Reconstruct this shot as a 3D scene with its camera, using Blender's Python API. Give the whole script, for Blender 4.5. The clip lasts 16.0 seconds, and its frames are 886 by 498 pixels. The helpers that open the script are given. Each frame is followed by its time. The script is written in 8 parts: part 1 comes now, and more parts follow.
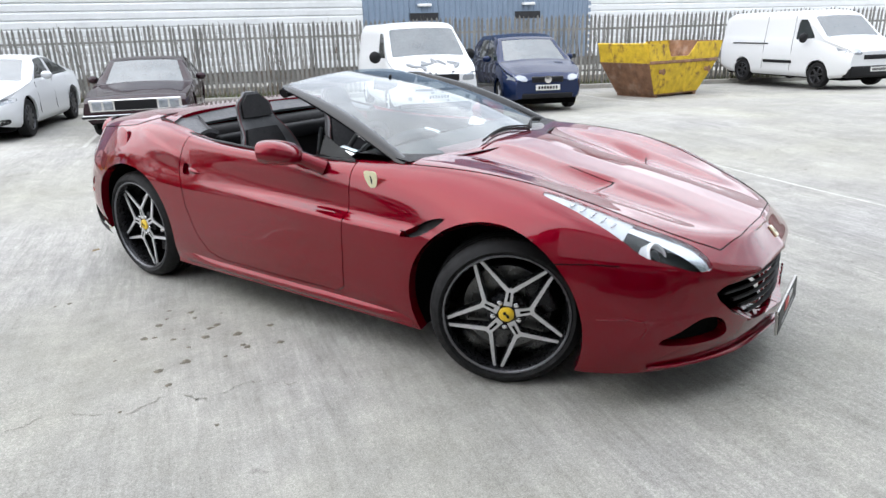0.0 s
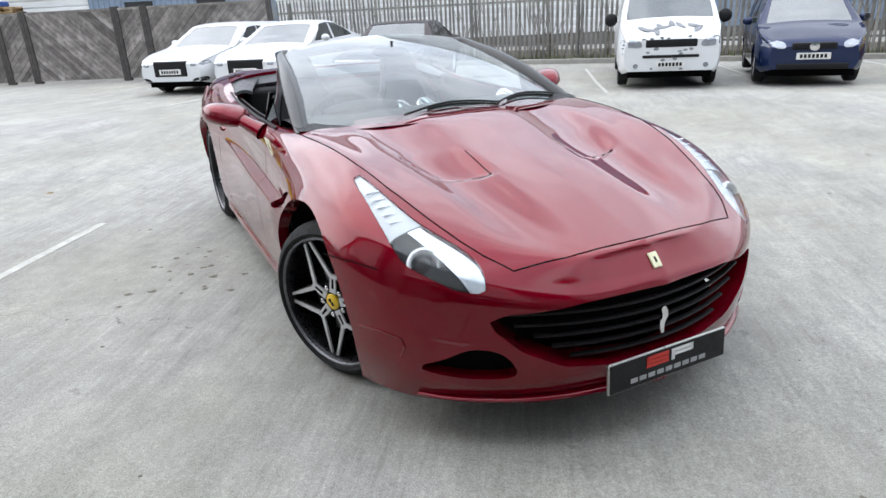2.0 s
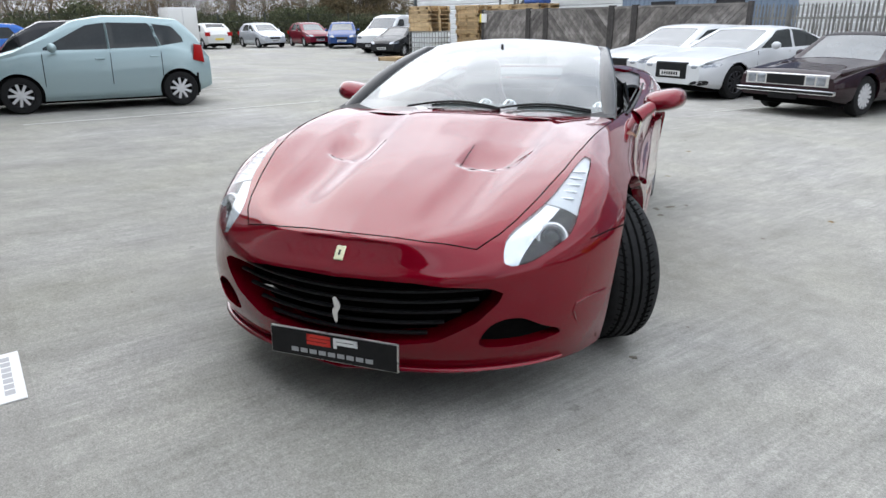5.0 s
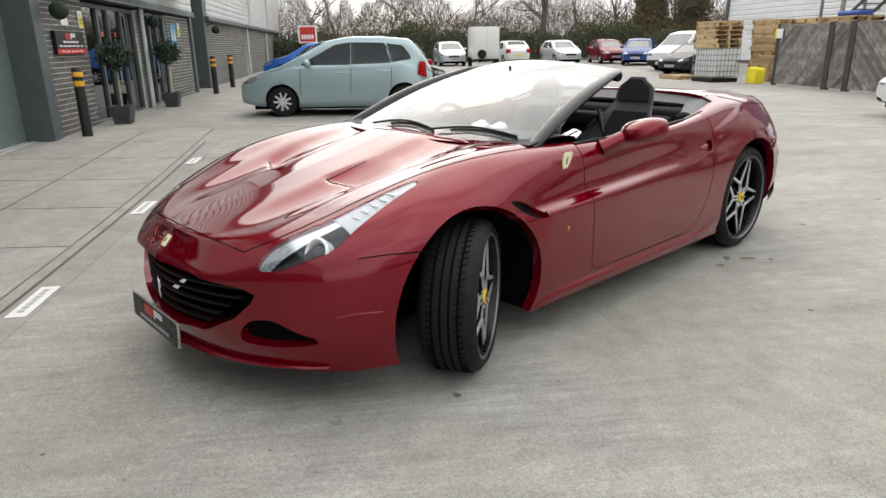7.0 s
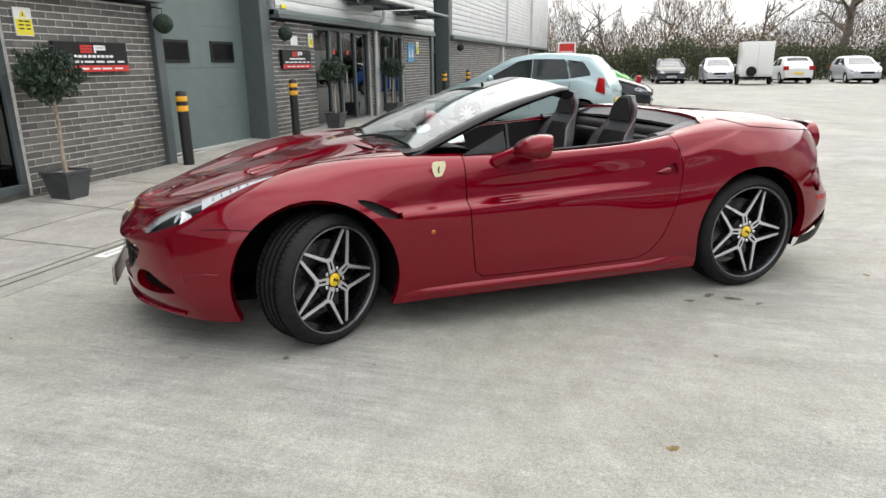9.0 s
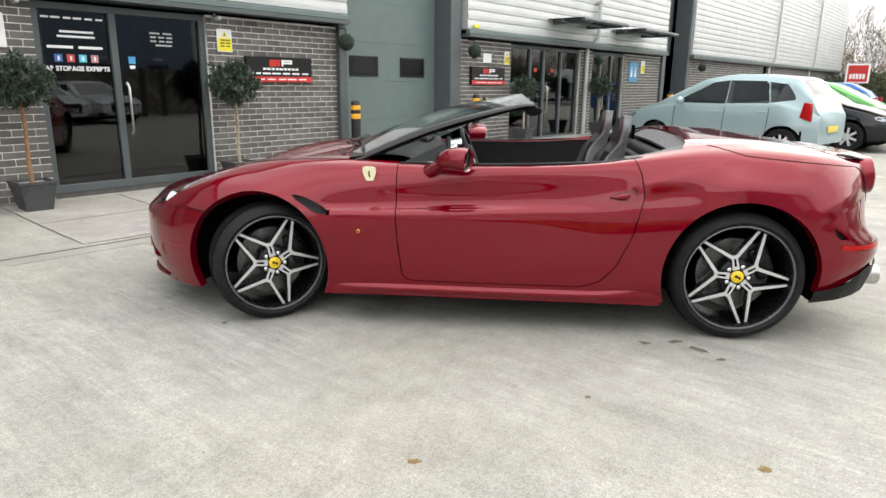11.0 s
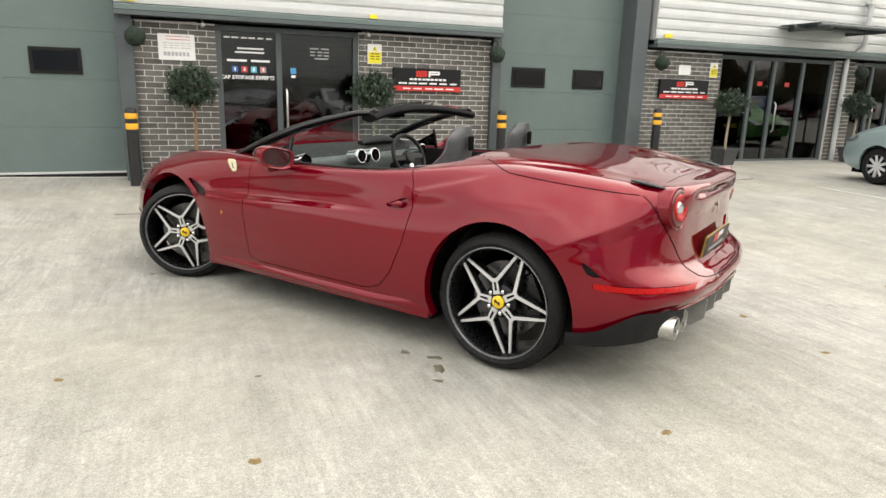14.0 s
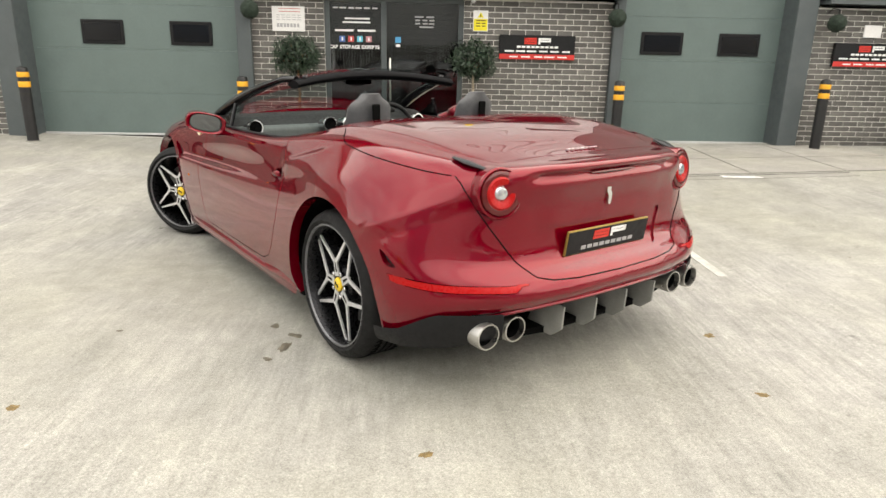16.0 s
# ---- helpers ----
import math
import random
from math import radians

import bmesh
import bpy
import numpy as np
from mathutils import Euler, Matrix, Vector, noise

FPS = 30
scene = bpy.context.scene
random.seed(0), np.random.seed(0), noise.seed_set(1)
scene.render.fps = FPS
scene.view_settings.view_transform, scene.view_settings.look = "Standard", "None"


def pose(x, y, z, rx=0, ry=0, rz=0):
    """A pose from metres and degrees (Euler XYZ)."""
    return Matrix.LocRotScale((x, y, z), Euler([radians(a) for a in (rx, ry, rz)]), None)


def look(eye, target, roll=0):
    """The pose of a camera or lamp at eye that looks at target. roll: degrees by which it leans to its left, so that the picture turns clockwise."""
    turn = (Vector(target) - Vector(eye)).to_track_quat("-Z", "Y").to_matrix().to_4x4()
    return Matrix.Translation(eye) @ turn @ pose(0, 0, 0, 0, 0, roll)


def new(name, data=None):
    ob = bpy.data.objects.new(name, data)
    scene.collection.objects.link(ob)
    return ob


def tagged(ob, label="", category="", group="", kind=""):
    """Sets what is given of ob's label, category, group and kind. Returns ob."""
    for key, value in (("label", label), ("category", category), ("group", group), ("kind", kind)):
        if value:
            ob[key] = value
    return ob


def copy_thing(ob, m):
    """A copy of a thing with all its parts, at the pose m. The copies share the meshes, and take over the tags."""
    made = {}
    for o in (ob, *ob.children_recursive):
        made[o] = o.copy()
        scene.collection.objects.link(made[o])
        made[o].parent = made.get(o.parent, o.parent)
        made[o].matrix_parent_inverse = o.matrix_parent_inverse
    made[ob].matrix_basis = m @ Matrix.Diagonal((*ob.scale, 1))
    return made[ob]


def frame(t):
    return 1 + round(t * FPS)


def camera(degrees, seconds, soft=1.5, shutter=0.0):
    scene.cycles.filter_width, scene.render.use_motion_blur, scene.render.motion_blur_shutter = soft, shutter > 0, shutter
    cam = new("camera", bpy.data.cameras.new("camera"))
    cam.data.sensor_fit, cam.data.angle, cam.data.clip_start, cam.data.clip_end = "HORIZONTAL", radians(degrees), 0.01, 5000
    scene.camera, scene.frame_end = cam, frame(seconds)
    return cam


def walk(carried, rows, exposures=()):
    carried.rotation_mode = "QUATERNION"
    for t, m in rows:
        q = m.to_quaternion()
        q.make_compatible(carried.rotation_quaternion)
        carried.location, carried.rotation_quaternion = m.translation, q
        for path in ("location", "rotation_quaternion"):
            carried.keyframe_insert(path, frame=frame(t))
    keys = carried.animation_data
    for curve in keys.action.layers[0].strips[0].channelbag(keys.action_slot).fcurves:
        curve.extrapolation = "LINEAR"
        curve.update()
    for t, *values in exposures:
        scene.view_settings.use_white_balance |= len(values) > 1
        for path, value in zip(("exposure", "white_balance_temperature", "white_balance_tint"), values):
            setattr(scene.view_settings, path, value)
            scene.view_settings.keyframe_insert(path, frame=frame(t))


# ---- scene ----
cam = camera(68.6, 16.0)
PATH = [
    (0, (2.659, -3.127, 1.519), (1.564, -1.581, 0.88), -1.6),
    (0.5, (2.977, -2.749, 1.489), (1.738, -1.334, 0.811), -0.0),
    (1, (3.24, -2.327, 1.454), (1.833, -1.1, 0.736), -1.3),
    (1.5, (3.48, -1.895, 1.468), (1.928, -0.842, 0.778), -3.5),
    (2, (3.768, -1.494, 1.452), (2.078, -0.687, 0.75), -3.0),
    (2.5, (3.947, -1.087, 1.41), (2.17, -0.463, 0.737), -3.3),
    (3, (4.105, -0.69, 1.403), (2.235, -0.311, 0.804), -2.7),
    (3.5, (4.25, -0.264, 1.386), (2.366, -0.161, 0.722), -2.7),
    (4, (4.253, 0.195, 1.38), (2.359, 0.088, 0.748), -3.5),
    (4.5, (4.278, 0.65, 1.359), (2.405, 0.274, 0.769), -2.3),
    (4.7, (4.262, 0.83, 1.384), (2.43, 0.327, 0.768), -1.5),
    (6.8, (3.309, 2.633, 1.428), (1.92, 1.336, 0.804), -0.4),
    (7, (3.185, 2.764, 1.408), (1.902, 1.353, 0.805), -0.9),
    (7.5, (2.854, 3.16, 1.417), (1.723, 1.631, 0.797), -1.3),
    (8, (2.459, 3.461, 1.407), (1.461, 1.835, 0.808), 1.2),
    (8.5, (2.086, 3.795, 1.382), (1.303, 2.04, 0.828), -0.8),
    (9, (1.681, 4.054, 1.389), (1.091, 2.223, 0.841), -0.8),
    (9.5, (1.271, 4.213, 1.403), (0.861, 2.324, 0.889), -1.8),
    (9.7, (1.108, 4.295, 1.388), (0.788, 2.386, 0.883), -1.1),
    (11.8, (-0.879, 4.415, 1.353), (-0.55, 2.505, 0.86), 0.8),
    (12, (-1.08, 4.383, 1.377), (-0.744, 2.479, 0.862), 1.3),
    (12.5, (-1.595, 4.32, 1.368), (-1.044, 2.462, 0.874), 1.4),
    (13, (-2.049, 4.136, 1.355), (-1.34, 2.329, 0.871), 1.7),
    (13.5, (-2.435, 3.874, 1.358), (-1.578, 2.144, 0.837), 0.1),
    (14, (-2.847, 3.626, 1.384), (-1.757, 2.018, 0.908), 1.6),
    (14.5, (-3.167, 3.284, 1.373), (-1.961, 1.8, 0.79), 1.4),
    (15, (-3.461, 2.949, 1.372), (-2.124, 1.531, 0.925), 1.3),
    (15.5, (-3.738, 2.595, 1.382), (-2.277, 1.324, 0.883), 1.4),
    (16, (-3.912, 2.199, 1.386), (-2.373, 1.057, 0.815), 1.2),
]
walk(cam, [(t, look(eye, target, roll)) for t, eye, target, roll in PATH],
     [(0.0, 1.02, 6200, 10), (2.5, 0.83, 6100, 10), (4.7, 0.61, 6100, 10), (6.8, 0.55, 6800, 10), (9.5, 0.93, 6700, 9), (12.0, 1.13, 7000, 9), (14.0, 1.13, 7300, 9), (16.0, 1.15, 7500, 9)])

# ---- light: a bright overcast sky with a faint, very soft sun ----
SUN_ELEV, SUN_AZ = radians(42), radians(215)
world = bpy.data.worlds.new("overcast_sky")
scene.world = world
world.use_nodes = True
wn = world.node_tree
wn.nodes.clear()
w_out = wn.nodes.new("ShaderNodeOutputWorld")
w_bg = wn.nodes.new("ShaderNodeBackground")
w_sky = wn.nodes.new("ShaderNodeTexSky")
w_sky.sky_type = "NISHITA"
w_sky.sun_disc = False
w_sky.sun_elevation = SUN_ELEV
w_sky.sun_rotation = SUN_AZ
w_sky.air_density, w_sky.dust_density, w_sky.ozone_density = 1.0, 4.0, 1.0
# a cloud deck over the sky: soft grey-white clouds with lighter and darker parts
w_geo = wn.nodes.new("ShaderNodeTexCoord")
w_map = wn.nodes.new("ShaderNodeMapping")
w_map.inputs["Scale"].default_value = (1.0, 1.0, 2.2)
w_noise = wn.nodes.new("ShaderNodeTexNoise")
w_noise.inputs["Scale"].default_value = 2.2
w_noise.inputs["Detail"].default_value = 7
w_noise.inputs["Roughness"].default_value = 0.55
w_ramp = wn.nodes.new("ShaderNodeValToRGB")
w_ramp.color_ramp.elements[0].position, w_ramp.color_ramp.elements[0].color = 0.34, (6.2, 6.6, 7.2, 1)
w_ramp.color_ramp.elements[1].position, w_ramp.color_ramp.elements[1].color = 0.66, (13.2, 13.3, 13.5, 1)
w_mix = wn.nodes.new("ShaderNodeMix")
w_mix.data_type = "RGBA"
w_mix.inputs["Factor"].default_value = 0.88
wn.links.new(w_geo.outputs["Generated"], w_map.inputs["Vector"])
wn.links.new(w_map.outputs["Vector"], w_noise.inputs["Vector"])
wn.links.new(w_noise.outputs["Fac"], w_ramp.inputs["Fac"])
wn.links.new(w_sky.outputs["Color"], w_mix.inputs["A"])
wn.links.new(w_ramp.outputs["Color"], w_mix.inputs["B"])
w_sep = wn.nodes.new("ShaderNodeSeparateXYZ")
w_alt = wn.nodes.new("ShaderNodeMapRange")
for key, v in (("From Min", 0.0), ("From Max", 0.9), ("To Min", 0.86), ("To Max", 1.42)):
    w_alt.inputs[key].default_value = v
w_scale = wn.nodes.new("ShaderNodeVectorMath")
w_scale.operation = "SCALE"
wn.links.new(w_geo.outputs["Generated"], w_sep.inputs["Vector"])
wn.links.new(w_sep.outputs["Z"], w_alt.inputs["Value"])
wn.links.new(w_mix.outputs["Result"], w_scale.inputs[0])
wn.links.new(w_alt.outputs["Result"], w_scale.inputs["Scale"])
wn.links.new(w_scale.outputs["Vector"], w_bg.inputs["Color"])
w_bg.inputs["Strength"].default_value = 0.114
wn.links.new(w_bg.outputs["Background"], w_out.inputs["Surface"])
sun = new("sun", bpy.data.lights.new("sun", "SUN"))
sun.data.energy = 0.5
sun.data.angle = radians(100)
sun.data.color = (1.0, 0.96, 0.9)
sun.matrix_world = look((0, 0, 30), Vector((0, 0, 30)) - Vector((math.sin(SUN_AZ) * math.cos(SUN_ELEV), math.cos(SUN_AZ) * math.cos(SUN_ELEV), math.sin(SUN_ELEV))))
scene.view_settings.exposure = 0.0
from mathutils.bvhtree import BVHTree

# ---- small builders ----
def ss(a, b, x):
    t = min(1.0, max(0.0, (x - a) / (b - a)))
    return t * t * (3 - 2 * t)


def mat(name, colour, rough=0.5, metal=0.0, vary=0.0, scale=8.0, bump=0.0, bump_scale=60.0, coat=0.0, spec=0.5, alpha=1.0, trans=0.0, emit=None, emit_power=0.0, random_tint=0.0, stains=0.0, stain_scale=1.2, stain_colour=None, ior=1.45):
    """A principled surface with variation at two scales, fine relief and a tint of its own for each piece."""
    m = bpy.data.materials.new(name)
    m.use_nodes = True
    nt = m.node_tree
    b = nt.nodes["Principled BSDF"]
    L = nt.links.new
    b.inputs["Roughness"].default_value = rough
    b.inputs["Metallic"].default_value = metal
    b.inputs["Coat Weight"].default_value = coat
    b.inputs["Coat Roughness"].default_value = 0.03
    b.inputs["Coat IOR"].default_value = 1.4
    b.inputs["Specular IOR Level"].default_value = spec
    b.inputs["Alpha"].default_value = alpha
    b.inputs["Transmission Weight"].default_value = trans
    b.inputs["IOR"].default_value = ior
    if emit:
        b.inputs["Emission Color"].default_value = (*emit, 1)
        b.inputs["Emission Strength"].default_value = emit_power
    b.inputs["Base Color"].default_value = (*colour, 1)
    last = None
    tc = nt.nodes.new("ShaderNodeTexCoord")

    def mix(kind, fac, a, c):
        n = nt.nodes.new("ShaderNodeMix")
        n.data_type, n.blend_type = "RGBA", kind
        for key, v in (("Factor", fac), ("A", a), ("B", c)):
            if isinstance(v, (int, float)):
                n.inputs[key].default_value = v
            elif isinstance(v, tuple):
                n.inputs[key].default_value = v
            else:
                L(v, n.inputs[key])
        return n.outputs["Result"]

    def noise_tex(s, detail=5.0, rough_=0.55):
        n = nt.nodes.new("ShaderNodeTexNoise")
        n.inputs["Scale"].default_value = s
        n.inputs["Detail"].default_value = detail
        n.inputs["Roughness"].default_value = rough_
        L(tc.outputs["Object"], n.inputs["Vector"])
        return n.outputs["Fac"]

    def span(fac, lo, hi, a=0.0, c=1.0):
        n = nt.nodes.new("ShaderNodeMapRange")
        n.inputs["From Min"].default_value, n.inputs["From Max"].default_value = lo, hi
        n.inputs["To Min"].default_value, n.inputs["To Max"].default_value = a, c
        L(fac, n.inputs["Value"])
        return n.outputs["Result"]

    base = (*colour, 1)
    if vary:
        f = span(noise_tex(scale), 0.3, 0.7)
        dark = tuple(c * (1 - vary) for c in colour) + (1,)
        light = tuple(min(1, c * (1 + vary)) for c in colour) + (1,)
        last = mix("MIX", f, dark, light)
        f2 = span(noise_tex(scale * 9, 3), 0.3, 0.7, 1 - vary * 0.6, 1 + vary * 0.6)
        g = nt.nodes.new("ShaderNodeCombineColor")
        for k in ("Red", "Green", "Blue"):
            L(f2, g.inputs[k])
        last = mix("MULTIPLY", 1.0, last, g.outputs["Color"])
    if stains:
        f = span(noise_tex(stain_scale, 6, 0.65), 0.52, 0.68, 0.0, stains)
        last = mix("MIX", f, last if last is not None else base, (*(stain_colour or tuple(c * 0.45 for c in colour)), 1))
    if random_tint:
        oi = nt.nodes.new("ShaderNodeObjectInfo")
        geo = nt.nodes.new("ShaderNodeNewGeometry")
        s1 = nt.nodes.new("ShaderNodeMath")
        s1.operation = "ADD"
        L(oi.outputs["Random"], s1.inputs[0])
        L(geo.outputs["Random Per Island"], s1.inputs[1])
        fr = nt.nodes.new("ShaderNodeMath")
        fr.operation = "FRACT"
        L(s1.outputs[0], fr.inputs[0])
        f3 = span(fr.outputs[0], 0, 1, 1 - random_tint, 1 + random_tint)
        g = nt.nodes.new("ShaderNodeCombineColor")
        for k in ("Red", "Green", "Blue"):
            L(f3, g.inputs[k])
        last = mix("MULTIPLY", 1.0, last if last is not None else base, g.outputs["Color"])
    if last is not None:
        L(last, b.inputs["Base Color"])
    if vary and rough > 0.15:
        L(span(noise_tex(scale * 2.3), 0.3, 0.7, max(0.02, rough - 0.12), min(1, rough + 0.12)), b.inputs["Roughness"])
    if bump:
        bp = nt.nodes.new("ShaderNodeBump")
        bp.inputs["Strength"].default_value = min(1, bump)
        bp.inputs["Distance"].default_value = 0.01
        L(noise_tex(bump_scale, 6, 0.6), bp.inputs["Height"])
        L(bp.outputs["Normal"], b.inputs["Normal"])
    return m


def mesh_of(name, bm, material=None, smooth=False):
    bm.normal_update()
    me = bpy.data.meshes.new(name)
    bm.to_mesh(me)
    bm.free()
    if material:
        me.materials.append(material)
    if smooth:
        me.polygons.foreach_set("use_smooth", [True] * len(me.polygons))
        if smooth != "all":
            me.set_sharp_from_angle(angle=radians(38))
    return me


def part(name, bm, material, parent, label="", smooth=False, m=None):
    """One mesh object under a thing or under a part."""
    ob = new(name, bm if isinstance(bm, bpy.types.Mesh) else mesh_of(name, bm, material, smooth))
    ob.parent = parent
    if m is not None:
        ob.matrix_basis = m
    if label:
        ob["label"] = label
    return ob


def thing(name, label, category, m=None, group="", kind="", bm=None, material=None, smooth=False):
    ob = new(name, mesh_of(name, bm, material, smooth) if bm is not None else None)
    if m is not None:
        ob.matrix_world = m
    return tagged(ob, label, category, group, kind)


def b_box(lo, hi, bev=0.0, seg=1, bm=None):
    """A box from corner lo to corner hi with bevelled edges."""
    own = bmesh.new()
    bmesh.ops.create_cube(own, size=1)
    for v in own.verts:
        v.co = [lo[i] + (v.co[i] + 0.5) * (hi[i] - lo[i]) for i in range(3)]
    if bev:
        bmesh.ops.bevel(own, geom=own.edges[:], offset=min(bev, 0.45 * min(abs(hi[i] - lo[i]) for i in range(3))), segments=seg, affect="EDGES", profile=0.5)
    if bm is None:
        return own
    return merge(bm, own)


def merge(bm, other, m=None):
    """Adds the faces of another bmesh to bm."""
    vs = [bm.verts.new(m @ v.co if m is not None else v.co) for v in other.verts]
    other.verts.index_update()
    for f in other.faces:
        try:
            nf = bm.faces.new([vs[v.index] for v in f.verts])
            nf.smooth = f.smooth
        except ValueError:
            pass
    other.free()
    return bm


def b_lathe(profile, seg=48, axis="Z", bm=None, m=None, caps=False):
    """A turned body: profile is (radius, height) pairs."""
    bm = bm or bmesh.new()
    rings = []
    for r, h in profile:
        ring = []
        for i in range(seg):
            a = 2 * math.pi * i / seg
            c, s = r * math.cos(a), r * math.sin(a)
            co = Vector({"Z": (c, s, h), "Y": (c, h, s), "X": (h, c, s)}[axis])
            ring.append(bm.verts.new(m @ co if m is not None else co))
        rings.append(ring)
    for a, b in zip(rings, rings[1:]):
        for i in range(seg):
            j = (i + 1) % seg
            bm.faces.new((a[i], a[j], b[j], b[i]))
    for ring, r in ((rings[0], profile[0][0]), (rings[-1], profile[-1][0])):
        if caps and r > 1e-5:
            try:
                bm.faces.new(ring)
            except ValueError:
                pass
    bmesh.ops.remove_doubles(bm, verts=[v for rg in rings for v in rg], dist=1e-5)
    bmesh.ops.recalc_face_normals(bm, faces=bm.faces)
    return bm


def b_tube(points, radius, seg=10, bm=None, flat=1.0, close=False):
    """A tube along points; radius a number or one for each point."""
    bm = bm or bmesh.new()
    pts = [Vector(p) for p in points]
    n = len(pts)
    rad = [radius] * n if isinstance(radius, (int, float)) else list(radius)
    rings, up = [], None
    for i, p in enumerate(pts):
        t = (pts[(i + 1) % n if close else min(i + 1, n - 1)] - pts[(i - 1) % n if close else max(i - 1, 0)]).normalized()
        if up is None:
            up = Vector((0, 0, 1)) if abs(t.z) < 0.9 else Vector((1, 0, 0))
        s = t.cross(up).normalized()
        up = s.cross(t).normalized()
        rings.append([bm.verts.new(p + rad[i] * (math.cos(2 * math.pi * k / seg) * s + flat * math.sin(2 * math.pi * k / seg) * up)) for k in range(seg)])
    pairs = list(zip(rings, rings[1:])) + ([(rings[-1], rings[0])] if close else [])
    for a, b in pairs:
        for k in range(seg):
            j = (k + 1) % seg
            bm.faces.new((a[k], a[j], b[j], b[k]))
    if not close:
        bm.faces.new(rings[0][::-1])
        bm.faces.new(rings[-1])
    bmesh.ops.recalc_face_normals(bm, faces=bm.faces)
    return bm


def b_prism(poly, depth, axis="Y", bev=0.0, seg=1, start=0.0):
    """A flat outline (two coordinates each) pushed along an axis by depth."""
    bm = bmesh.new()

    def co(a, b, d):
        return {"Y": (a, d, b), "X": (d, a, b), "Z": (a, b, d)}[axis]
    lo = [bm.verts.new(co(a, b, start)) for a, b in poly]
    hi = [bm.verts.new(co(a, b, start + depth)) for a, b in poly]
    bm.faces.new(lo)
    bm.faces.new(hi[::-1])
    n = len(poly)
    for i in range(n):
        j = (i + 1) % n
        bm.faces.new((lo[j], lo[i], hi[i], hi[j]))
    bmesh.ops.recalc_face_normals(bm, faces=bm.faces)
    if bev:
        bmesh.ops.bevel(bm, geom=bm.edges[:], offset=bev, segments=seg, affect="EDGES", profile=0.5)
    return bm


def hermite(ts, ps, t):
    """A smooth curve through ps at the parameters ts."""
    n = len(ts)
    i = min(max(int(np.searchsorted(ts, t)) - 1, 0), n - 2)

    def tan(j):
        if j == 0:
            return (ps[1] - ps[0]) / (ts[1] - ts[0])
        if j == n - 1:
            return (ps[-1] - ps[-2]) / (ts[-1] - ts[-2])
        h0, h1 = ts[j] - ts[j - 1], ts[j + 1] - ts[j]
        return ((ps[j] - ps[j - 1]) / h0 * h1 + (ps[j + 1] - ps[j]) / h1 * h0) / (h0 + h1)
    h = ts[i + 1] - ts[i]
    s = (t - ts[i]) / h
    s2, s3 = s * s, s * s * s
    return (2 * s3 - 3 * s2 + 1) * ps[i] + (s3 - 2 * s2 + s) * h * tan(i) + (3 * s2 - 2 * s3) * ps[i + 1] + (s3 - s2) * h * tan(i + 1)


def in_poly(poly, x, y):
    hit = False
    n = len(poly)
    for i in range(n):
        (x1, y1), (x2, y2) = poly[i], poly[(i + 1) % n]
        if (y1 > y) != (y2 > y) and x < (x2 - x1) * (y - y1) / (y2 - y1) + x1:
            hit = not hit
    return hit


def near_poly(poly, x, y):
    best = None
    n = len(poly)
    for i in range(n):
        (x1, y1), (x2, y2) = poly[i], poly[(i + 1) % n]
        dx, dy = x2 - x1, y2 - y1
        k = max(0, min(1, ((x - x1) * dx + (y - y1) * dy) / (dx * dx + dy * dy + 1e-12)))
        px, py = x1 + k * dx, y1 + k * dy
        d = math.hypot(px - x, py - y)
        if best is None or d < best[0]:
            best = (d, px, py)
    return best


def smooth_poly(poly, n=6):
    """A closed outline through the corner points, rounded."""
    m = len(poly)
    out = []
    for i in range(m):
        p0, p1, p2, p3 = (Vector(poly[(i + k - 1) % m]) for k in range(4))
        for j in range(n):
            s = j / n
            out.append(tuple(0.5 * (2 * p1 + (p2 - p0) * s + (2 * p0 - 5 * p1 + 4 * p2 - p3) * s * s + (3 * p1 - p0 - 3 * p2 + p3) * s ** 3)))
    return out


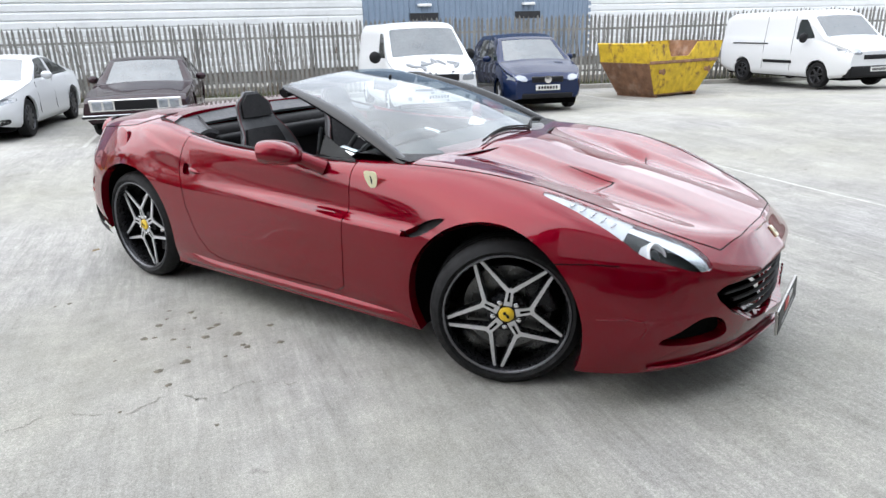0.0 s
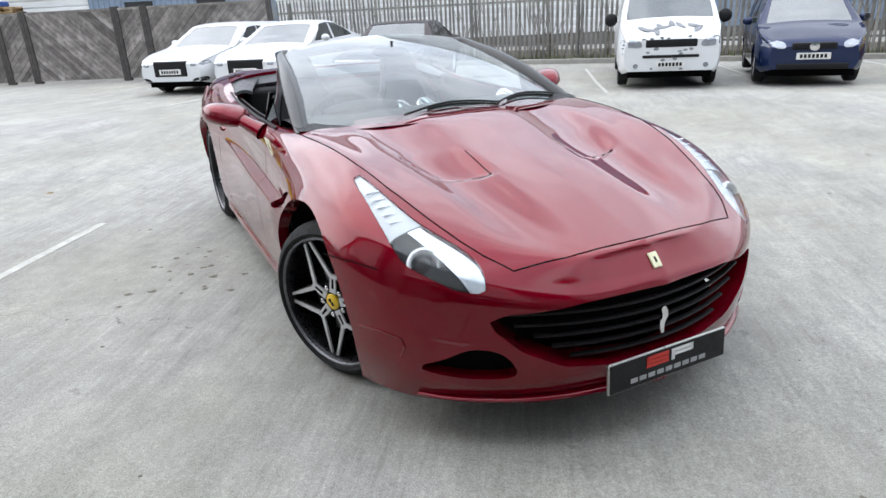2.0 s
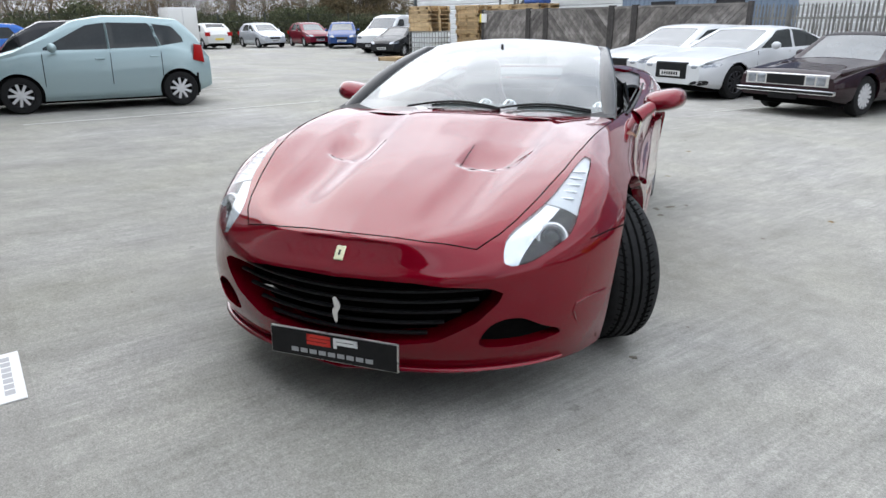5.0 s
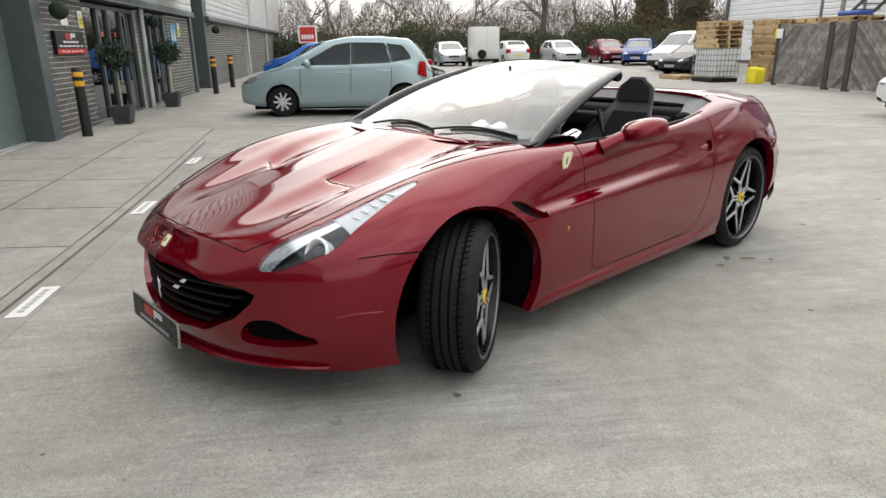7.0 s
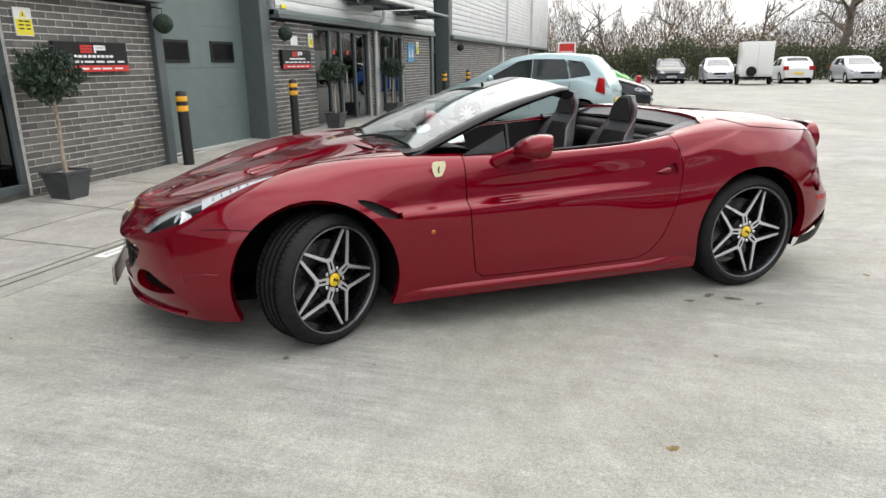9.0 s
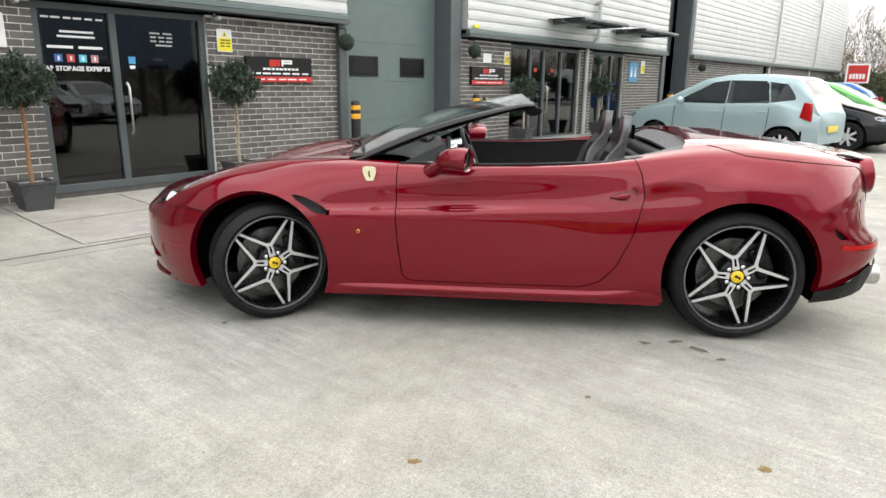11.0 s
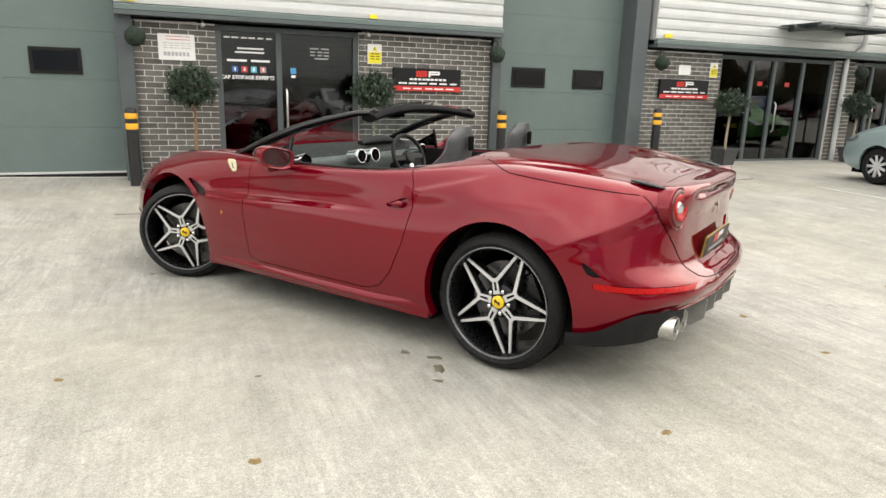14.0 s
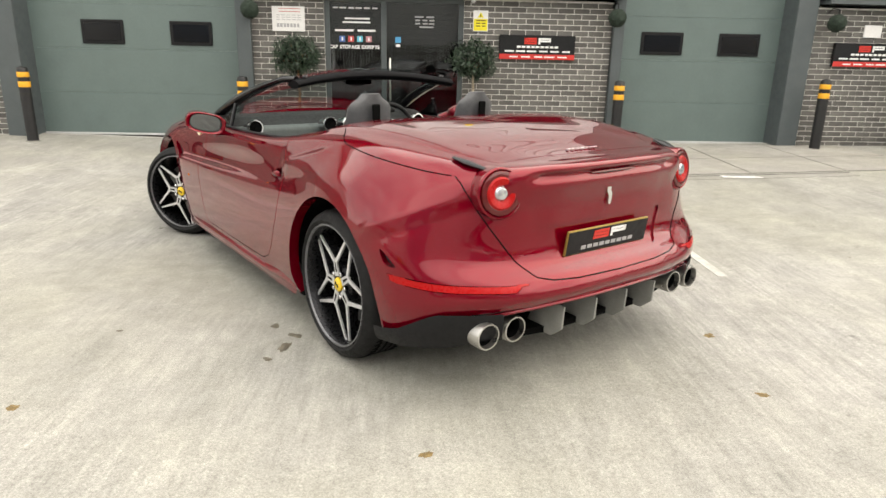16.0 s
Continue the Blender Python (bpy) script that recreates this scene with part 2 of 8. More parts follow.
def carve(bm, poly, axes, keep=lambda c: True, gap=0.0, flange=0.012):
    """Cuts the outline out of a skin, seen along the third axis. Returns the piece cut out, smaller by gap all round."""
    i, j = axes
    k = 3 - i - j
    bm.normal_update()
    lo = (min(p[0] for p in poly), min(p[1] for p in poly))
    hi = (max(p[0] for p in poly), max(p[1] for p in poly))
    inside = []
    for f in bm.faces:
        c = f.calc_center_median()
        if keep(c) and lo[0] <= c[i] <= hi[0] and lo[1] <= c[j] <= hi[1] and in_poly(poly, c[i], c[j]):
            inside.append(f)
    ins = set(inside)
    rim = {v for f in inside for v in f.verts if any(g not in ins for g in v.link_faces)}
    moved = {}
    for v in rim:
        d, px, py = near_poly(poly, v.co[i], v.co[j])
        if d < 0.05:
            n = v.normal
            di, dj = px - v.co[i], py - v.co[j]
            dk = -(n[i] * di + n[j] * dj) / n[k] if abs(n[k]) > 0.25 else 0.0
            co = v.co.copy()
            co[i], co[j], co[k] = px, py, co[k] + max(-0.03, min(0.03, dk))
            moved[v] = co
    normals = {v: v.normal.copy() for v in rim}
    for v, co in moved.items():
        v.co = co
    out = bmesh.new()
    vmap = {}
    ci = sum((f.calc_center_median() for f in inside), Vector()) / max(1, len(inside))
    for f in inside:
        vs = []
        for v in f.verts:
            if v not in vmap:
                co = v.co.copy()
                if v in moved and gap:
                    # draw the piece's own edge in by the gap, towards its neighbours inside
                    inner = [e.other_vert(v) for e in v.link_edges if e.other_vert(v) not in rim and any(g in ins for g in e.link_faces)]
                    aim = (sum((o.co for o in inner), Vector()) / len(inner) if inner else ci) - v.co
                    if aim.length > 1e-6:
                        co = co + aim.normalized() * gap
                vmap[v] = out.verts.new(co)
            vs.append(vmap[v])
        try:
            nf = out.faces.new(vs)
            nf.smooth = True
        except ValueError:
            pass
    rim_edges = [e for f in inside for e in f.edges if any(g in ins for g in e.link_faces) and any(g not in ins for g in e.link_faces)]
    rim_edges = list(dict.fromkeys(rim_edges))
    bmesh.ops.delete(bm, geom=inside, context="FACES_ONLY")
    bmesh.ops.delete(bm, geom=[e for e in bm.edges if not e.link_faces], context="EDGES")
    if flange:
        live = [e for e in rim_edges if e.is_valid and len(e.link_faces) == 1]
        norms = {tuple(round(x, 5) for x in v.co): normals[v] for v in rim if v.is_valid}
        ex = bmesh.ops.extrude_edge_only(bm, edges=live)
        for v in ex["geom"]:
            if isinstance(v, bmesh.types.BMVert):
                nrm = norms.get(tuple(round(x, 5) for x in v.co))
                if nrm is not None:
                    v.co = v.co - nrm * flange
    bmesh.ops.delete(bm, geom=[v for v in bm.verts if not v.link_faces], context="VERTS")
    return out


def thicken(bm, depth):
    """Gives an open skin a folded edge, depth deep."""
    bm.normal_update()
    rim = [e for e in bm.edges if len(e.link_faces) == 1]
    norms = {tuple(round(x, 5) for x in v.co): v.normal.copy() for e in rim for v in e.verts}
    ex = bmesh.ops.extrude_edge_only(bm, edges=rim)
    for v in ex["geom"]:
        if isinstance(v, bmesh.types.BMVert):
            v.co = v.co - norms[tuple(round(x, 5) for x in v.co)] * depth
    return bm


def text_mesh(words, size, spacing=1.0, bold=0.0):
    """Flat lettering as a mesh, centred, in the x-y plane."""
    cu = bpy.data.curves.new("lettering", "FONT")
    cu.body, cu.size, cu.align_x, cu.align_y, cu.space_character, cu.offset = words, size, "CENTER", "CENTER", spacing, bold
    tmp = bpy.data.objects.new("lettering", cu)
    scene.collection.objects.link(tmp)
    dg = bpy.context.evaluated_depsgraph_get()
    me = bpy.data.meshes.new_from_object(tmp.evaluated_get(dg))
    bpy.data.objects.remove(tmp)
    bpy.data.curves.remove(cu)
    return me

# ---- materials ----
def paint(name, colour, metal=0.25, rough=0.3, flake=0.15, coat=1.0):
    m = mat(name, colour, rough=rough, metal=metal, vary=flake, scale=900, coat=coat, spec=0.25)
    m.node_tree.nodes["Principled BSDF"].inputs["Coat IOR"].default_value = 1.56
    m.node_tree.nodes["Principled BSDF"].inputs["Coat Roughness"].default_value = 0.012
    b = m.node_tree.nodes["Principled BSDF"]
    b.inputs["Specular Tint"].default_value = (*[min(1, c * 2.5) for c in colour], 1)
    b.inputs["Specular IOR Level"].default_value = 0.0
    return m


def lacquer(name, colour, metal, rough, r0=0.033, power=3.5):
    """Deep metallic paint under clear lacquer: the lacquer's sheen grows towards a glancing angle."""
    m = mat(name, colour, rough=rough, metal=metal, vary=0.1, scale=900, spec=0.0)
    nt = m.node_tree
    b = nt.nodes["Principled BSDF"]
    b.inputs["Specular Tint"].default_value = (*[min(1, c * 2.5) for c in colour], 1)
    out = next(n for n in nt.nodes if n.type == "OUTPUT_MATERIAL")
    gl = nt.nodes.new("ShaderNodeBsdfGlossy")
    gl.inputs["Roughness"].default_value = 0.015
    gl.inputs["Color"].default_value = (1, 1, 1, 1)
    lw = nt.nodes.new("ShaderNodeLayerWeight")
    lw.inputs["Blend"].default_value = 0.5
    pw = nt.nodes.new("ShaderNodeMath")
    pw.operation = "POWER"
    pw.inputs[1].default_value = power
    ma = nt.nodes.new("ShaderNodeMath")
    ma.operation = "MULTIPLY_ADD"
    ma.inputs[1].default_value, ma.inputs[2].default_value = 0.95, r0
    mx = nt.nodes.new("ShaderNodeMixShader")
    nt.links.new(lw.outputs["Facing"], pw.inputs[0])
    nt.links.new(pw.outputs[0], ma.inputs[0])
    nt.links.new(ma.outputs[0], mx.inputs["Fac"])
    nt.links.new(b.outputs["BSDF"], mx.inputs[1])
    nt.links.new(gl.outputs["BSDF"], mx.inputs[2])
    nt.links.new(mx.outputs["Shader"], out.inputs["Surface"])
    return m


M_RED = lacquer("deep_red_metallic_paint", (0.165, 0.0003, 0.0082), 0.42, 0.29)
M_BLACK_GLOSS = mat("gloss_black", (0.004, 0.004, 0.005), 0.14)
M_BLACK = mat("satin_black_plastic", (0.006, 0.006, 0.007), 0.5, spec=0.3, vary=0.2, scale=30, bump=0.04, bump_scale=90)
M_DARK = mat("dark_recess", (0.002, 0.002, 0.002), 0.9, spec=0.1, vary=0.2, scale=20)
M_TRIM = mat("soft_black_trim", (0.005, 0.005, 0.006), 0.6, spec=0.08, vary=0.2, scale=30)
M_RUBBER = mat("tyre_rubber", (0.009, 0.009, 0.0095), 0.65, vary=0.25, scale=14, bump=0.2, bump_scale=160, spec=0.25)
M_RIM_DARK = mat("gunmetal_rim", (0.018, 0.018, 0.02), 0.3, metal=0.7, vary=0.15, scale=30)
M_RIM_SILVER = mat("machined_silver", (0.60, 0.60, 0.61), 0.38, metal=0.55, vary=0.06, scale=40)
M_CHROME = mat("chrome", (0.75, 0.75, 0.76), 0.08, metal=1.0)
M_STEEL = mat("brushed_steel", (0.5, 0.49, 0.47), 0.36, metal=1.0, vary=0.03, scale=9)
M_YELLOW = mat("yellow_enamel", (0.75, 0.5, 0.02), 0.3, coat=0.5, vary=0.05, scale=60)
M_CREAM = mat("cream_enamel", (0.78, 0.75, 0.50), 0.3, coat=0.5, vary=0.05, scale=60)
M_WHITE = mat("white_plastic", (0.7, 0.7, 0.7), 0.35, vary=0.05, scale=30)
M_LEATHER = mat("black_leather", (0.011, 0.010, 0.011), 0.55, spec=0.35, vary=0.25, scale=25, bump=0.08, bump_scale=120)
M_LEATHER_GREY = mat("grey_leather", (0.078, 0.078, 0.083), 0.5, vary=0.15, scale=25, bump=0.08, bump_scale=120)
M_DASH = mat("grey_dash_leather", (0.085, 0.095, 0.095), 0.5, vary=0.12, scale=25, bump=0.06, bump_scale=120)
M_STITCH = mat("red_stitching", (0.10, 0.006, 0.01), 0.6, vary=0.1, scale=50)
M_PLATE_BLACK = mat("matt_black_board", (0.008, 0.008, 0.009), 0.45, vary=0.2, scale=20, spec=.3)
M_BAR_RED = mat("red_print", (0.55, 0.03, 0.02), 0.4, vary=0.06, scale=40)
M_BAR_WHITE = mat("white_print", (0.75, 0.75, 0.75), 0.4, vary=0.05, scale=40)
M_BAR_GREY = mat("grey_print", (0.35, 0.35, 0.36), 0.4, vary=0.05, scale=40)
M_LENS_RED = mat("red_lens", (0.33, 0.004, 0.005), 0.3, coat=0.12, vary=0.1, scale=40, spec=.2)
M_LENS_DARKRED = mat("dark_red_lens", (0.085, 0.003, 0.004), 0.15, coat=.3, vary=0.1, scale=40)
M_FIN = mat("grey_diffuser_fin", (0.24, 0.237, 0.225), .5, vary=.1, scale=12)
M_AMBER = mat("amber_lens", (0.6, 0.2, 0.02), 0.15, coat=1.0, vary=0.1, scale=40)
M_DISC = mat("brake_disc_iron", (0.12, 0.12, 0.12), 0.35, metal=0.9, vary=0.2, scale=30)
M_LAMP_SILVER = mat("lamp_reflector", (0.55, 0.57, 0.6), 0.18, metal=0.85, vary=0.1, scale=50)
M_LAMP_WHITE = mat("lamp_diffuser", (0.72, 0.74, 0.76), 0.25, coat=0.3, vary=0.1, scale=50)
M_DAYLIGHT = mat("daytime_light_strip", (0.42, 0.44, 0.47), 0.25, coat=0.3, vary=0.1, scale=50, emit=(0.92, 0.97, 1.0), emit_power=0.08)


def glass_mat(name, tint=(1, 1, 1), clear=0.75, rough=0.02, r0=0.05, power=4.0):
    """Thin window glass: a mirror-smooth sheen, stronger at a glancing angle, over a clear, faintly tinted pane."""
    m = bpy.data.materials.new(name)
    m.use_nodes = True
    nt = m.node_tree
    nt.nodes.clear()
    out = nt.nodes.new("ShaderNodeOutputMaterial")
    tr = nt.nodes.new("ShaderNodeBsdfTransparent")
    tr.inputs["Color"].default_value = (*[c * clear for c in tint], 1)
    gl = nt.nodes.new("ShaderNodeBsdfGlossy")
    gl.inputs["Roughness"].default_value = rough
    gl.inputs["Color"].default_value = (0.95, 0.97, 0.98, 1)
    lw = nt.nodes.new("ShaderNodeLayerWeight")
    lw.inputs["Blend"].default_value = 0.5
    pw = nt.nodes.new("ShaderNodeMath")
    pw.operation = "POWER"
    pw.inputs[1].default_value = power
    ma = nt.nodes.new("ShaderNodeMath")
    ma.operation = "MULTIPLY_ADD"
    ma.inputs[1].default_value, ma.inputs[2].default_value = 1 - r0, r0
    mx = nt.nodes.new("ShaderNodeMixShader")
    nt.links.new(lw.outputs["Facing"], pw.inputs[0])
    nt.links.new(pw.outputs[0], ma.inputs[0])
    nt.links.new(ma.outputs[0], mx.inputs["Fac"])
    nt.links.new(tr.outputs["BSDF"], mx.inputs[1])
    nt.links.new(gl.outputs["BSDF"], mx.inputs[2])
    nt.links.new(mx.outputs["Shader"], out.inputs["Surface"])
    return m


M_GLASS = glass_mat("clear_windscreen", (0.86, 0.97, 0.96), 0.78, r0=0.07, power=3.4)
M_GLASS_TINT = glass_mat("tinted_window", (0.8, 0.95, 0.92), 0.45, r0=0.06)
M_GLASS_DARK = glass_mat("dark_privacy_window", (0.7, 0.75, 0.75), 0.12, r0=0.025, power=5.0)
M_LENS = glass_mat("clear_lamp_cover", (0.97, 0.99, 1.0), 0.95, r0=0.05)
M_MIRROR = mat("mirror_glass", (0.2, 0.21, 0.22), 0.02, metal=1.0)
M_GOLD = mat("dull_gold_edge", (0.32, 0.22, 0.06), 0.35, metal=0.6, vary=0.1, scale=30)
M_LIP = mat("grey_rim_lip", (0.16, 0.16, 0.17), 0.35, metal=0.5, vary=0.1, scale=40)

def mark(parent, d, z, w, h, axis):
    """The two-piece mark: a red angular figure and a white one, as plain bars."""
    t = h * .28

    def bar(a0, b0, a1, b1, material):
        if axis == "X":
            bm = b_box((d - .001, a0, b0), (d + .001, a1, b1))
        else:
            bm = b_box((a0, d - .001, b0), (a1, d + .001, b1))
        part("logo_bar", bm, material, parent)
    x0, x1 = -w, -w * .06
    for r in ((x0, z + h / 2 - t, x1, z + h / 2), (x0, z - t / 2, x1, z + t / 2), (x0, z - h / 2, x1, z - h / 2 + t), (x0, z, x0 + t * 1.2, z + h / 2), (x1 - t * 1.2, z - h / 2, x1, z)):
        bar(*r, M_BAR_RED)
    x0, x1 = w * .06, w
    for r in ((x0, z + h / 2 - t, x1, z + h / 2), (x0, z - t / 2, x1, z + t / 2), (x0, z - h / 2, x0 + t * 1.2, z + h / 2 - t), (x1 - t * 1.2, z, x1, z + h / 2)):
        bar(*r, M_BAR_WHITE)



# ---- the yard: building frame p (along the front), q (out from it) ----
BF = Matrix(((0.5575, -0.8302, 0, 3.074), (0.8302, 0.5575, 0, -4.69), (0, 0, 1, 0), (0, 0, 0, 1)))
BI = BF.inverted()
BR = BF.to_3x3().to_4x4()


def ground_z(x, y):
    p, q, _ = BI @ Vector((x, y, 0))
    return 0.2 * max(1 - ss(8, 14, q), ss(20, 26, -p)) * ss(2.3, 9, math.hypot(x, y))


def at(p, q, rot=0.0, dz=0.0):
    """A pose on the ground in the building's frame; rot in degrees."""
    v = BF @ Vector((p, q, 0))
    return Matrix.Translation((v.x, v.y, ground_z(v.x, v.y) + dz)) @ BR @ Matrix.Rotation(radians(rot), 4, "Z")


def concrete(name, colour, streak=0.35, spots=True):
    m = bpy.data.materials.new(name)
    m.use_nodes = True
    nt = m.node_tree
    L = nt.links.new
    b = nt.nodes["Principled BSDF"]
    tc = nt.nodes.new("ShaderNodeTexCoord")

    def n_tex(scale, detail, rough, stretch=None, kind="NOISE"):
        mp = nt.nodes.new("ShaderNodeMapping")
        mp.inputs["Rotation"].default_value = (0, 0, radians(-56.1))
        L(tc.outputs["Object"], mp.inputs["Vector"])
        if stretch:
            turned = mp
            mp = nt.nodes.new("ShaderNodeMapping")
            mp.inputs["Scale"].default_value = stretch
            L(turned.outputs["Vector"], mp.inputs["Vector"])
        n = nt.nodes.new("ShaderNodeTexNoise")
        n.inputs["Scale"].default_value, n.inputs["Detail"].default_value, n.inputs["Roughness"].default_value = scale, detail, rough
        L(mp.outputs["Vector"], n.inputs["Vector"])
        return n.outputs["Fac"]

    def span(v, a, c, lo, hi):
        n = nt.nodes.new("ShaderNodeMapRange")
        for k, x in zip(("From Min", "From Max", "To Min", "To Max"), (a, c, lo, hi)):
            n.inputs[k].default_value = x
        L(v, n.inputs["Value"])
        return n.outputs["Result"]

    def mul(a, c):
        n = nt.nodes.new("ShaderNodeMath")
        n.operation = "MULTIPLY"
        L(a, n.inputs[0])
        L(c, n.inputs[1])
        return n.outputs[0]
    f = mul(span(n_tex(0.35, 6, .6), .3, .7, .86, 1.10), span(n_tex(2.2, 6, .65), .3, .7, .90, 1.08))

    def patchy(v, mask):
        """Keeps a streak's departure from 1 only where the mask is high."""
        d = nt.nodes.new("ShaderNodeMath")
        d.operation = "SUBTRACT"
        L(v, d.inputs[0])
        d.inputs[1].default_value = 1.0
        n = nt.nodes.new("ShaderNodeMath")
        n.operation = "MULTIPLY_ADD"
        L(d.outputs[0], n.inputs[0])
        L(mask, n.inputs[1])
        n.inputs[2].default_value = 1.0
        return n.outputs[0]
    worn = span(n_tex(.42, 4, .6), .40, .62, .12, 1.0)
    f = mul(f, patchy(span(n_tex(1.0, 4, .6, (9.0, .55, 1)), .3, .7, 1 - streak * .28, 1 + streak * .22), worn))
    f = mul(f, patchy(span(n_tex(1.0, 4, .7, (34.0, 2.6, 1)), .3, .7, 1 - streak * .55, 1 + streak * .45), worn))
    f = mul(f, span(n_tex(1.25, 6, .68, (1.9, .75, 1)), .34, .66, .86, 1.10))
    f = mul(f, span(n_tex(150, 3, .75), .3, .7, .66, 1.28))
    f = mul(f, span(n_tex(48, 5, .75), .28, .72, .80, 1.16))
    f = mul(f, span(n_tex(9, 6, .7), .3, .7, .88, 1.1))
    if spots:
        f = mul(f, span(n_tex(3.1, 8, .75), .63, .72, 1.0, .55))
        f = mul(f, span(n_tex(.55, 7, .7), .60, .74, 1.0, .80))
    c = nt.nodes.new("ShaderNodeCombineColor")
    for k, v in zip(("Red", "Green", "Blue"), colour):
        mm = nt.nodes.new("ShaderNodeMath")
        mm.operation = "MULTIPLY"
        mm.inputs[1].default_value = v
        L(f if k != "Blue" else mul(f, span(n_tex(.4, 5, .6), .3, .7, .93, 1.05)), mm.inputs[0])
        L(mm.outputs[0], c.inputs[k])
    L(c.outputs["Color"], b.inputs["Base Color"])
    L(span(n_tex(1.4, 5, .6), .3, .7, .72, .95), b.inputs["Roughness"])
    b.inputs["Specular IOR Level"].default_value = .35
    bp = nt.nodes.new("ShaderNodeBump")
    bp.inputs["Strength"].default_value, bp.inputs["Distance"].default_value = .8, .006
    L(mul(n_tex(1.0, 5, .75, (60.0, 9.0, 1)), n_tex(95, 4, .7)), bp.inputs["Height"])
    L(bp.outputs["Normal"], b.inputs["Normal"])
    return m


M_CONCRETE = concrete("brushed_yard_concrete", (0.325, 0.316, 0.288), .40)
M_SLAB = concrete("pale_paving_concrete", (0.34, 0.325, 0.297), .1)
M_KERB = concrete("kerb_concrete", (0.30, 0.29, 0.265), .05)
M_JOINT = mat("dirty_joint", (0.10, 0.095, 0.085), .9, vary=.3, scale=6)
M_LINE = mat("worn_white_line", (0.43, 0.42, 0.39), .75, vary=.2, scale=12, stains=1.0, stain_scale=9, stain_colour=(0.31, 0.30, 0.27), bump=.4, bump_scale=90)
M_STAIN = mat("dark_oil_spot", (0.11, 0.095, 0.07), .6, vary=.4, scale=14)
M_LEAF_DEAD = mat("dead_leaf", (0.16, 0.11, 0.045), .8, vary=.4, scale=30)
M_BRICK = mat("grey_engineering_brick", (0.108, 0.102, 0.094), .62, vary=.22, scale=9, bump=.5, bump_scale=120, random_tint=.28)
M_MORTAR = mat("pale_mortar", (0.66, 0.64, 0.60), .9, vary=.2, scale=12, bump=.5, bump_scale=200)
M_DOOR_GREEN = mat("grey_green_door_panel", (0.112, 0.150, 0.143), .48, vary=.05, scale=3, bump=.12, bump_scale=300, stains=.12, stain_scale=2.0)
M_FRAME_GREY = mat("dark_grey_steel", (0.075, 0.088, 0.092), .4, vary=.08, scale=6)
M_CLAD = mat("silver_cladding", (0.53, 0.54, 0.54), .4, metal=.3, vary=.05, scale=1.5, stains=.15, stain_scale=.8)
M_CLAD_WHITE = mat("white_cladding", (0.66, 0.67, 0.67), .45, vary=.05, scale=1.2, stains=.18, stain_scale=.7)
M_CLAD_BLUE = mat("blue_grey_cladding", (0.17, 0.22, 0.29), .45, vary=.06, scale=1.5, stains=.15, stain_scale=.8)
M_WINDOW = glass_mat("shop_glass", (.55, .6, .6), .35, r0=.055)
# near-black: shade of rooms and openings put into colour; also the louvres' own tone
M_SHADE_AND_LOUVRE = mat("painted_shade_and_louvre", (0.018, 0.018, 0.02), .7, vary=.3, scale=3)
M_SIGN_RED = mat("sign_red", (0.5, 0.03, 0.025), .4, vary=.05, scale=30)
M_SIGN_WHITE = mat("sign_white", (0.72, 0.71, 0.7), .45, vary=.04, scale=30)
M_SIGN_YELLOW = mat("sign_yellow", (0.72, 0.62, 0.03), .45, vary=.04, scale=30)
M_SIGN_BLUE = mat("sign_blue", (0.06, 0.28, 0.5), .45, vary=.05, scale=30)
M_BOLLARD = mat("black_bollard", (0.014, 0.014, 0.015), .42, vary=.25, scale=9)
M_BAND = mat("orange_yellow_band", (0.78, 0.38, 0.03), .4, vary=.1, scale=30)
M_TOPIARY = mat("dark_topiary", (0.012, 0.022, 0.014), .85, vary=.5, scale=30)
M_LEAF = mat("bay_leaf", (0.020, 0.038, 0.021), .45, vary=.4, scale=12, random_tint=.4)
M_STEM = mat("pale_stem", (0.30, 0.25, 0.19), .85, vary=.3, scale=20)
M_STEM_BROWN = mat("brown_stem", (0.22, 0.12, 0.06), .85, vary=.3, scale=20)
M_POT = mat("dark_slate_pot", (0.05, 0.052, 0.055), .7, vary=.25, scale=10, bump=.3, bump_scale=120)
M_SOIL = mat("gravel_soil", (0.28, 0.26, 0.23), .95, vary=.5, scale=60)
M_WOOD_GREY = mat("weathered_boards", (0.155, 0.142, 0.13), .85, vary=.32, scale=5, bump=.4, bump_scale=60, random_tint=.45, stains=.5, stain_scale=2.5, stain_colour=(0.33, 0.31, 0.29))
M_WOOD_DARK = mat("dark_timber_post", (0.05, 0.045, 0.042), .85, vary=.3, scale=8)
M_PALLET = mat("pallet_pine", (0.46, 0.33, 0.18), .8, vary=.2, scale=9, random_tint=.3)
M_GALV = mat("weathered_galvanised_steel", (0.20, 0.195, 0.18), .6, metal=.3, vary=.25, scale=6, random_tint=.25)
M_TWIG = mat("bare_twigs", (0.13, 0.10, 0.075), .9, vary=.35, scale=6)

# ground sheet with a finer middle
def axis_steps(fine, far):
    s = [-far, -300, -180, -120, -90]
    x = -70.0
    while x <= 70:
        s.append(x)
        x += 1.0 if abs(x) < fine else 5.0
    return sorted(set(s + [90, 120, 180, 300, far]))


gx = axis_steps(16, 900)
gb = bmesh.new()
gv = [[gb.verts.new((x, y, ground_z(x, y))) for y in gx] for x in gx]
for i in range(len(gx) - 1):
    for j in range(len(gx) - 1):
        gb.faces.new((gv[i][j], gv[i + 1][j], gv[i + 1][j + 1], gv[i][j + 1])).smooth = True
thing("ground", "brushed pale concrete yard with stains", "ground", kind="structure", bm=gb, material=M_CONCRETE, smooth="all")


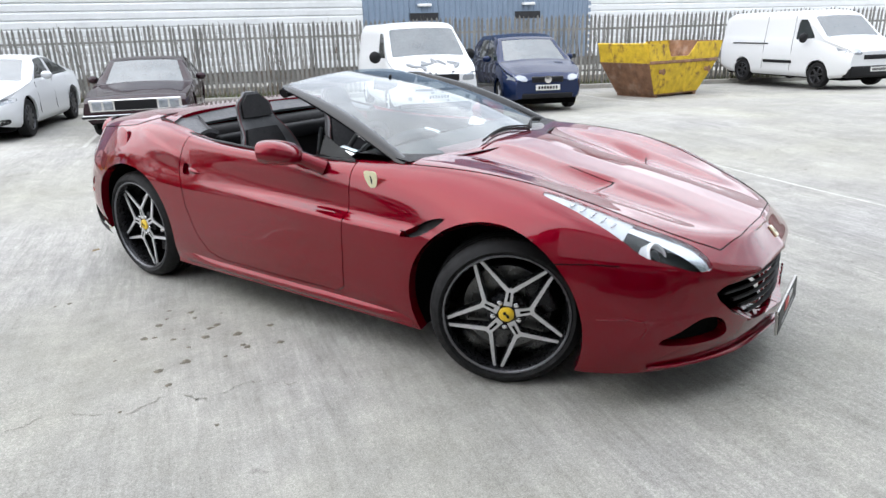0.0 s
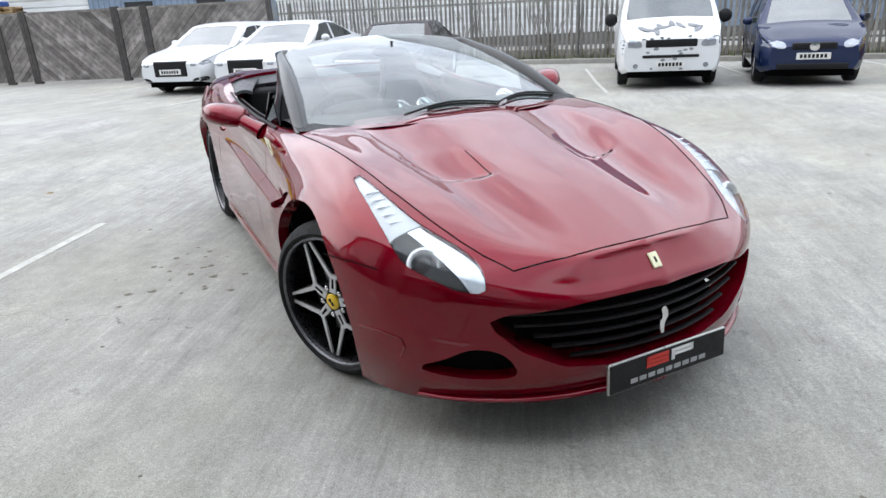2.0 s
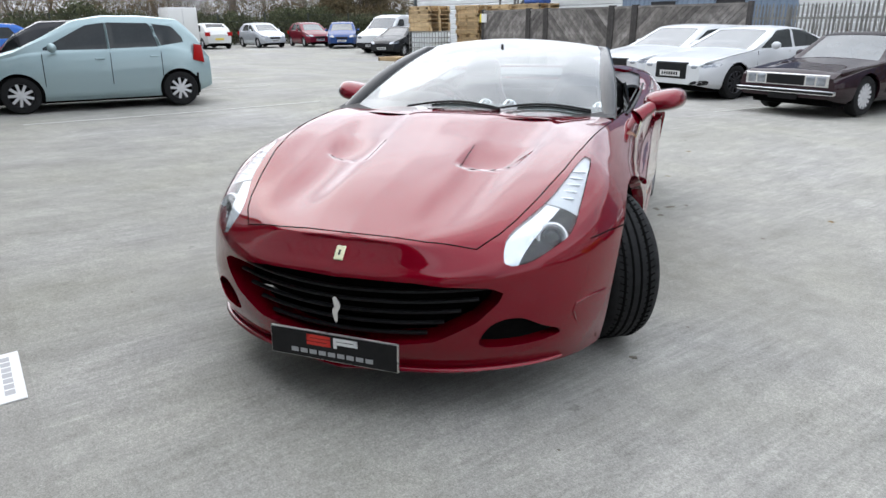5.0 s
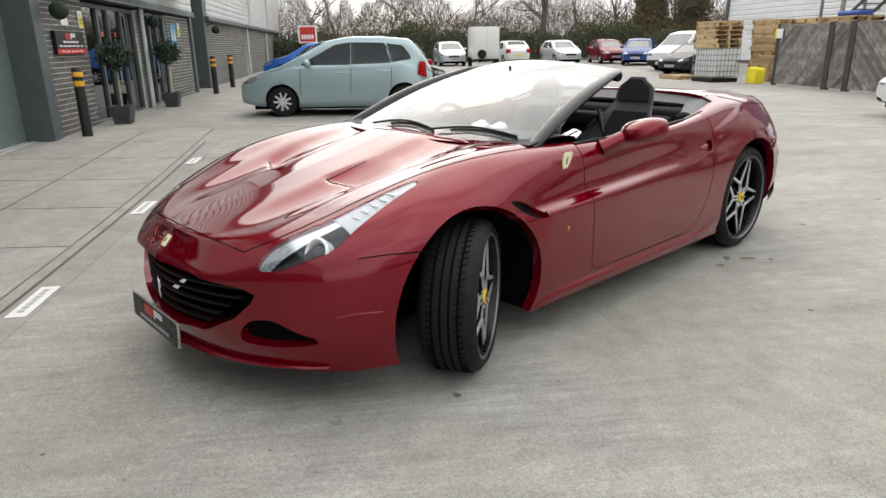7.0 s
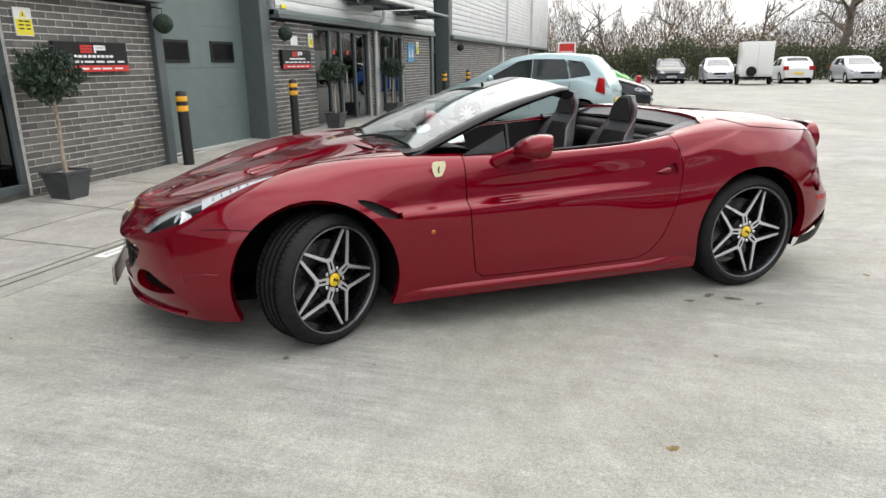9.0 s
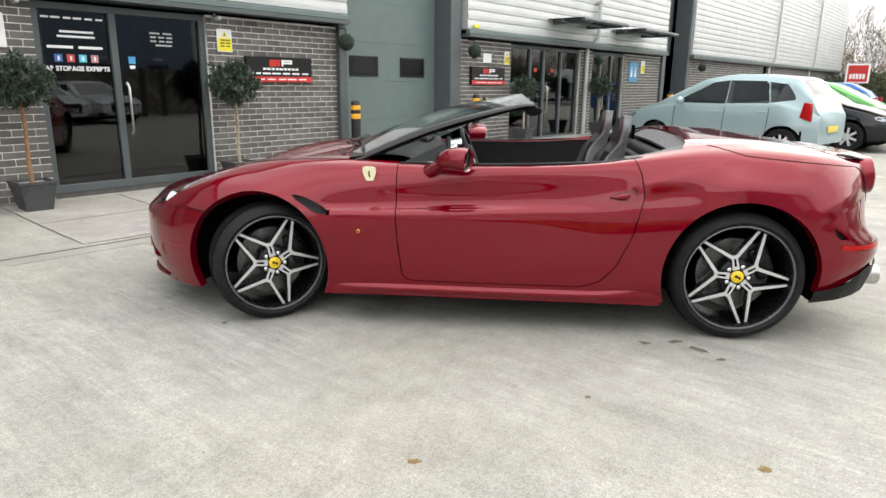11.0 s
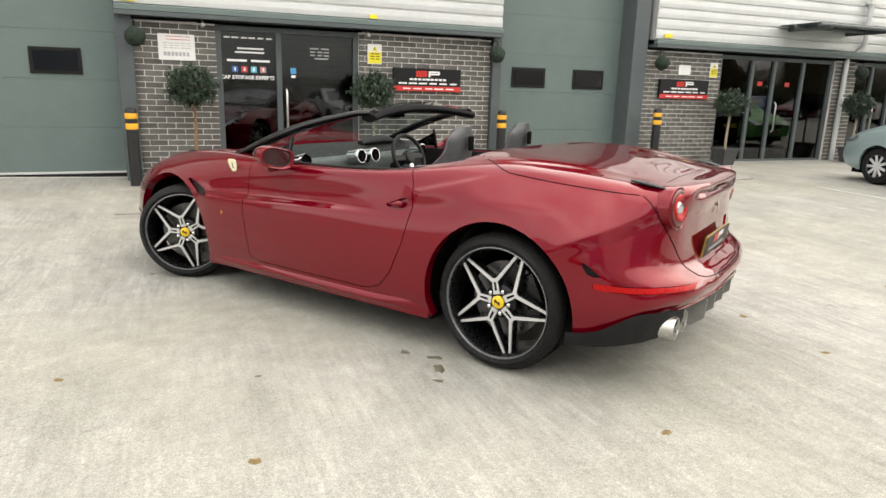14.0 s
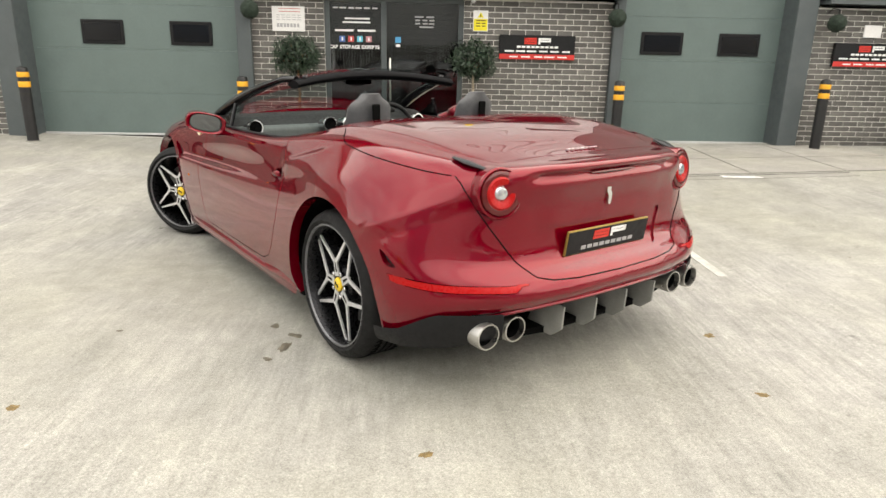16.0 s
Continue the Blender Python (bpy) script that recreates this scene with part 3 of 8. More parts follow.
def strip(name, p0, q0, p1, q1, width, lift, material, label, category, kind="structure", n=8):
    """A thin strip laid along the ground between two places."""
    a, b = Vector((p0, q0)), Vector((p1, q1))
    d = (b - a).normalized()
    s = Vector((-d.y, d.x)) * width / 2
    bm = bmesh.new()
    rows = []
    for i in range(n + 1):
        c = a.lerp(b, i / n)
        row = []
        for k in (-1, 1):
            w = BF @ Vector((c.x + k * s.x, c.y + k * s.y, 0))
            row.append((w.x, w.y, ground_z(w.x, w.y)))
        rows.append(row)
    lo = [[bm.verts.new((x, y, z - .02)) for x, y, z in r] for r in rows]
    hi = [[bm.verts.new((x, y, z + lift)) for x, y, z in r] for r in rows]
    for i in range(n):
        bm.faces.new((hi[i][0], hi[i + 1][0], hi[i + 1][1], hi[i][1]))
        bm.faces.new((lo[i][0], lo[i + 1][0], hi[i + 1][0], hi[i][0]))
        bm.faces.new((hi[i][1], hi[i + 1][1], lo[i + 1][1], lo[i][1]))
    bmesh.ops.recalc_face_normals(bm, faces=bm.faces)
    return thing(name, label, category, kind=kind, bm=bm, material=material)


for p, q0, q1 in ((-4.85, 2.9, 7.2), (-.25, 4.5, 5.6), (6.33, 4.5, 7.6), (-8.0, 3.0, 7.6), (-10.9, 3.0, 7.6)):
    strip("bay_line", p, q0, p, q1, .07 if p < 0 else .032, .0042, M_LINE, "worn white parking bay line", "line")
for p in (4.2, 6.9, 9.6, -.4, -3.2):
    strip("bay_line", p, 11.8, p, 16.0, .06, .0042, M_LINE, "worn white parking bay line", "line")
# drain channel with a dark slot and printed cover plates
drain = strip("drain_channel", -3.4, 2.20, 4.3, 2.20, .20, .006, M_KERB, "concrete drain channel with a dark slot", "drain", n=44)
strip("drain_slot", -3.4, 2.11, 4.3, 2.11, .022, .009, M_JOINT, "dark drain slot", "drain", n=44)
for p in (2.42, .16, -2.03):
    w = at(p, 2.22)
    pl = thing("drain_plate", "white printed plate on the drain channel", "plate", m=w @ Matrix.Translation((0, 0, .006)), group="drain plates", bm=b_box((-.24, -.055, 0), (.24, .055, .008), .003), material=M_SIGN_WHITE)
    for i in range(7):
        part("print_bar", b_box((-.19 + i * .055, -.018, .008), (-.19 + i * .055 + .042, .018, .0088)), M_BAR_GREY, pl)

# paving slabs by the building, on a dark bed
strip("paving_bed", -4.6, 1.03, 3.65, 1.03, 1.96, .0025, M_JOINT, "dark bed under the paving joints", "joint", n=20)
pav = thing("pavement", "pale concrete paving slabs along the shop front", "pavement", kind="structure")
pav.matrix_world = BF
rnd = random.Random(3)
for i in range(7):
    for j in range(2):
        p0, q0 = -4.6 + i * 1.18, .04 + j * .99
        mid = BF @ Vector((p0 + .59, q0 + .5, 0))
        z = [ground_z(*(BF @ Vector((a, b, 0)))[:2]) + .009 for a, b in ((p0, q0), (p0 + 1.17, q0), (p0 + 1.17, q0 + .98), (p0, q0 + .98))]
        bm = bmesh.new()
        top = [bm.verts.new((a, b, c)) for (a, b), c in zip(((p0 + .006, q0 + .006), (p0 + 1.162, q0 + .006), (p0 + 1.162, q0 + .972), (p0 + .006, q0 + .972)), z)]
        low = [bm.verts.new((v.co.x, v.co.y, v.co.z - .05)) for v in top]
        bm.faces.new(top)
        for k in range(4):
            bm.faces.new((top[(k + 1) % 4], top[k], low[k], low[(k + 1) % 4]))
        bmesh.ops.recalc_face_normals(bm, faces=bm.faces)
        part("slab", bm, M_SLAB, pav)

# oil spots, a leaf or two, scattered on the concrete
def blot(x, y, r, material, name, label, cat, seed, lift=.003, flat=1.0):
    rr = random.Random(seed)
    n = 14
    bm = bmesh.new()
    c = bm.verts.new((0, 0, lift + .001))
    turn = rr.uniform(0, 6)
    ring = [bm.verts.new((r * rr.uniform(.55, 1.1) * math.cos(2 * math.pi * i / n), flat * r * rr.uniform(.55, 1.1) * math.sin(2 * math.pi * i / n), lift - .002)) for i in range(n)]
    for i in range(n):
        bm.faces.new((c, ring[i], ring[(i + 1) % n]))
    ob = thing(name, label, cat, m=Matrix.Translation((x, y, ground_z(x, y))) @ Matrix.Rotation(turn, 4, "Z"), bm=bm, material=material)
    ob["group"] = cat + "s on the yard"
    return ob


rnd = random.Random(11)
for k in range(70):
    a, d = rnd.uniform(0, 6.28), rnd.uniform(1.6, 6.5)
    x, y = d * math.cos(a), d * .9 * math.sin(a)
    if abs(x) < 2.2 and abs(y) < .95:
        continue
    blot(x, y, rnd.uniform(.008, .022), M_STAIN, "oil_spot", "small dark spot on the concrete", "spot", k)
for k in range(26):
    x, y = -.25 + rnd.gauss(0, .22), -1.32 + rnd.gauss(0, .16)
    blot(x, y, rnd.uniform(.01, .03), M_STAIN, "oil_spot", "small dark spot on the concrete", "spot", 100 + k)
for k, (x, y, r) in enumerate(((.23, 2.3, .04), (-1.05, 2.2, .036), (-2.25, 1.02, .032), (-2.72, -.43, .05), (-2.22, -.81, .04), (-3.5, 1.2, .04), (-3.0, -2.2, .045))):
    blot(x, y, r, M_LEAF_DEAD, "dead_leaf", "flat brown dead leaf on the concrete", "leaf", 200 + k, .004, .8)
for k, (x, y, r) in enumerate(((-1.02, .98, .05), (-1.12, 1.08, .06), (-.85, 1.02, .04), (-1.2, 1.2, .03))):
    blot(x, y, r, M_STAIN, "oil_spot", "small dark spot on the concrete", "spot", 300 + k, flat=.6)
# a thin broken crack with crumbled edges
cr = bmesh.new()
walk_p = Vector((-.16, -2.30, .0035))
for i in range(90):
    head = math.atan2(.9, .75) + .7 * math.sin(i * .21) + rnd.gauss(0, .55)
    nxt = walk_p + Vector((math.cos(head), math.sin(head), 0)) * .018
    if math.sin(i * .37) + rnd.uniform(-.6, .6) > -.25:
        s_ = Vector((-math.sin(head), math.cos(head), 0)) * rnd.uniform(.0008, .0045)
        cr.faces.new([cr.verts.new(v) for v in (walk_p - s_, nxt - s_ * rnd.uniform(.3, 1), nxt + s_ * rnd.uniform(.3, 1), walk_p + s_)])
    walk_p = nxt
thing("crack", "thin broken crack in the concrete", "crack", kind="structure", bm=cr, material=mat("crack_dirt", (.21, .20, .175), .9, vary=.3, scale=20))
mh = at(2.13, 15.37)
thing("manhole_cover", "dark rectangular iron manhole cover", "manhole", m=mh, bm=b_box((-.34, -.24, -.02), (.34, .24, .006), .004), material=mat("worn_iron_cover", (.20, .19, .175), .8, vary=.3, scale=9, bump=.5, bump_scale=40))

# ---- the unit with the shop fronts ----
BASE_Z = .10          # walls start below the paving
SOFFIT = 2.19


def wall_box(name, p0, p1, q0, q1, z0, z1, material, label, category="wall", bev=0.0):
    ob = thing(name, label, category, m=BF.copy(), kind="structure", bm=b_box((min(p0, p1), q0, z0), (max(p0, p1), q1, z1), bev), material=material)
    return ob


brick_me, half_me = (mesh_of("brick", b_box((0, 0, 0), (w, .012, .065), .002), M_BRICK) for w in (.215, .1025))


def brick_wall(name, p0, p1, z0, z1, openings=(), single=True):
    """A mortar backing with bricks proud of it in stretcher bond."""
    w = wall_box(name, p0, p1, -.30, -.009, z0, z1, M_MORTAR, "grey brick wall with pale mortar joints")
    joined = bmesh.new()
    count = 0
    row = 0
    z = z0 + .01
    while z + .06 < z1:
        p = p0 + (.1125 if row % 2 else 0)
        first = True
        while p < p1 - .02:
            bw, me = .215, brick_me
            if row % 2 and first:
                p, bw, me = p0, .1025, half_me
            if p + bw > p1:
                bw, me = min(.215, p1 - p), None
            first = False
            hid = any(a < p + bw * .5 < b and c < z + .03 < d for a, b, c, d in openings)
            if not hid and bw > .03:
                if me and single and count < 300 and z > .3:
                    ob = part("brick", me, None, w, "", m=Matrix.Translation((p + rnd.uniform(-.001, .001), -.016 + rnd.uniform(-.001, .002), z)))
                    count += 1
                else:
                    y = -.004 + rnd.uniform(-.001, .002)
                    b_box((p, -.012 + y, z), (p + bw, y, z + .065), 0, 1, joined)
            p += bw + .010
        z += .075
        row += 1
    if joined.verts:
        rest = part("brick_courses", joined, M_BRICK, w)
        rest["kind"] = "stuff"
    else:
        joined.free()
    return w


def cladding(name, p0, p1, z0, z1, q, material, pitch=.17, label="ribbed silver metal cladding"):
    """Horizontal rounded ribs with shadow gaps."""
    bm = bmesh.new()
    prof = []
    z = z0
    while z < z1:
        for a, b in ((0, 0), (.012, .018), (.06, .022), (.112, .018), (.124, .0)):
            prof.append((q + b, z + a * pitch / .135))
        z += pitch
    for a, b in zip(prof, prof[1:]):
        bm.faces.new([bm.verts.new(v) for v in ((p0, a[0], a[1]), (p1, a[0], a[1]), (p1, b[0], b[1]), (p0, b[0], b[1]))])
    merge(bm, b_box((min(p0, p1), q - .25, z0), (max(p0, p1), q - .005, z1)))
    bmesh.ops.remove_doubles(bm, verts=bm.verts, dist=1e-5)
    return thing(name, label, "cladding", m=BF.copy(), kind="structure", bm=bm, material=material)


brick_wall("wall_bay_a_left", 3.10, 4.10, BASE_Z, SOFFIT - .04)
brick_wall("wall_bay_a_right", -.97, 1.14, BASE_Z, SOFFIT - .04)
brick_wall("wall_bay_b", -5.62, -3.92, BASE_Z, SOFFIT - .04)
brick_wall("wall_pier_b", -9.15, -8.55, BASE_Z, SOFFIT - .04, single=False)
brick_wall("wall_bay_c", -13.35, -10.95, BASE_Z, SOFFIT - .04, single=False)
brick_wall("wall_bay_d", -24.4, -15.6, BASE_Z, SOFFIT + .05, single=False)
brick_wall("wall_bay_e", -40, -26.0, BASE_Z, SOFFIT + .05, single=False)
brick_wall("wall_bay_z", 7.62, 9.4, BASE_Z, SOFFIT - .04, single=False)
wall_box("wall_far_end", 9.4, 30, -.30, -.01, BASE_Z, SOFFIT - .04, M_BRICK, "grey brick wall beyond the second bay")
# cladding above, in stretches, set forward of the brick
for nm, a, b in (("cladding_a", -1.08, 4.28), ("cladding_b", -13.38, -3.98), ("cladding_c", -24.6, -15.5), ("cladding_d", -41, -24.6), ("cladding_z", 7.5, 30)):
    cladding(nm, a, b, SOFFIT + .13, 6.8, .12, M_CLAD)
    wall_box("trim_" + nm[-1], a, b, -.30, .20, SOFFIT, SOFFIT + .05, M_FRAME_GREY, "dark grey soffit edge", "trim")
    wall_box("trim_drip_" + nm[-1], a, b, .10, .19, SOFFIT + .05, SOFFIT + .125, M_DOOR_GREEN, "grey green drip flashing", "trim", .01)
wall_box("trim_eaves", -41, 30, -.4, .45, 6.8, 7.0, M_CLAD, "grey eaves gutter", "trim")
wall_box("roof", -41, 30, -14, .2, 7.0, 7.15, M_CLAD, "flat metal roof", "roof")
wall_box("wall_rear", -41, 30, -14.2, -14, 0, 7.0, M_CLAD_WHITE, "plain rear wall")
wall_box("wall_side_far", -41.2, -41, -14.2, .1, 0, 7.0, M_CLAD, "plain end wall of the unit")
wall_box("wall_side_near", 30, 30.2, -14.2, .1, 0, 7.0, M_CLAD, "plain end wall of the unit")
# steel posts beside the big doors
for nm, a, b in (("a", 4.10, 4.30), ("b", -1.13, -.98), ("c", -3.90, -3.60), ("d", 7.28, 7.60), ("e", -13.6, -13.36), ("f", -15.6, -15.35)):
    wall_box("post_" + nm, a, b, -.42, .06, BASE_Z, 6.8, M_FRAME_GREY, "dark grey steel post", "post", .008)


def big_door(name, p0, p1, wins):
    d = thing(name, "grey green sectional loading door with two small windows", "door", kind="structure")
    d.matrix_world = BF @ Matrix.Translation((0, -.32, 0))
    z = .16
    while z < 5.2:
        part("door_panel", b_box((p0, -.04, z), (p1, .0, z + .6105), .002, 1), M_DOOR_GREEN, d)
        z += .612
    part("bottom_seal", b_box((p0, -.05, .10), (p1, .012, .158), .004), M_RUBBER, d)
    part("bottom_rail", b_box((p0, -.03, .16), (p1, .014, .19), .004), M_CLAD, d, "pale bottom rail")
    for a, b, c, e in wins:
        fr = part("window_frame", b_prism([(a, c), (b, c), (b, e), (a, e)], .02, "Y", .008, 2, start=.0), M_BLACK, d, "black window surround")
        part("pane", b_prism([(a + .045, c + .045), (b - .045, c + .045), (b - .045, e - .045), (a + .045, e - .045)], .006, "Y", start=.0185), M_BLACK_GLOSS, fr, "dark glossy pane")
    return d


big_door("door_1", 4.30, 7.28, ((5.98, 6.57, 1.45, 1.78), (4.74, 5.33, 1.45, 1.78)))
big_door("door_2", -3.60, -1.13, ((-2.14, -1.51, 1.46, 1.78), (-3.30, -2.68, 1.46, 1.78)))
strip("door_sill_line", -3.6, -.22, -1.1, -.22, .05, .006, M_LINE, "white line at the door foot", "line")
strip("door_sill_line", 4.3, -.22, 7.28, -.22, .05, .006, M_LINE, "white line at the door foot", "line")


def shop_front(name, p0, p1, mullions, doors=(), z0=.14):
    """Framed glazing; the room behind is coloured near-black for its unlit depth."""
    w = thing(name, "dark grey framed shop glazing with dark panes", "window", kind="structure")
    w.matrix_world = BF @ Matrix.Translation((0, -.10, 0))
    zt = SOFFIT - .04
    part("frame_head", b_box((p0, -.05, zt - .07), (p1, .04, zt), .005), M_FRAME_GREY, w)
    part("frame_sill", b_box((p0, -.05, z0), (p1, .05, z0 + .09), .005), M_FRAME_GREY, w)
    edges = [p0 + .035] + list(mullions) + [p1 - .035]
    for e in edges:
        part("mullion", b_box((e - .037, -.05, z0 + .09), (e + .037, .045, zt - .07), .005), M_FRAME_GREY, w)
    for a, b in zip(edges, edges[1:]):
        pn = part("pane", b_box((a + .037, -.008, z0 + .09), (b - .037, .0, zt - .07)), M_WINDOW, w, "dark reflecting pane")
        pn.visible_shadow = False
    for e in doors:
        hd = part("door_pull", b_tube([(e, .06, .75), (e, .105, .80), (e, .105, 1.28), (e, .06, 1.33)], .014, 8), M_STEEL, w, "steel pull handle", smooth=True)
    # closed box whose near-black colour stands for the dimness indoors
    room = wall_box("wall_room_" + name[-1], p0 - .1, p1 + .1, -3.4, -3.3, .05, 2.6, M_SHADE_AND_LOUVRE, "showroom back wall coloured near-black for the unlit room")
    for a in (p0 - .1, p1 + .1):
        wall_box("wall_side_" + name[-1], a - .02, a + .02, -3.3, -.31, .05, 2.6, M_SHADE_AND_LOUVRE, "showroom side wall coloured near-black for the unlit room")
    wall_box("floor_" + name[-1], p0 - .1, p1 + .1, -3.3, -.13, .05, .13, M_SHADE_AND_LOUVRE, "showroom floor coloured near-black for the unlit room", "floor")
    wall_box("ceiling_" + name[-1], p0 - .1, p1 + .1, -3.3, -.13, 2.5, 2.6, M_SHADE_AND_LOUVRE, "showroom ceiling coloured near-black for the unlit room", "ceiling")
    return w


win_a = shop_front("window_1", 1.14, 3.10, (2.27,), (2.18,))
win_b = shop_front("window_2", -8.55, -5.62, (-7.75, -7.0, -6.45), (-7.08,))
win_c = shop_front("window_3", -10.95, -9.15, (-10.3, -9.7), (-9.78,))
for nm, a, b in (("g", 1.14, 3.10), ("h", -8.55, -5.62), ("i", -10.95, -9.15)):
    wall_box("wall_plinth_" + nm, a, b, -.3, -.06, 0, .14, M_BRICK, "low brick plinth")
# doorway gaps: near-black and dark grey sheets stand for the shade inside
wall_box("wall_recess", -15.35, -13.6, -2.2, -2.1, 0, 6.8, M_SHADE_AND_LOUVRE, "entrance recess closed by a sheet coloured for its shade")
wall_box("wall_recess_panel", -15.35, -13.6, -.60, -.52, 2.3, 6.8, M_FRAME_GREY, "dark grey sheet for the dim opening over the entrance")
wall_box("wall_recess_far", -26.0, -24.4, -.6, -.5, 0, 6.8, M_SHADE_AND_LOUVRE, "tall doorway sheet coloured near-black for its shade")

# lettering and bars on the glass door bay
def board(name, label, p, z, w, h, face, m_off=.0, category="sign"):
    s = thing(name, label, category, m=BF @ Matrix.Translation((p, m_off, z)))
    part("panel", b_box((-w / 2, 0, -h / 2), (w / 2, .018, h / 2), .003), face, s)
    return s


def bars(parent, d, x0, x1, z, h, n, material, seed=0):
    r = random.Random(seed)
    x = x0
    step = (x1 - x0) / n
    for i in range(n):
        part("print_bar", b_box((x + step * .06, d, z - h / 2), (x + step * r.uniform(.72, .92), d + .0012, z + h / 2)), material, parent)
        x += step


def lettering(parent, words, size, m, material, bold=.0):
    me = text_mesh(words, size, 1.0, bold)
    me.materials.append(material)
    part("lettering", me, None, parent, "", m=m)


FACE_OUT = Matrix.Rotation(radians(180), 4, "Z") @ Matrix.Rotation(radians(90), 4, "X")   # reads from the yard
d = -.094
for z, n, wd, h in ((2.0, 6, .66, .02), (1.86, 1, .48, .022), (1.81, 1, .5, .022), (1.70, 2, .62, .028)):
    bars(win_a, .006, 2.68 - wd / 2, 2.68 + wd / 2, z, h, n, M_BAR_WHITE, int(z * 100))
for i, c in enumerate(((0.05, 0.12, 0.35), (0.5, 0.06, 0.06), (0.1, 0.45, 0.6), (0.45, 0.2, 0.22))):
    x = 2.86 - i * .125
    ic = part("icon", b_box((x - .04, .005, 1.545), (x + .04, .0068, 1.625), .004), mat("icon_tint", c, .4, vary=.05, scale=30), win_a)
    part("icon_mark", b_box((x - .013, .0067, 1.562), (x + .008, .0078, 1.608)), M_BAR_WHITE, ic)
lettering(win_a, "CAR STORAGE EXPERTS", .066, Matrix.Translation((2.69, .007, 1.475)) @ FACE_OUT, M_BAR_WHITE, .0025)
for i, z in enumerate((1.90, 1.855, 1.81, 1.765)):
    bars(win_a, .006, 1.55, 1.85, z, .02, (2, 3, 3, 1)[i], M_BAR_GREY, i + 40)
part("door_sticker", b_box((2.03, .006, 1.545), (2.11, .0075, 1.625), .01), M_SIGN_BLUE, win_a, "round blue sticker")
part("door_sticker", b_box((2.04, .006, 1.49), (2.10, .0075, 1.525)), M_BAR_WHITE, win_a)
for pp in (-6.7, -7.4):
    part("window_badge", b_box((pp - .06, .006, 1.62), (pp + .06, .0075, 1.70), .01), M_SIGN_RED, win_b, "small red window sticker")

notice = board("notice_board", "white printed notice fixed to the brick wall", 3.585, 1.83, .45, .33, M_SIGN_WHITE)
bars(notice, .0182, -.19, .19, .115, .045, 1, M_SIGN_RED, 5)
part("print_bar", b_box((-.17, .0193, .10), (.17, .0204, .13)), M_SIGN_WHITE, notice)
for i in range(3):
    bars(notice, .0182, -.18, .18, .05 - i * .03, .008, 5, M_BAR_GREY, 60 + i)
bars(notice, .0182, -.15, .17, -.085, .05, 7, M_BAR_GREY, 66)


def warning_sign(p, z, w=.21, h=.28):
    s = board("warning_sign", "white and yellow warning sign on the wall", p, z, w, h, M_SIGN_WHITE)
    part("yellow_field", b_box((-w * .46, .0178, -h * .46), (w * .46, .0192, h * .10)), M_SIGN_YELLOW, s)
    part("warning_triangle", b_prism([(-.045, h * .16), (.045, h * .16), (0, h * .42)], .0015, "Y", start=.018), M_SIGN_YELLOW, s)
    part("triangle_mark", b_box((-.006, .0192, h * .2), (.006, .0202, h * .32)), M_BLACK, s)
    for i in range(3):
        bars(s, .019, -w * .36, w * .36, h * (.02 - .13 * i), .014, 2, M_BLACK, 70 + i)
    return s


warning_sign(.91, 1.86)
warning_sign(-5.44, 1.86, .17, .26)


def shop_sign(p, z, w=1.08, h=.33):
    s = thing("shop_sign", "black shop sign with a red band and logo", "sign", m=BF @ Matrix.Translation((p, 0, z)), group="shop signs")
    part("panel", b_box((-w / 2, .0, -h / 2), (w / 2, .06, h / 2), .006), M_PLATE_BLACK, s)
    part("red_band", b_box((-w / 2 + .002, .058, -h / 2 + .002), (w / 2 - .002, .0625, -h * .28)), M_SIGN_RED, s, "red lower band")
    g = part("logo", b_box((-.19, .0585, h * .10), (.19, .0605, h * .42)), M_PLATE_BLACK, s)
    g.matrix_basis = Matrix.Rotation(radians(180), 4, "Z") @ Matrix.Translation((0, -.1207, 0))
    mark(g, .0565, h * .26, .19, h * .26, "Y")
    bars(s, .0605, -.3, .3, h * .02, .028, 9, M_BAR_WHITE, 81)
    bars(s, .0605, -.48, .48, -h * .16, .022, 6, M_BAR_WHITE, 82)
    bars(s, .0628, -.44, .44, -h * .39, .018, 5, M_BAR_WHITE, 83)
    return s


shop_sign(.095, 1.52)
shop_sign(-4.78, 1.51)
board("white_notice", "small white notice on the brick wall", -4.78, 1.84, .26, .17, M_SIGN_WHITE)
for p in (-11.5,):
    s = board("blue_sign", "blue service sign with white shapes", p, 1.70, .55, .5, M_SIGN_BLUE)
    for a in (-.12, .12):
        part("sign_shape", b_prism([(a - .07, -.12), (a + .07, -.12), (a, .15)], .002, "Y", start=.018), M_SIGN_WHITE, s)
warning_sign(-12.1, 1.84, .24, .34)
board("small_label", "yellow label under the cladding", -.93 + 1.9, 2.36, .11, .055, M_SIGN_YELLOW, .155)
board("small_label", "yellow label on the cladding corner", -4.22, 2.38, .16, .06, M_SIGN_YELLOW, .155)
board("small_label", "yellow label on the cladding corner", 4.12, 2.38, .16, .06, M_SIGN_YELLOW, .155)


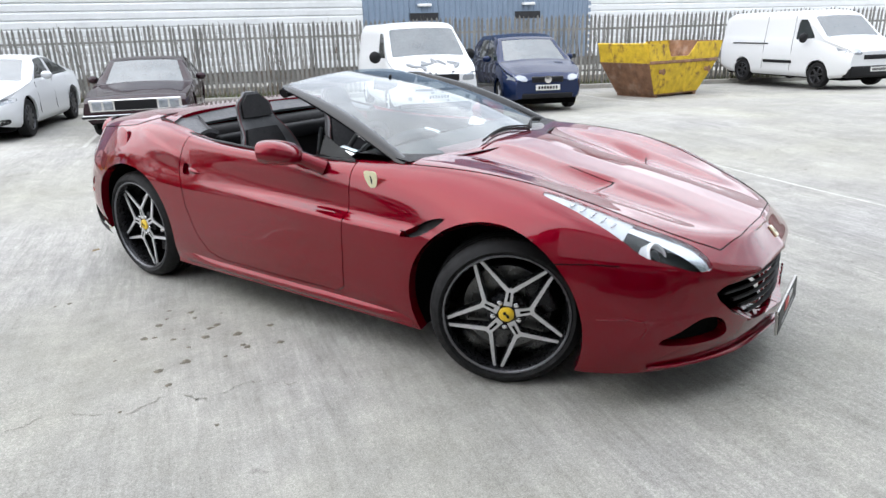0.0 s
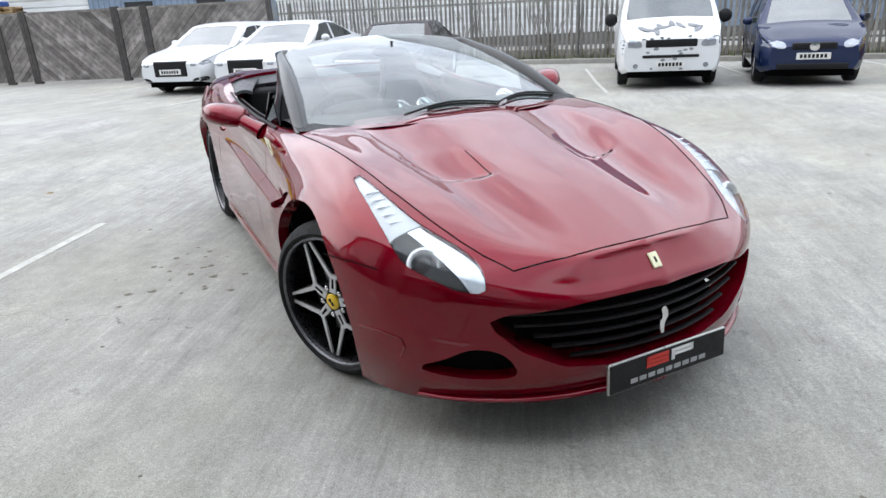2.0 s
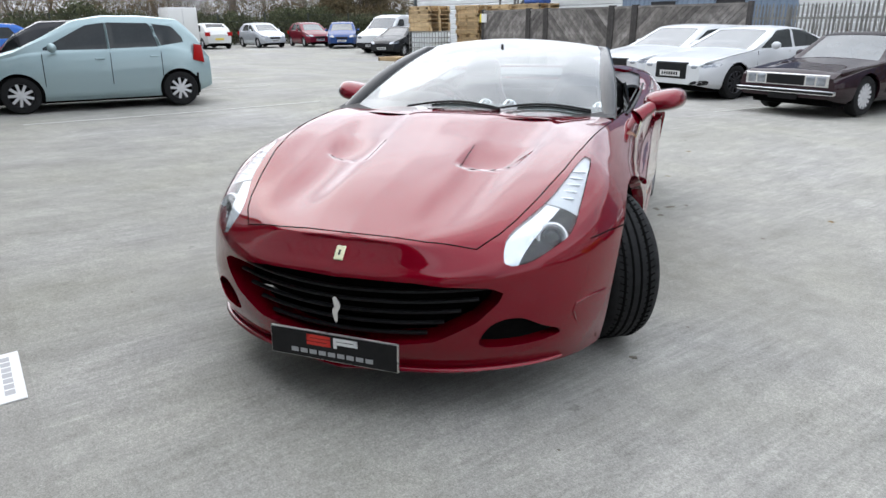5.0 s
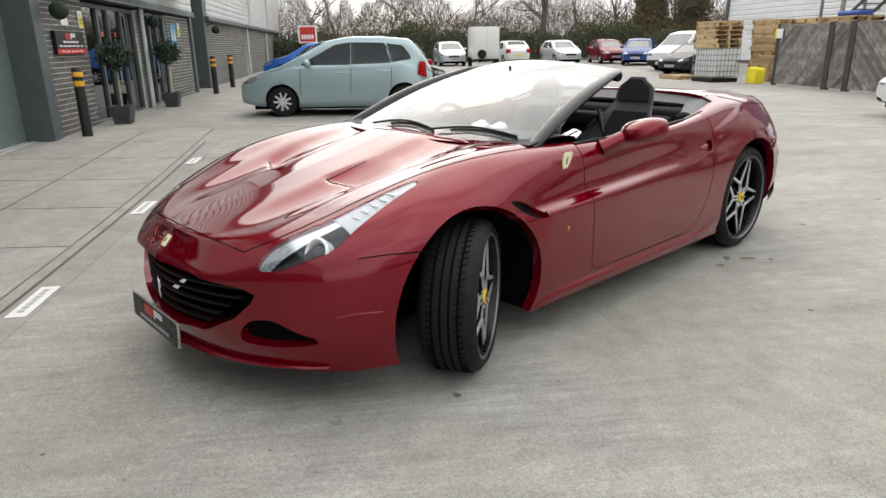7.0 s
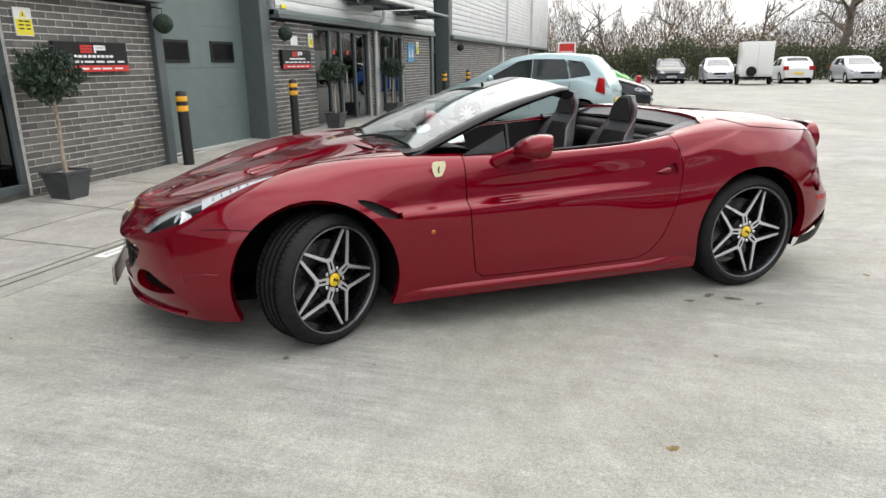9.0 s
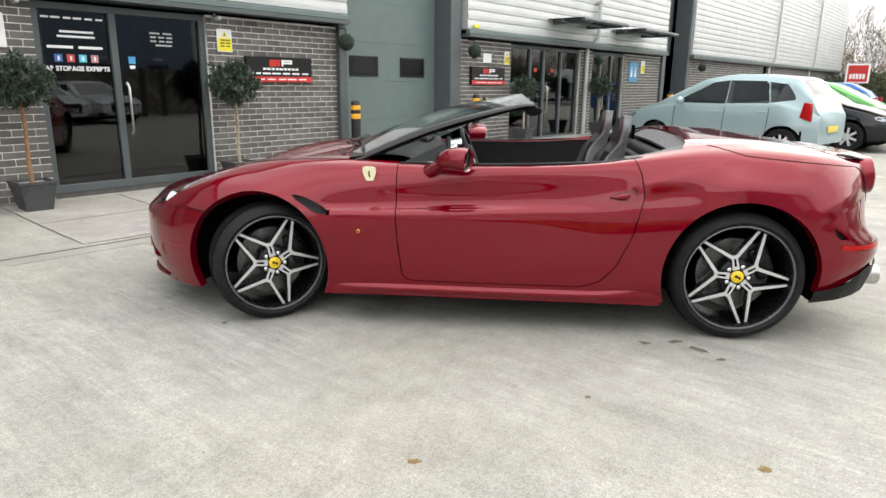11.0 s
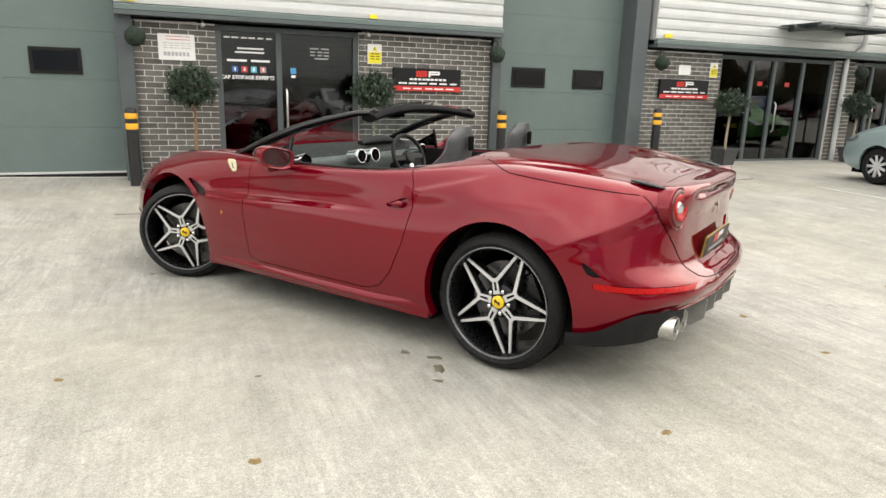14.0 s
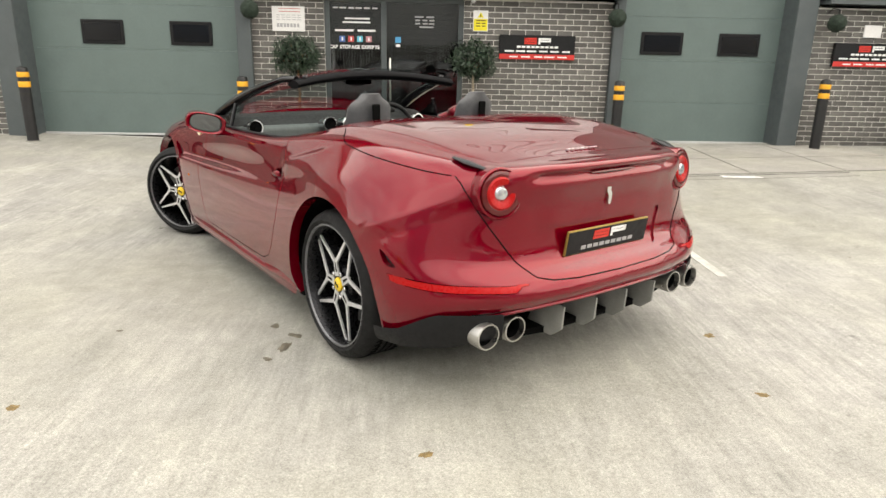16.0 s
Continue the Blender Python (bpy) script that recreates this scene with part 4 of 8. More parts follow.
def bollard(p, q):
    b = thing("bollard", "black steel bollard with two yellow bands", "bollard", m=at(p, q), group="bollards")
    part("post", b_lathe([(.072, -.02), (.072, .90), (.070, .955), (.06, .975), (.03, .985), (0, .987)], 28), M_BOLLARD, b, "", smooth=True)
    part("band", b_lathe([(.0735, .72), (.0745, .722), (.0745, .792), (.0735, .794)], 28), M_BAND, b, "yellow band", smooth=True)
    part("band", b_lathe([(.0735, .85), (.0745, .852), (.0745, .915), (.0735, .917)], 28), M_BAND, b, "yellow band", smooth=True)
    part("foot", b_lathe([(.095, -.02), (.095, .006), (.073, .010)], 28), M_KERB, b, "", smooth=True)


for p, q in ((-1.07, .28), (-4.02, .34), (4.17, .42), (7.05, .45), (-12.5, .7), (-15.4, .7), (10.2, .5)):
    bollard(p, q)


def topiary_ball(p, z, r=.122):
    b = thing("topiary_ball", "dark green hanging topiary ball on a bracket", "ornament", m=BF @ Matrix.Translation((p, .22, z)), group="hanging balls")
    bm = bmesh.new()
    rr = random.Random(int(p * 100))
    bmesh.ops.create_icosphere(bm, subdivisions=3, radius=r)
    for v in bm.verts:
        v.co *= 1 + rr.uniform(-.05, .05)
    part("ball", bm, M_TOPIARY, b)
    part("bracket", b_tube([(0, 0, r), (0, 0, r + .06), (.02, -.12, r + .08), (.02, -.22, r + .02)], .007, 6), M_BLACK, b)


for p in (4.06, -.97, -4.10, -9.0, -16.3):
    topiary_ball(p, 1.93)


def bay_tree(p, q, stem_mat, seed, h=1.27, r=.30):
    t = thing("bay_tree", "clipped bay tree in a square slate pot", "plant", m=at(p, q), group="potted trees")
    pot = bmesh.new()
    bot, top = .12, .165
    vs = [[pot.verts.new((sx * w, sy * w, z)) for sx, sy in ((-1, -1), (1, -1), (1, 1), (-1, 1))] for w, z in ((bot, 0), (top, .27), (top + .012, .275), (top + .012, .30), (top - .015, .30), (top - .02, .27))]
    for a, b in zip(vs, vs[1:]):
        for i in range(4):
            pot.faces.new((a[i], a[(i + 1) % 4], b[(i + 1) % 4], b[i]))
    pot.faces.new(vs[0])
    bmesh.ops.recalc_face_normals(pot, faces=pot.faces)
    part("pot", pot, M_POT, t, "dark square pot")
    part("soil", b_box((-.15, -.15, .255), (.15, .15, .272), .004), M_SOIL, t, "pale gravel")
    rr = random.Random(seed)
    part("stem", b_tube([(0, 0, .26), (.008, .004, .5), (-.006, .006, .8), (.004, -.004, h - r * .4)], [.024, .02, .019, .016], 10), stem_mat, t, "bare stem", smooth=True)
    br = bmesh.new()
    for i in range(16):
        a, e = rr.uniform(0, 6.28), rr.uniform(-.4, 1.3)
        tip = Vector((math.cos(a) * math.cos(e), math.sin(a) * math.cos(e), math.sin(e) * .8)) * r * .85
        merge(br, b_tube([(0, 0, h - r * .5), Vector((0, 0, h - r * .2)) + tip * .5, Vector((0, 0, h)) + tip * .9], [.008, .006, .003], 5))
    part("branch", br, stem_mat, t)
    lv = bmesh.new()
    for i in range(2300):
        d = Vector((rr.gauss(0, 1), rr.gauss(0, 1), rr.gauss(0, 1))).normalized()
        rad = r * (rr.uniform(.25, 1.0) ** .4) * (1 + .30 * math.sin(d.x * 5 + seed) * math.sin(d.y * 4 + d.z * 6 + seed)) * rr.uniform(.8, 1.12)
        c = Vector((0, 0, h)) + Vector((d.x * rad, d.y * rad, d.z * rad * .82))
        m = Matrix.Translation(c) @ Euler((rr.uniform(0, 6), rr.uniform(0, 6), rr.uniform(0, 6))).to_matrix().to_4x4()
        L_, W_ = rr.uniform(.024, .046), rr.uniform(.009, .016)
        q = [lv.verts.new(m @ Vector(v)) for v in ((-L_, 0, 0), (0, -W_, .004), (L_, 0, 0), (0, W_, .004))]
        lv.faces.new((q[0], q[1], q[2]))
        lv.faces.new((q[0], q[2], q[3]))
    cr = part("crown", lv, M_LEAF, t, "round crown of small dark leaves")


bay_tree(3.42, .34, M_STEM_BROWN, 1)
bay_tree(1.02, .34, M_STEM, 2)
bay_tree(-5.55, .40, M_STEM, 3, 1.10, .26)
bay_tree(-8.75, .45, M_STEM, 4, 1.12, .26)
# canopies, down pipe, lights
for p0, p1, z in ((-8.75, -6.75, 2.62), (-11.8, -9.8, 2.60)):
    c = thing("entrance_canopy", "grey glass and steel entrance canopy", "canopy", m=BF @ Matrix.Translation((0, 0, z)))
    part("canopy_glass", b_box((p0, .14, .06), (p1, 1.0, .08), .004), M_WINDOW, c)
    for a in (p0 + .25, p1 - .25):
        part("canopy_arm", b_box((a - .03, .13, -.02), (a + .03, 1.02, .055), .008), M_FRAME_GREY, c)
    part("canopy_edge", b_tube([(p0 - .05, 1.0, .04), (p1 + .05, 1.0, .04)], .035, 10), M_FRAME_GREY, c, "", smooth=True)
    part("canopy_edge", b_tube([(p0 - .05, .5, .03), (p1 + .05, .5, .03)], .03, 10), M_FRAME_GREY, c, "", smooth=True)
for p in (-8.95, -25.2, -33):
    dp = thing("down_pipe", "grey rainwater down pipe", "pipe", m=BF.copy())
    part("pipe", b_tube([(p, .22, 6.8), (p, .22, 2.55), (p + .02, .20, 2.4), (p + .18, .05, 2.22), (p + .2, .05, 2.1), (p + .2, .05, .2)], .05, 12), M_CLAD, dp, "", smooth=True)
    for z in (3.2, 4.8, 6.2):
        part("pipe_clip", b_box((p - .065, .14, z), (p + .065, .28, z + .04), .005), M_CLAD, dp)
for p in (3.25, 1.02):
    cam_ = thing("security_camera", "small grey security camera under the soffit", "camera", m=BF @ Matrix.Translation((p, .06, 2.12)))
    part("housing", b_lathe([(.03, -.05), (.032, .04), (.02, .06), (0, .06)], 16, "Y"), M_CLAD, cam_, "", smooth=True)
    part("mount", b_tube([(0, -.05, 0), (0, -.06, .06)], .012, 8), M_CLAD, cam_)

# ---- the red convertible: nose towards +x, standing on z = 0 ----
# body lines from tail centre round the side to nose centre, from the lowest to the top centre line
LINES = [
    [(-2.20, 0, .435), (-2.19, .35, .435), (-2.14, .62, .43), (-2.02, .80, .395), (-1.86, .88, .32), (-1.65, .90, .25), (-1.335, .90, .22), (-1.0, .91, .20), (-.6, .92, .20), (0, .915, .19), (.5, .905, .185), (.95, .91, .175), (1.335, .90, .17), (1.72, .872, .165), (1.985, .73, .175), (2.185, .45, .19), (2.30, 0, .195)],
    [(-2.225, 0, .48), (-2.215, .35, .48), (-2.165, .62, .48), (-2.05, .805, .465), (-1.87, .905, .42), (-1.65, .935, .40), (-1.335, .945, .38), (-1.0, .945, .30), (-.6, .935, .30), (0, .93, .29), (.5, .93, .285), (.95, .935, .29), (1.335, .94, .29), (1.74, .897, .28), (2.025, .74, .275), (2.225, .45, .275), (2.335, 0, .275)],
    [(-2.20, 0, .54), (-2.19, .35, .54), (-2.145, .62, .54), (-2.045, .79, .545), (-1.885, .90, .55), (-1.66, .95, .53), (-1.335, .965, .52), (-1.0, .955, .47), (-.6, .945, .45), (0, .94, .44), (.5, .945, .44), (.95, .955, .45), (1.335, .965, .46), (1.755, .907, .43), (2.045, .742, .40), (2.245, .45, .385), (2.345, 0, .38)],
    [(-2.125, 0, .60), (-2.12, .35, .60), (-2.085, .60, .61), (-2.02, .745, .63), (-1.88, .885, .65), (-1.66, .95, .66), (-1.335, .965, .68), (-1.0, .95, .64), (-.6, .935, .62), (0, .925, .62), (.5, .935, .61), (.95, .95, .61), (1.335, .965, .64), (1.75, .90, .58), (2.045, .73, .52), (2.25, .44, .50), (2.335, 0, .495)],
    [(-2.105, 0, .80), (-2.10, .35, .80), (-2.07, .58, .80), (-2.0, .70, .80), (-1.86, .83, .81), (-1.65, .90, .83), (-1.335, .925, .85), (-1.0, .91, .82), (-.6, .90, .79), (0, .89, .775), (.5, .90, .765), (.95, .915, .77), (1.335, .905, .785), (1.72, .865, .71), (2.04, .70, .63), (2.257, .42, .562), (2.320, 0, .563)],
    [(-2.135, 0, .975), (-2.125, .35, .975), (-2.07, .54, .965), (-1.98, .63, .96), (-1.84, .72, .98), (-1.63, .785, 1.0), (-1.335, .82, 1.005), (-1.05, .84, .99), (-.6, .86, .94), (0, .865, .908), (.5, .86, .892), (.95, .84, .893), (1.335, .80, .875), (1.67, .80, .80), (1.985, .655, .70), (2.215, .395, .618), (2.282, 0, .607)],
    [(-2.04, 0, .99), (-2.03, .33, .99), (-1.97, .49, .988), (-1.88, .56, .995), (-1.76, .63, 1.015), (-1.58, .69, 1.035), (-1.3, .735, 1.045), (-1.02, .765, 1.025), (-.6, .80, .955), (0, .805, .925), (.5, .80, .93), (.95, .755, .937), (1.3, .715, .912), (1.63, .70, .84), (1.935, .58, .735), (2.18, .355, .663), (2.245, 0, .648)],
    [(-1.90, 0, 1.01), (-1.89, .30, 1.01), (-1.85, .43, 1.012), (-1.77, .50, 1.02), (-1.67, .55, 1.04), (-1.5, .60, 1.06), (-1.27, .64, 1.065), (-1.05, .66, 1.055), (-.8, .68, 1.03), (.2, .62, .985), (.62, .56, .965), (.95, .52, .935), (1.29, .48, .872), (1.6, .45, .808), (1.91, .385, .735), (2.175, .235, .68), (2.232, 0, .671)],
    [(-1.75, 0, 1.04), (-1.73, .22, 1.04), (-1.69, .31, 1.042), (-1.62, .36, 1.05), (-1.54, .40, 1.057), (-1.4, .43, 1.067), (-1.22, .45, 1.077), (-1.07, .46, 1.072), (-.9, .46, 1.06), (.3, .30, .99), (.70, .28, .975), (1.0, .26, .952), (1.3, .24, .885), (1.61, .225, .82), (1.92, .195, .746), (2.172, .12, .687), (2.224, 0, .678)],
    [(-1.66, 0, 1.05), (-1.62, 0, 1.053), (-1.56, 0, 1.057), (-1.49, 0, 1.062), (-1.41, 0, 1.068), (-1.32, 0, 1.073), (-1.2, 0, 1.078), (-1.09, 0, 1.077), (-.95, 0, 1.07), (.4, 0, 1.0), (.74, 0, .98), (1.02, 0, .957), (1.31, 0, .89), (1.62, 0, .824), (1.93, 0, .75), (2.17, 0, .691), (2.216, 0, .684)],
]
LINES = [[Vector(p) for p in line] for line in LINES]
for line in LINES[:6]:          # the tail bows out towards its middle
    for k, d in enumerate((.02, .016, .006)):
        line[k].x -= d
K_T = [0.0]
for a, b in zip(LINES[3], LINES[3][1:]):
    K_T.append(K_T[-1] + (b - a).length)
L_T = [0, .09, .20, .33, .52, .70, .82, 1.02, 1.25, 1.48]


def body_point(kt, lt):
    col = [hermite(K_T, line, kt) for line in LINES]
    p = hermite(L_T, col, lt)
    # the shelf behind the front vent, fading along the door
    if -1.0 < p.x < 1.15 and p.y > .8:
        crease = .675 + .03 * ss(1.0, -.4, p.x) + .012 * ss(.2, -.8, p.x)
        along = ss(1.12, .85, p.x) * (1 - ss(.3, -.75, p.x))
        p.y += .026 * along * (ss(crease + .012, crease - .02, p.z) * (1 - .75 * ss(crease - .03, crease - .25, p.z)))
        p.y -= .015 * along * ss(crease - .01, crease + .02, p.z) * (1 - ss(crease + .02, crease + .14, p.z))
    # swelling over the rear wheel
    if p.x < -.75 and p.y > .7 and p.x > -1.95:
        p.y += .012 * math.exp(-((p.z - .86) / .06) ** 2) * math.exp(-((p.x + 1.25) / .45) ** 2)
    # a crease rising from the door to the rear deck, and one from the rear arch to the lamp
    if -1.30 < p.x < -.76 and p.y > .7:
        zc = .869 + (-.812 - p.x) * .264
        p.y += .010 * ss(-.77, -.84, p.x) * (1 - ss(-1.12, -1.28, p.x)) * ss(zc + .008, zc - .012, p.z) * (1 - ss(zc - .012, zc - .12, p.z))
    if -2.06 < p.x < -1.58 and p.y > .6:
        zc = .693 + (-1.634 - p.x) * .465
        d = p.z - zc
        ridge = max(0, 1 - d / .14) if d > 0 else max(0, 1 + d / .07)
        ridge *= ss(-1.60, -1.74, p.x) * (1 - ss(-1.96, -2.05, p.x))
        p.y += .013 * ridge
        p.x -= .006 * ridge * ss(-1.8, -1.95, p.x)
    # the deep groove under the spoiler's lip
    if p.x < -1.98 and p.z > .85 and p.y < .52:
        p.x += .024 * math.exp(-((p.z - .938) / .02) ** 2) * (1 - ss(.38, .5, p.y))
    # hood: two raised folds running towards the lamps, hollow between
    if p.x > .75 and p.z > .6 and p.y < .7:
        f = ss(.8, 1.1, p.x) * (1 - ss(1.75, 2.12, p.x))
        yc = .56 - .10 * ss(1.0, 2.0, p.x)
        p.z += .012 * f * math.exp(-((p.y - yc) / .07) ** 2) - .008 * f * math.exp(-((p.y - .34) / .12) ** 2)
        p.z += .009 * f * ss(.29, .20, p.y)
    # two hollows in the bonnet, deepest under their crisp front edge, fading out towards the screen
    if 1.26 < p.x < 1.64 and .2 < p.y < .58:
        u = (p.x - 1.28) / (1.60 - .33 * (p.y - .225) - 1.28)
        p.z -= .019 * ss(0, .92, u) * (1 - ss(.97, 1.05, u)) * ss(.214, .236, p.y) * (1 - ss(.47 - .08 * u, .55 - .08 * u, p.y))
    return p


def body_skin():
    ks = []
    for i in range(16):
        n = 13 if i in (3, 13, 14, 15, 0, 1, 2) else 16
        ks += [K_T[i] + (K_T[i + 1] - K_T[i]) * j / n for j in range(n)]
    ks.append(K_T[-1])
    ls = []
    for i in range(9):
        n = (3, 6, 10, 18, 18, 8, 10, 10, 10)[i]
        ls += [L_T[i] + (L_T[i + 1] - L_T[i]) * j / n for j in range(n)]
    ls.append(L_T[-1])
    pts = [[body_point(k, l) for l in ls] for k in ks]
    bm = bmesh.new()
    for side in (1, -1):
        vs = [[bm.verts.new((p.x, p.y * side, p.z)) for p in col] for col in pts]
        for a in range(len(ks) - 1):
            for b in range(len(ls) - 1):
                if ls[b] >= L_T[6] - 1e-6 and K_T[7] - 1e-6 <= ks[a] < K_T[10] + .18:
                    continue            # the open cockpit and the screen's base
                q = (vs[a][b], vs[a + 1][b], vs[a + 1][b + 1], vs[a][b + 1])
                f = bm.faces.new(q if side < 0 else q[::-1])
                f.smooth = True
    bmesh.ops.remove_doubles(bm, verts=bm.verts, dist=2e-4)
    bmesh.ops.dissolve_degenerate(bm, edges=bm.edges, dist=1e-4)
    bmesh.ops.recalc_face_normals(bm, faces=bm.faces)
    # normals outwards
    f = max(bm.faces, key=lambda q: q.calc_center_median().y)
    if f.normal.y < 0:
        bmesh.ops.reverse_faces(bm, faces=bm.faces)
    return bm


def circle(cx, cz, r, n=48):
    return [(cx + r * math.cos(2 * math.pi * i / n), cz + r * math.sin(2 * math.pi * i / n)) for i in range(n)]


car = thing("sports_car", "deep red metallic open two-seat convertible, front wheels turned", "car")
skin = body_skin()
SKIN = BVHTree.FromBMesh(skin)
FRONT_C, REAR_C = (1.335, .34), (-1.335, .352)
pieces = {}
for s in (1, -1):
    on = (lambda c, s=s: c.y * s > .45)
    for (cx, cz), r in ((FRONT_C, .418), (REAR_C, .415)):
        cut = carve(skin, circle(cx, cz + .005, r) , (0, 2), on, flange=.05)
        cut.free()
    door_line = [(.533, 1.0), (.533, .70), (.520, .50), (.497, .31), (.45, .275), (0, .272), (-.50, .275), (-.60, .31), (-.68, .40), (-.76, .58), (-.81, .78), (-.79, .90), (-.735, 1.02)]
    pieces["door", s] = carve(skin, door_line, (0, 2), lambda c, s=s: c.y * s > .5 and c.z < 1.2, gap=.0055, flange=.02)
    vent = smooth_poly([(1.115, .748), (1.04, .735), (.95, .69), (.885, .655), (.90, .645), (.98, .655), (1.06, .70)], 4)
    pieces["vent", s] = carve(skin, vent, (0, 2), on, flange=.035)
    lamp = smooth_poly([(x, y * s) for x, y in ((2.146, .577), (2.085, .562), (2.02, .578), (1.943, .612), (1.834, .660), (1.683, .700), (1.52, .730), (1.49, .748), (1.52, .770), (1.68, .777), (1.796, .778), (1.903, .772), (1.976, .742), (2.073, .676), (2.127, .618))], 4)
    pieces["lamp", s] = carve(skin, lamp, (0, 1), lambda c: c.z > .56 and c.x > 1.3, gap=.004, flange=.03)
    intake = smooth_poly([(.765 * s, .318), (.70 * s, .37), (.635 * s, .41), (.56 * s, .40), (.515 * s, .35), (.515 * s, .305), (.63 * s, .295)], 5)
    pieces["intake", s] = carve(skin, intake, (1, 2), lambda c: c.x > 1.7 and c.z < .5, flange=.05)
    outlet = smooth_poly([(-1.775, .645), (-1.79, .64), (-1.852, .597), (-1.858, .583), (-1.815, .586), (-1.79, .61)], 4)
    pieces["outlet", s] = carve(skin, outlet, (0, 2), on, flange=.03)
    band = [(-1.815, .553), (-1.88, .553), (-2.0, .548), (-2.10, .542), (-2.19, .536), (-2.19, .508), (-2.10, .512), (-1.95, .517), (-1.87, .522), (-1.83, .53)]
    pieces["reflector", s] = carve(skin, band, (0, 2), lambda c, s=s: c.y * s > .5, gap=.003, flange=.01)
half = [(0, .556), (.3, .556), (.54, .532), (.582, .508), (.568, .475), (.50, .405), (.36, .33), (.18, .305), (0, .30)]
mouth = half + [(-y, z) for y, z in half[-2:0:-1]]
pieces["mouth", 0] = carve(skin, mouth, (1, 2), lambda c: c.x > 1.9, flange=.10)
hood_half = [(2.205, 0), (2.185, .30), (2.145, .475), (2.06, .535), (1.98, .572), (1.83, .622), (1.62, .68), (1.40, .718), (1.15, .745), (.90, .775), (.70, .79)]
hood_line = hood_half + [(.70, -.79)] + [(x, -y) for x, y in hood_half[-2:0:-1]]
pieces["hood", 0] = carve(skin, hood_line, (0, 1), lambda c: c.z > .62 and c.x > .6, gap=0, flange=.02)
lid_half = [(-2.0, .512), (-1.95, .53), (-1.75, .60), (-1.45, .665), (-1.18, .70), (-1.07, .705), (-1.03, .60), (-1.03, .3), (-1.03, 0)]
lid_line = lid_half + [(x, -y) for x, y in lid_half[-2::-1]]
plate_bay = [(-.40, .735), (.40, .735), (.335, .578), (-.335, .578)]
pieces["plate_bay", 0] = carve(skin, plate_bay, (1, 2), lambda c: c.x < -1.9, flange=.009)
pieces["lid", 0] = carve(skin, lid_line, (0, 1), lambda c: c.z > .955 and c.x < -.9, gap=.005, flange=.02)

body = part("body", skin, M_RED, car, "deep red body shell with flared wings", smooth=True)
hood = part("bonnet", thicken(pieces["hood", 0], .02), M_RED, car, "long red bonnet with two scoops", smooth=True)
lid = part("boot_lid", thicken(pieces["lid", 0], .02), M_RED, car, "red rear deck with a lip spoiler", smooth=True)
pieces["mouth", 0].free()


def shifted(bm, d, scale=None, centre=None):
    """Moves a cut piece against its normals by d."""
    bm.normal_update()
    for v in bm.verts:
        n = v.normal.copy()
        v.co = v.co - n * d
    return bm


def sunk(bm, d, s):
    """Lowers a lamp's inner piece straight into the wing by d."""
    for v in bm.verts:
        v.co += Vector((-.5, -.35 * s, -.79)) * d
    return bm


part("plate_recess", shifted(pieces["plate_bay", 0], .008), M_RED, car, "red recess round the rear plate", smooth=True)
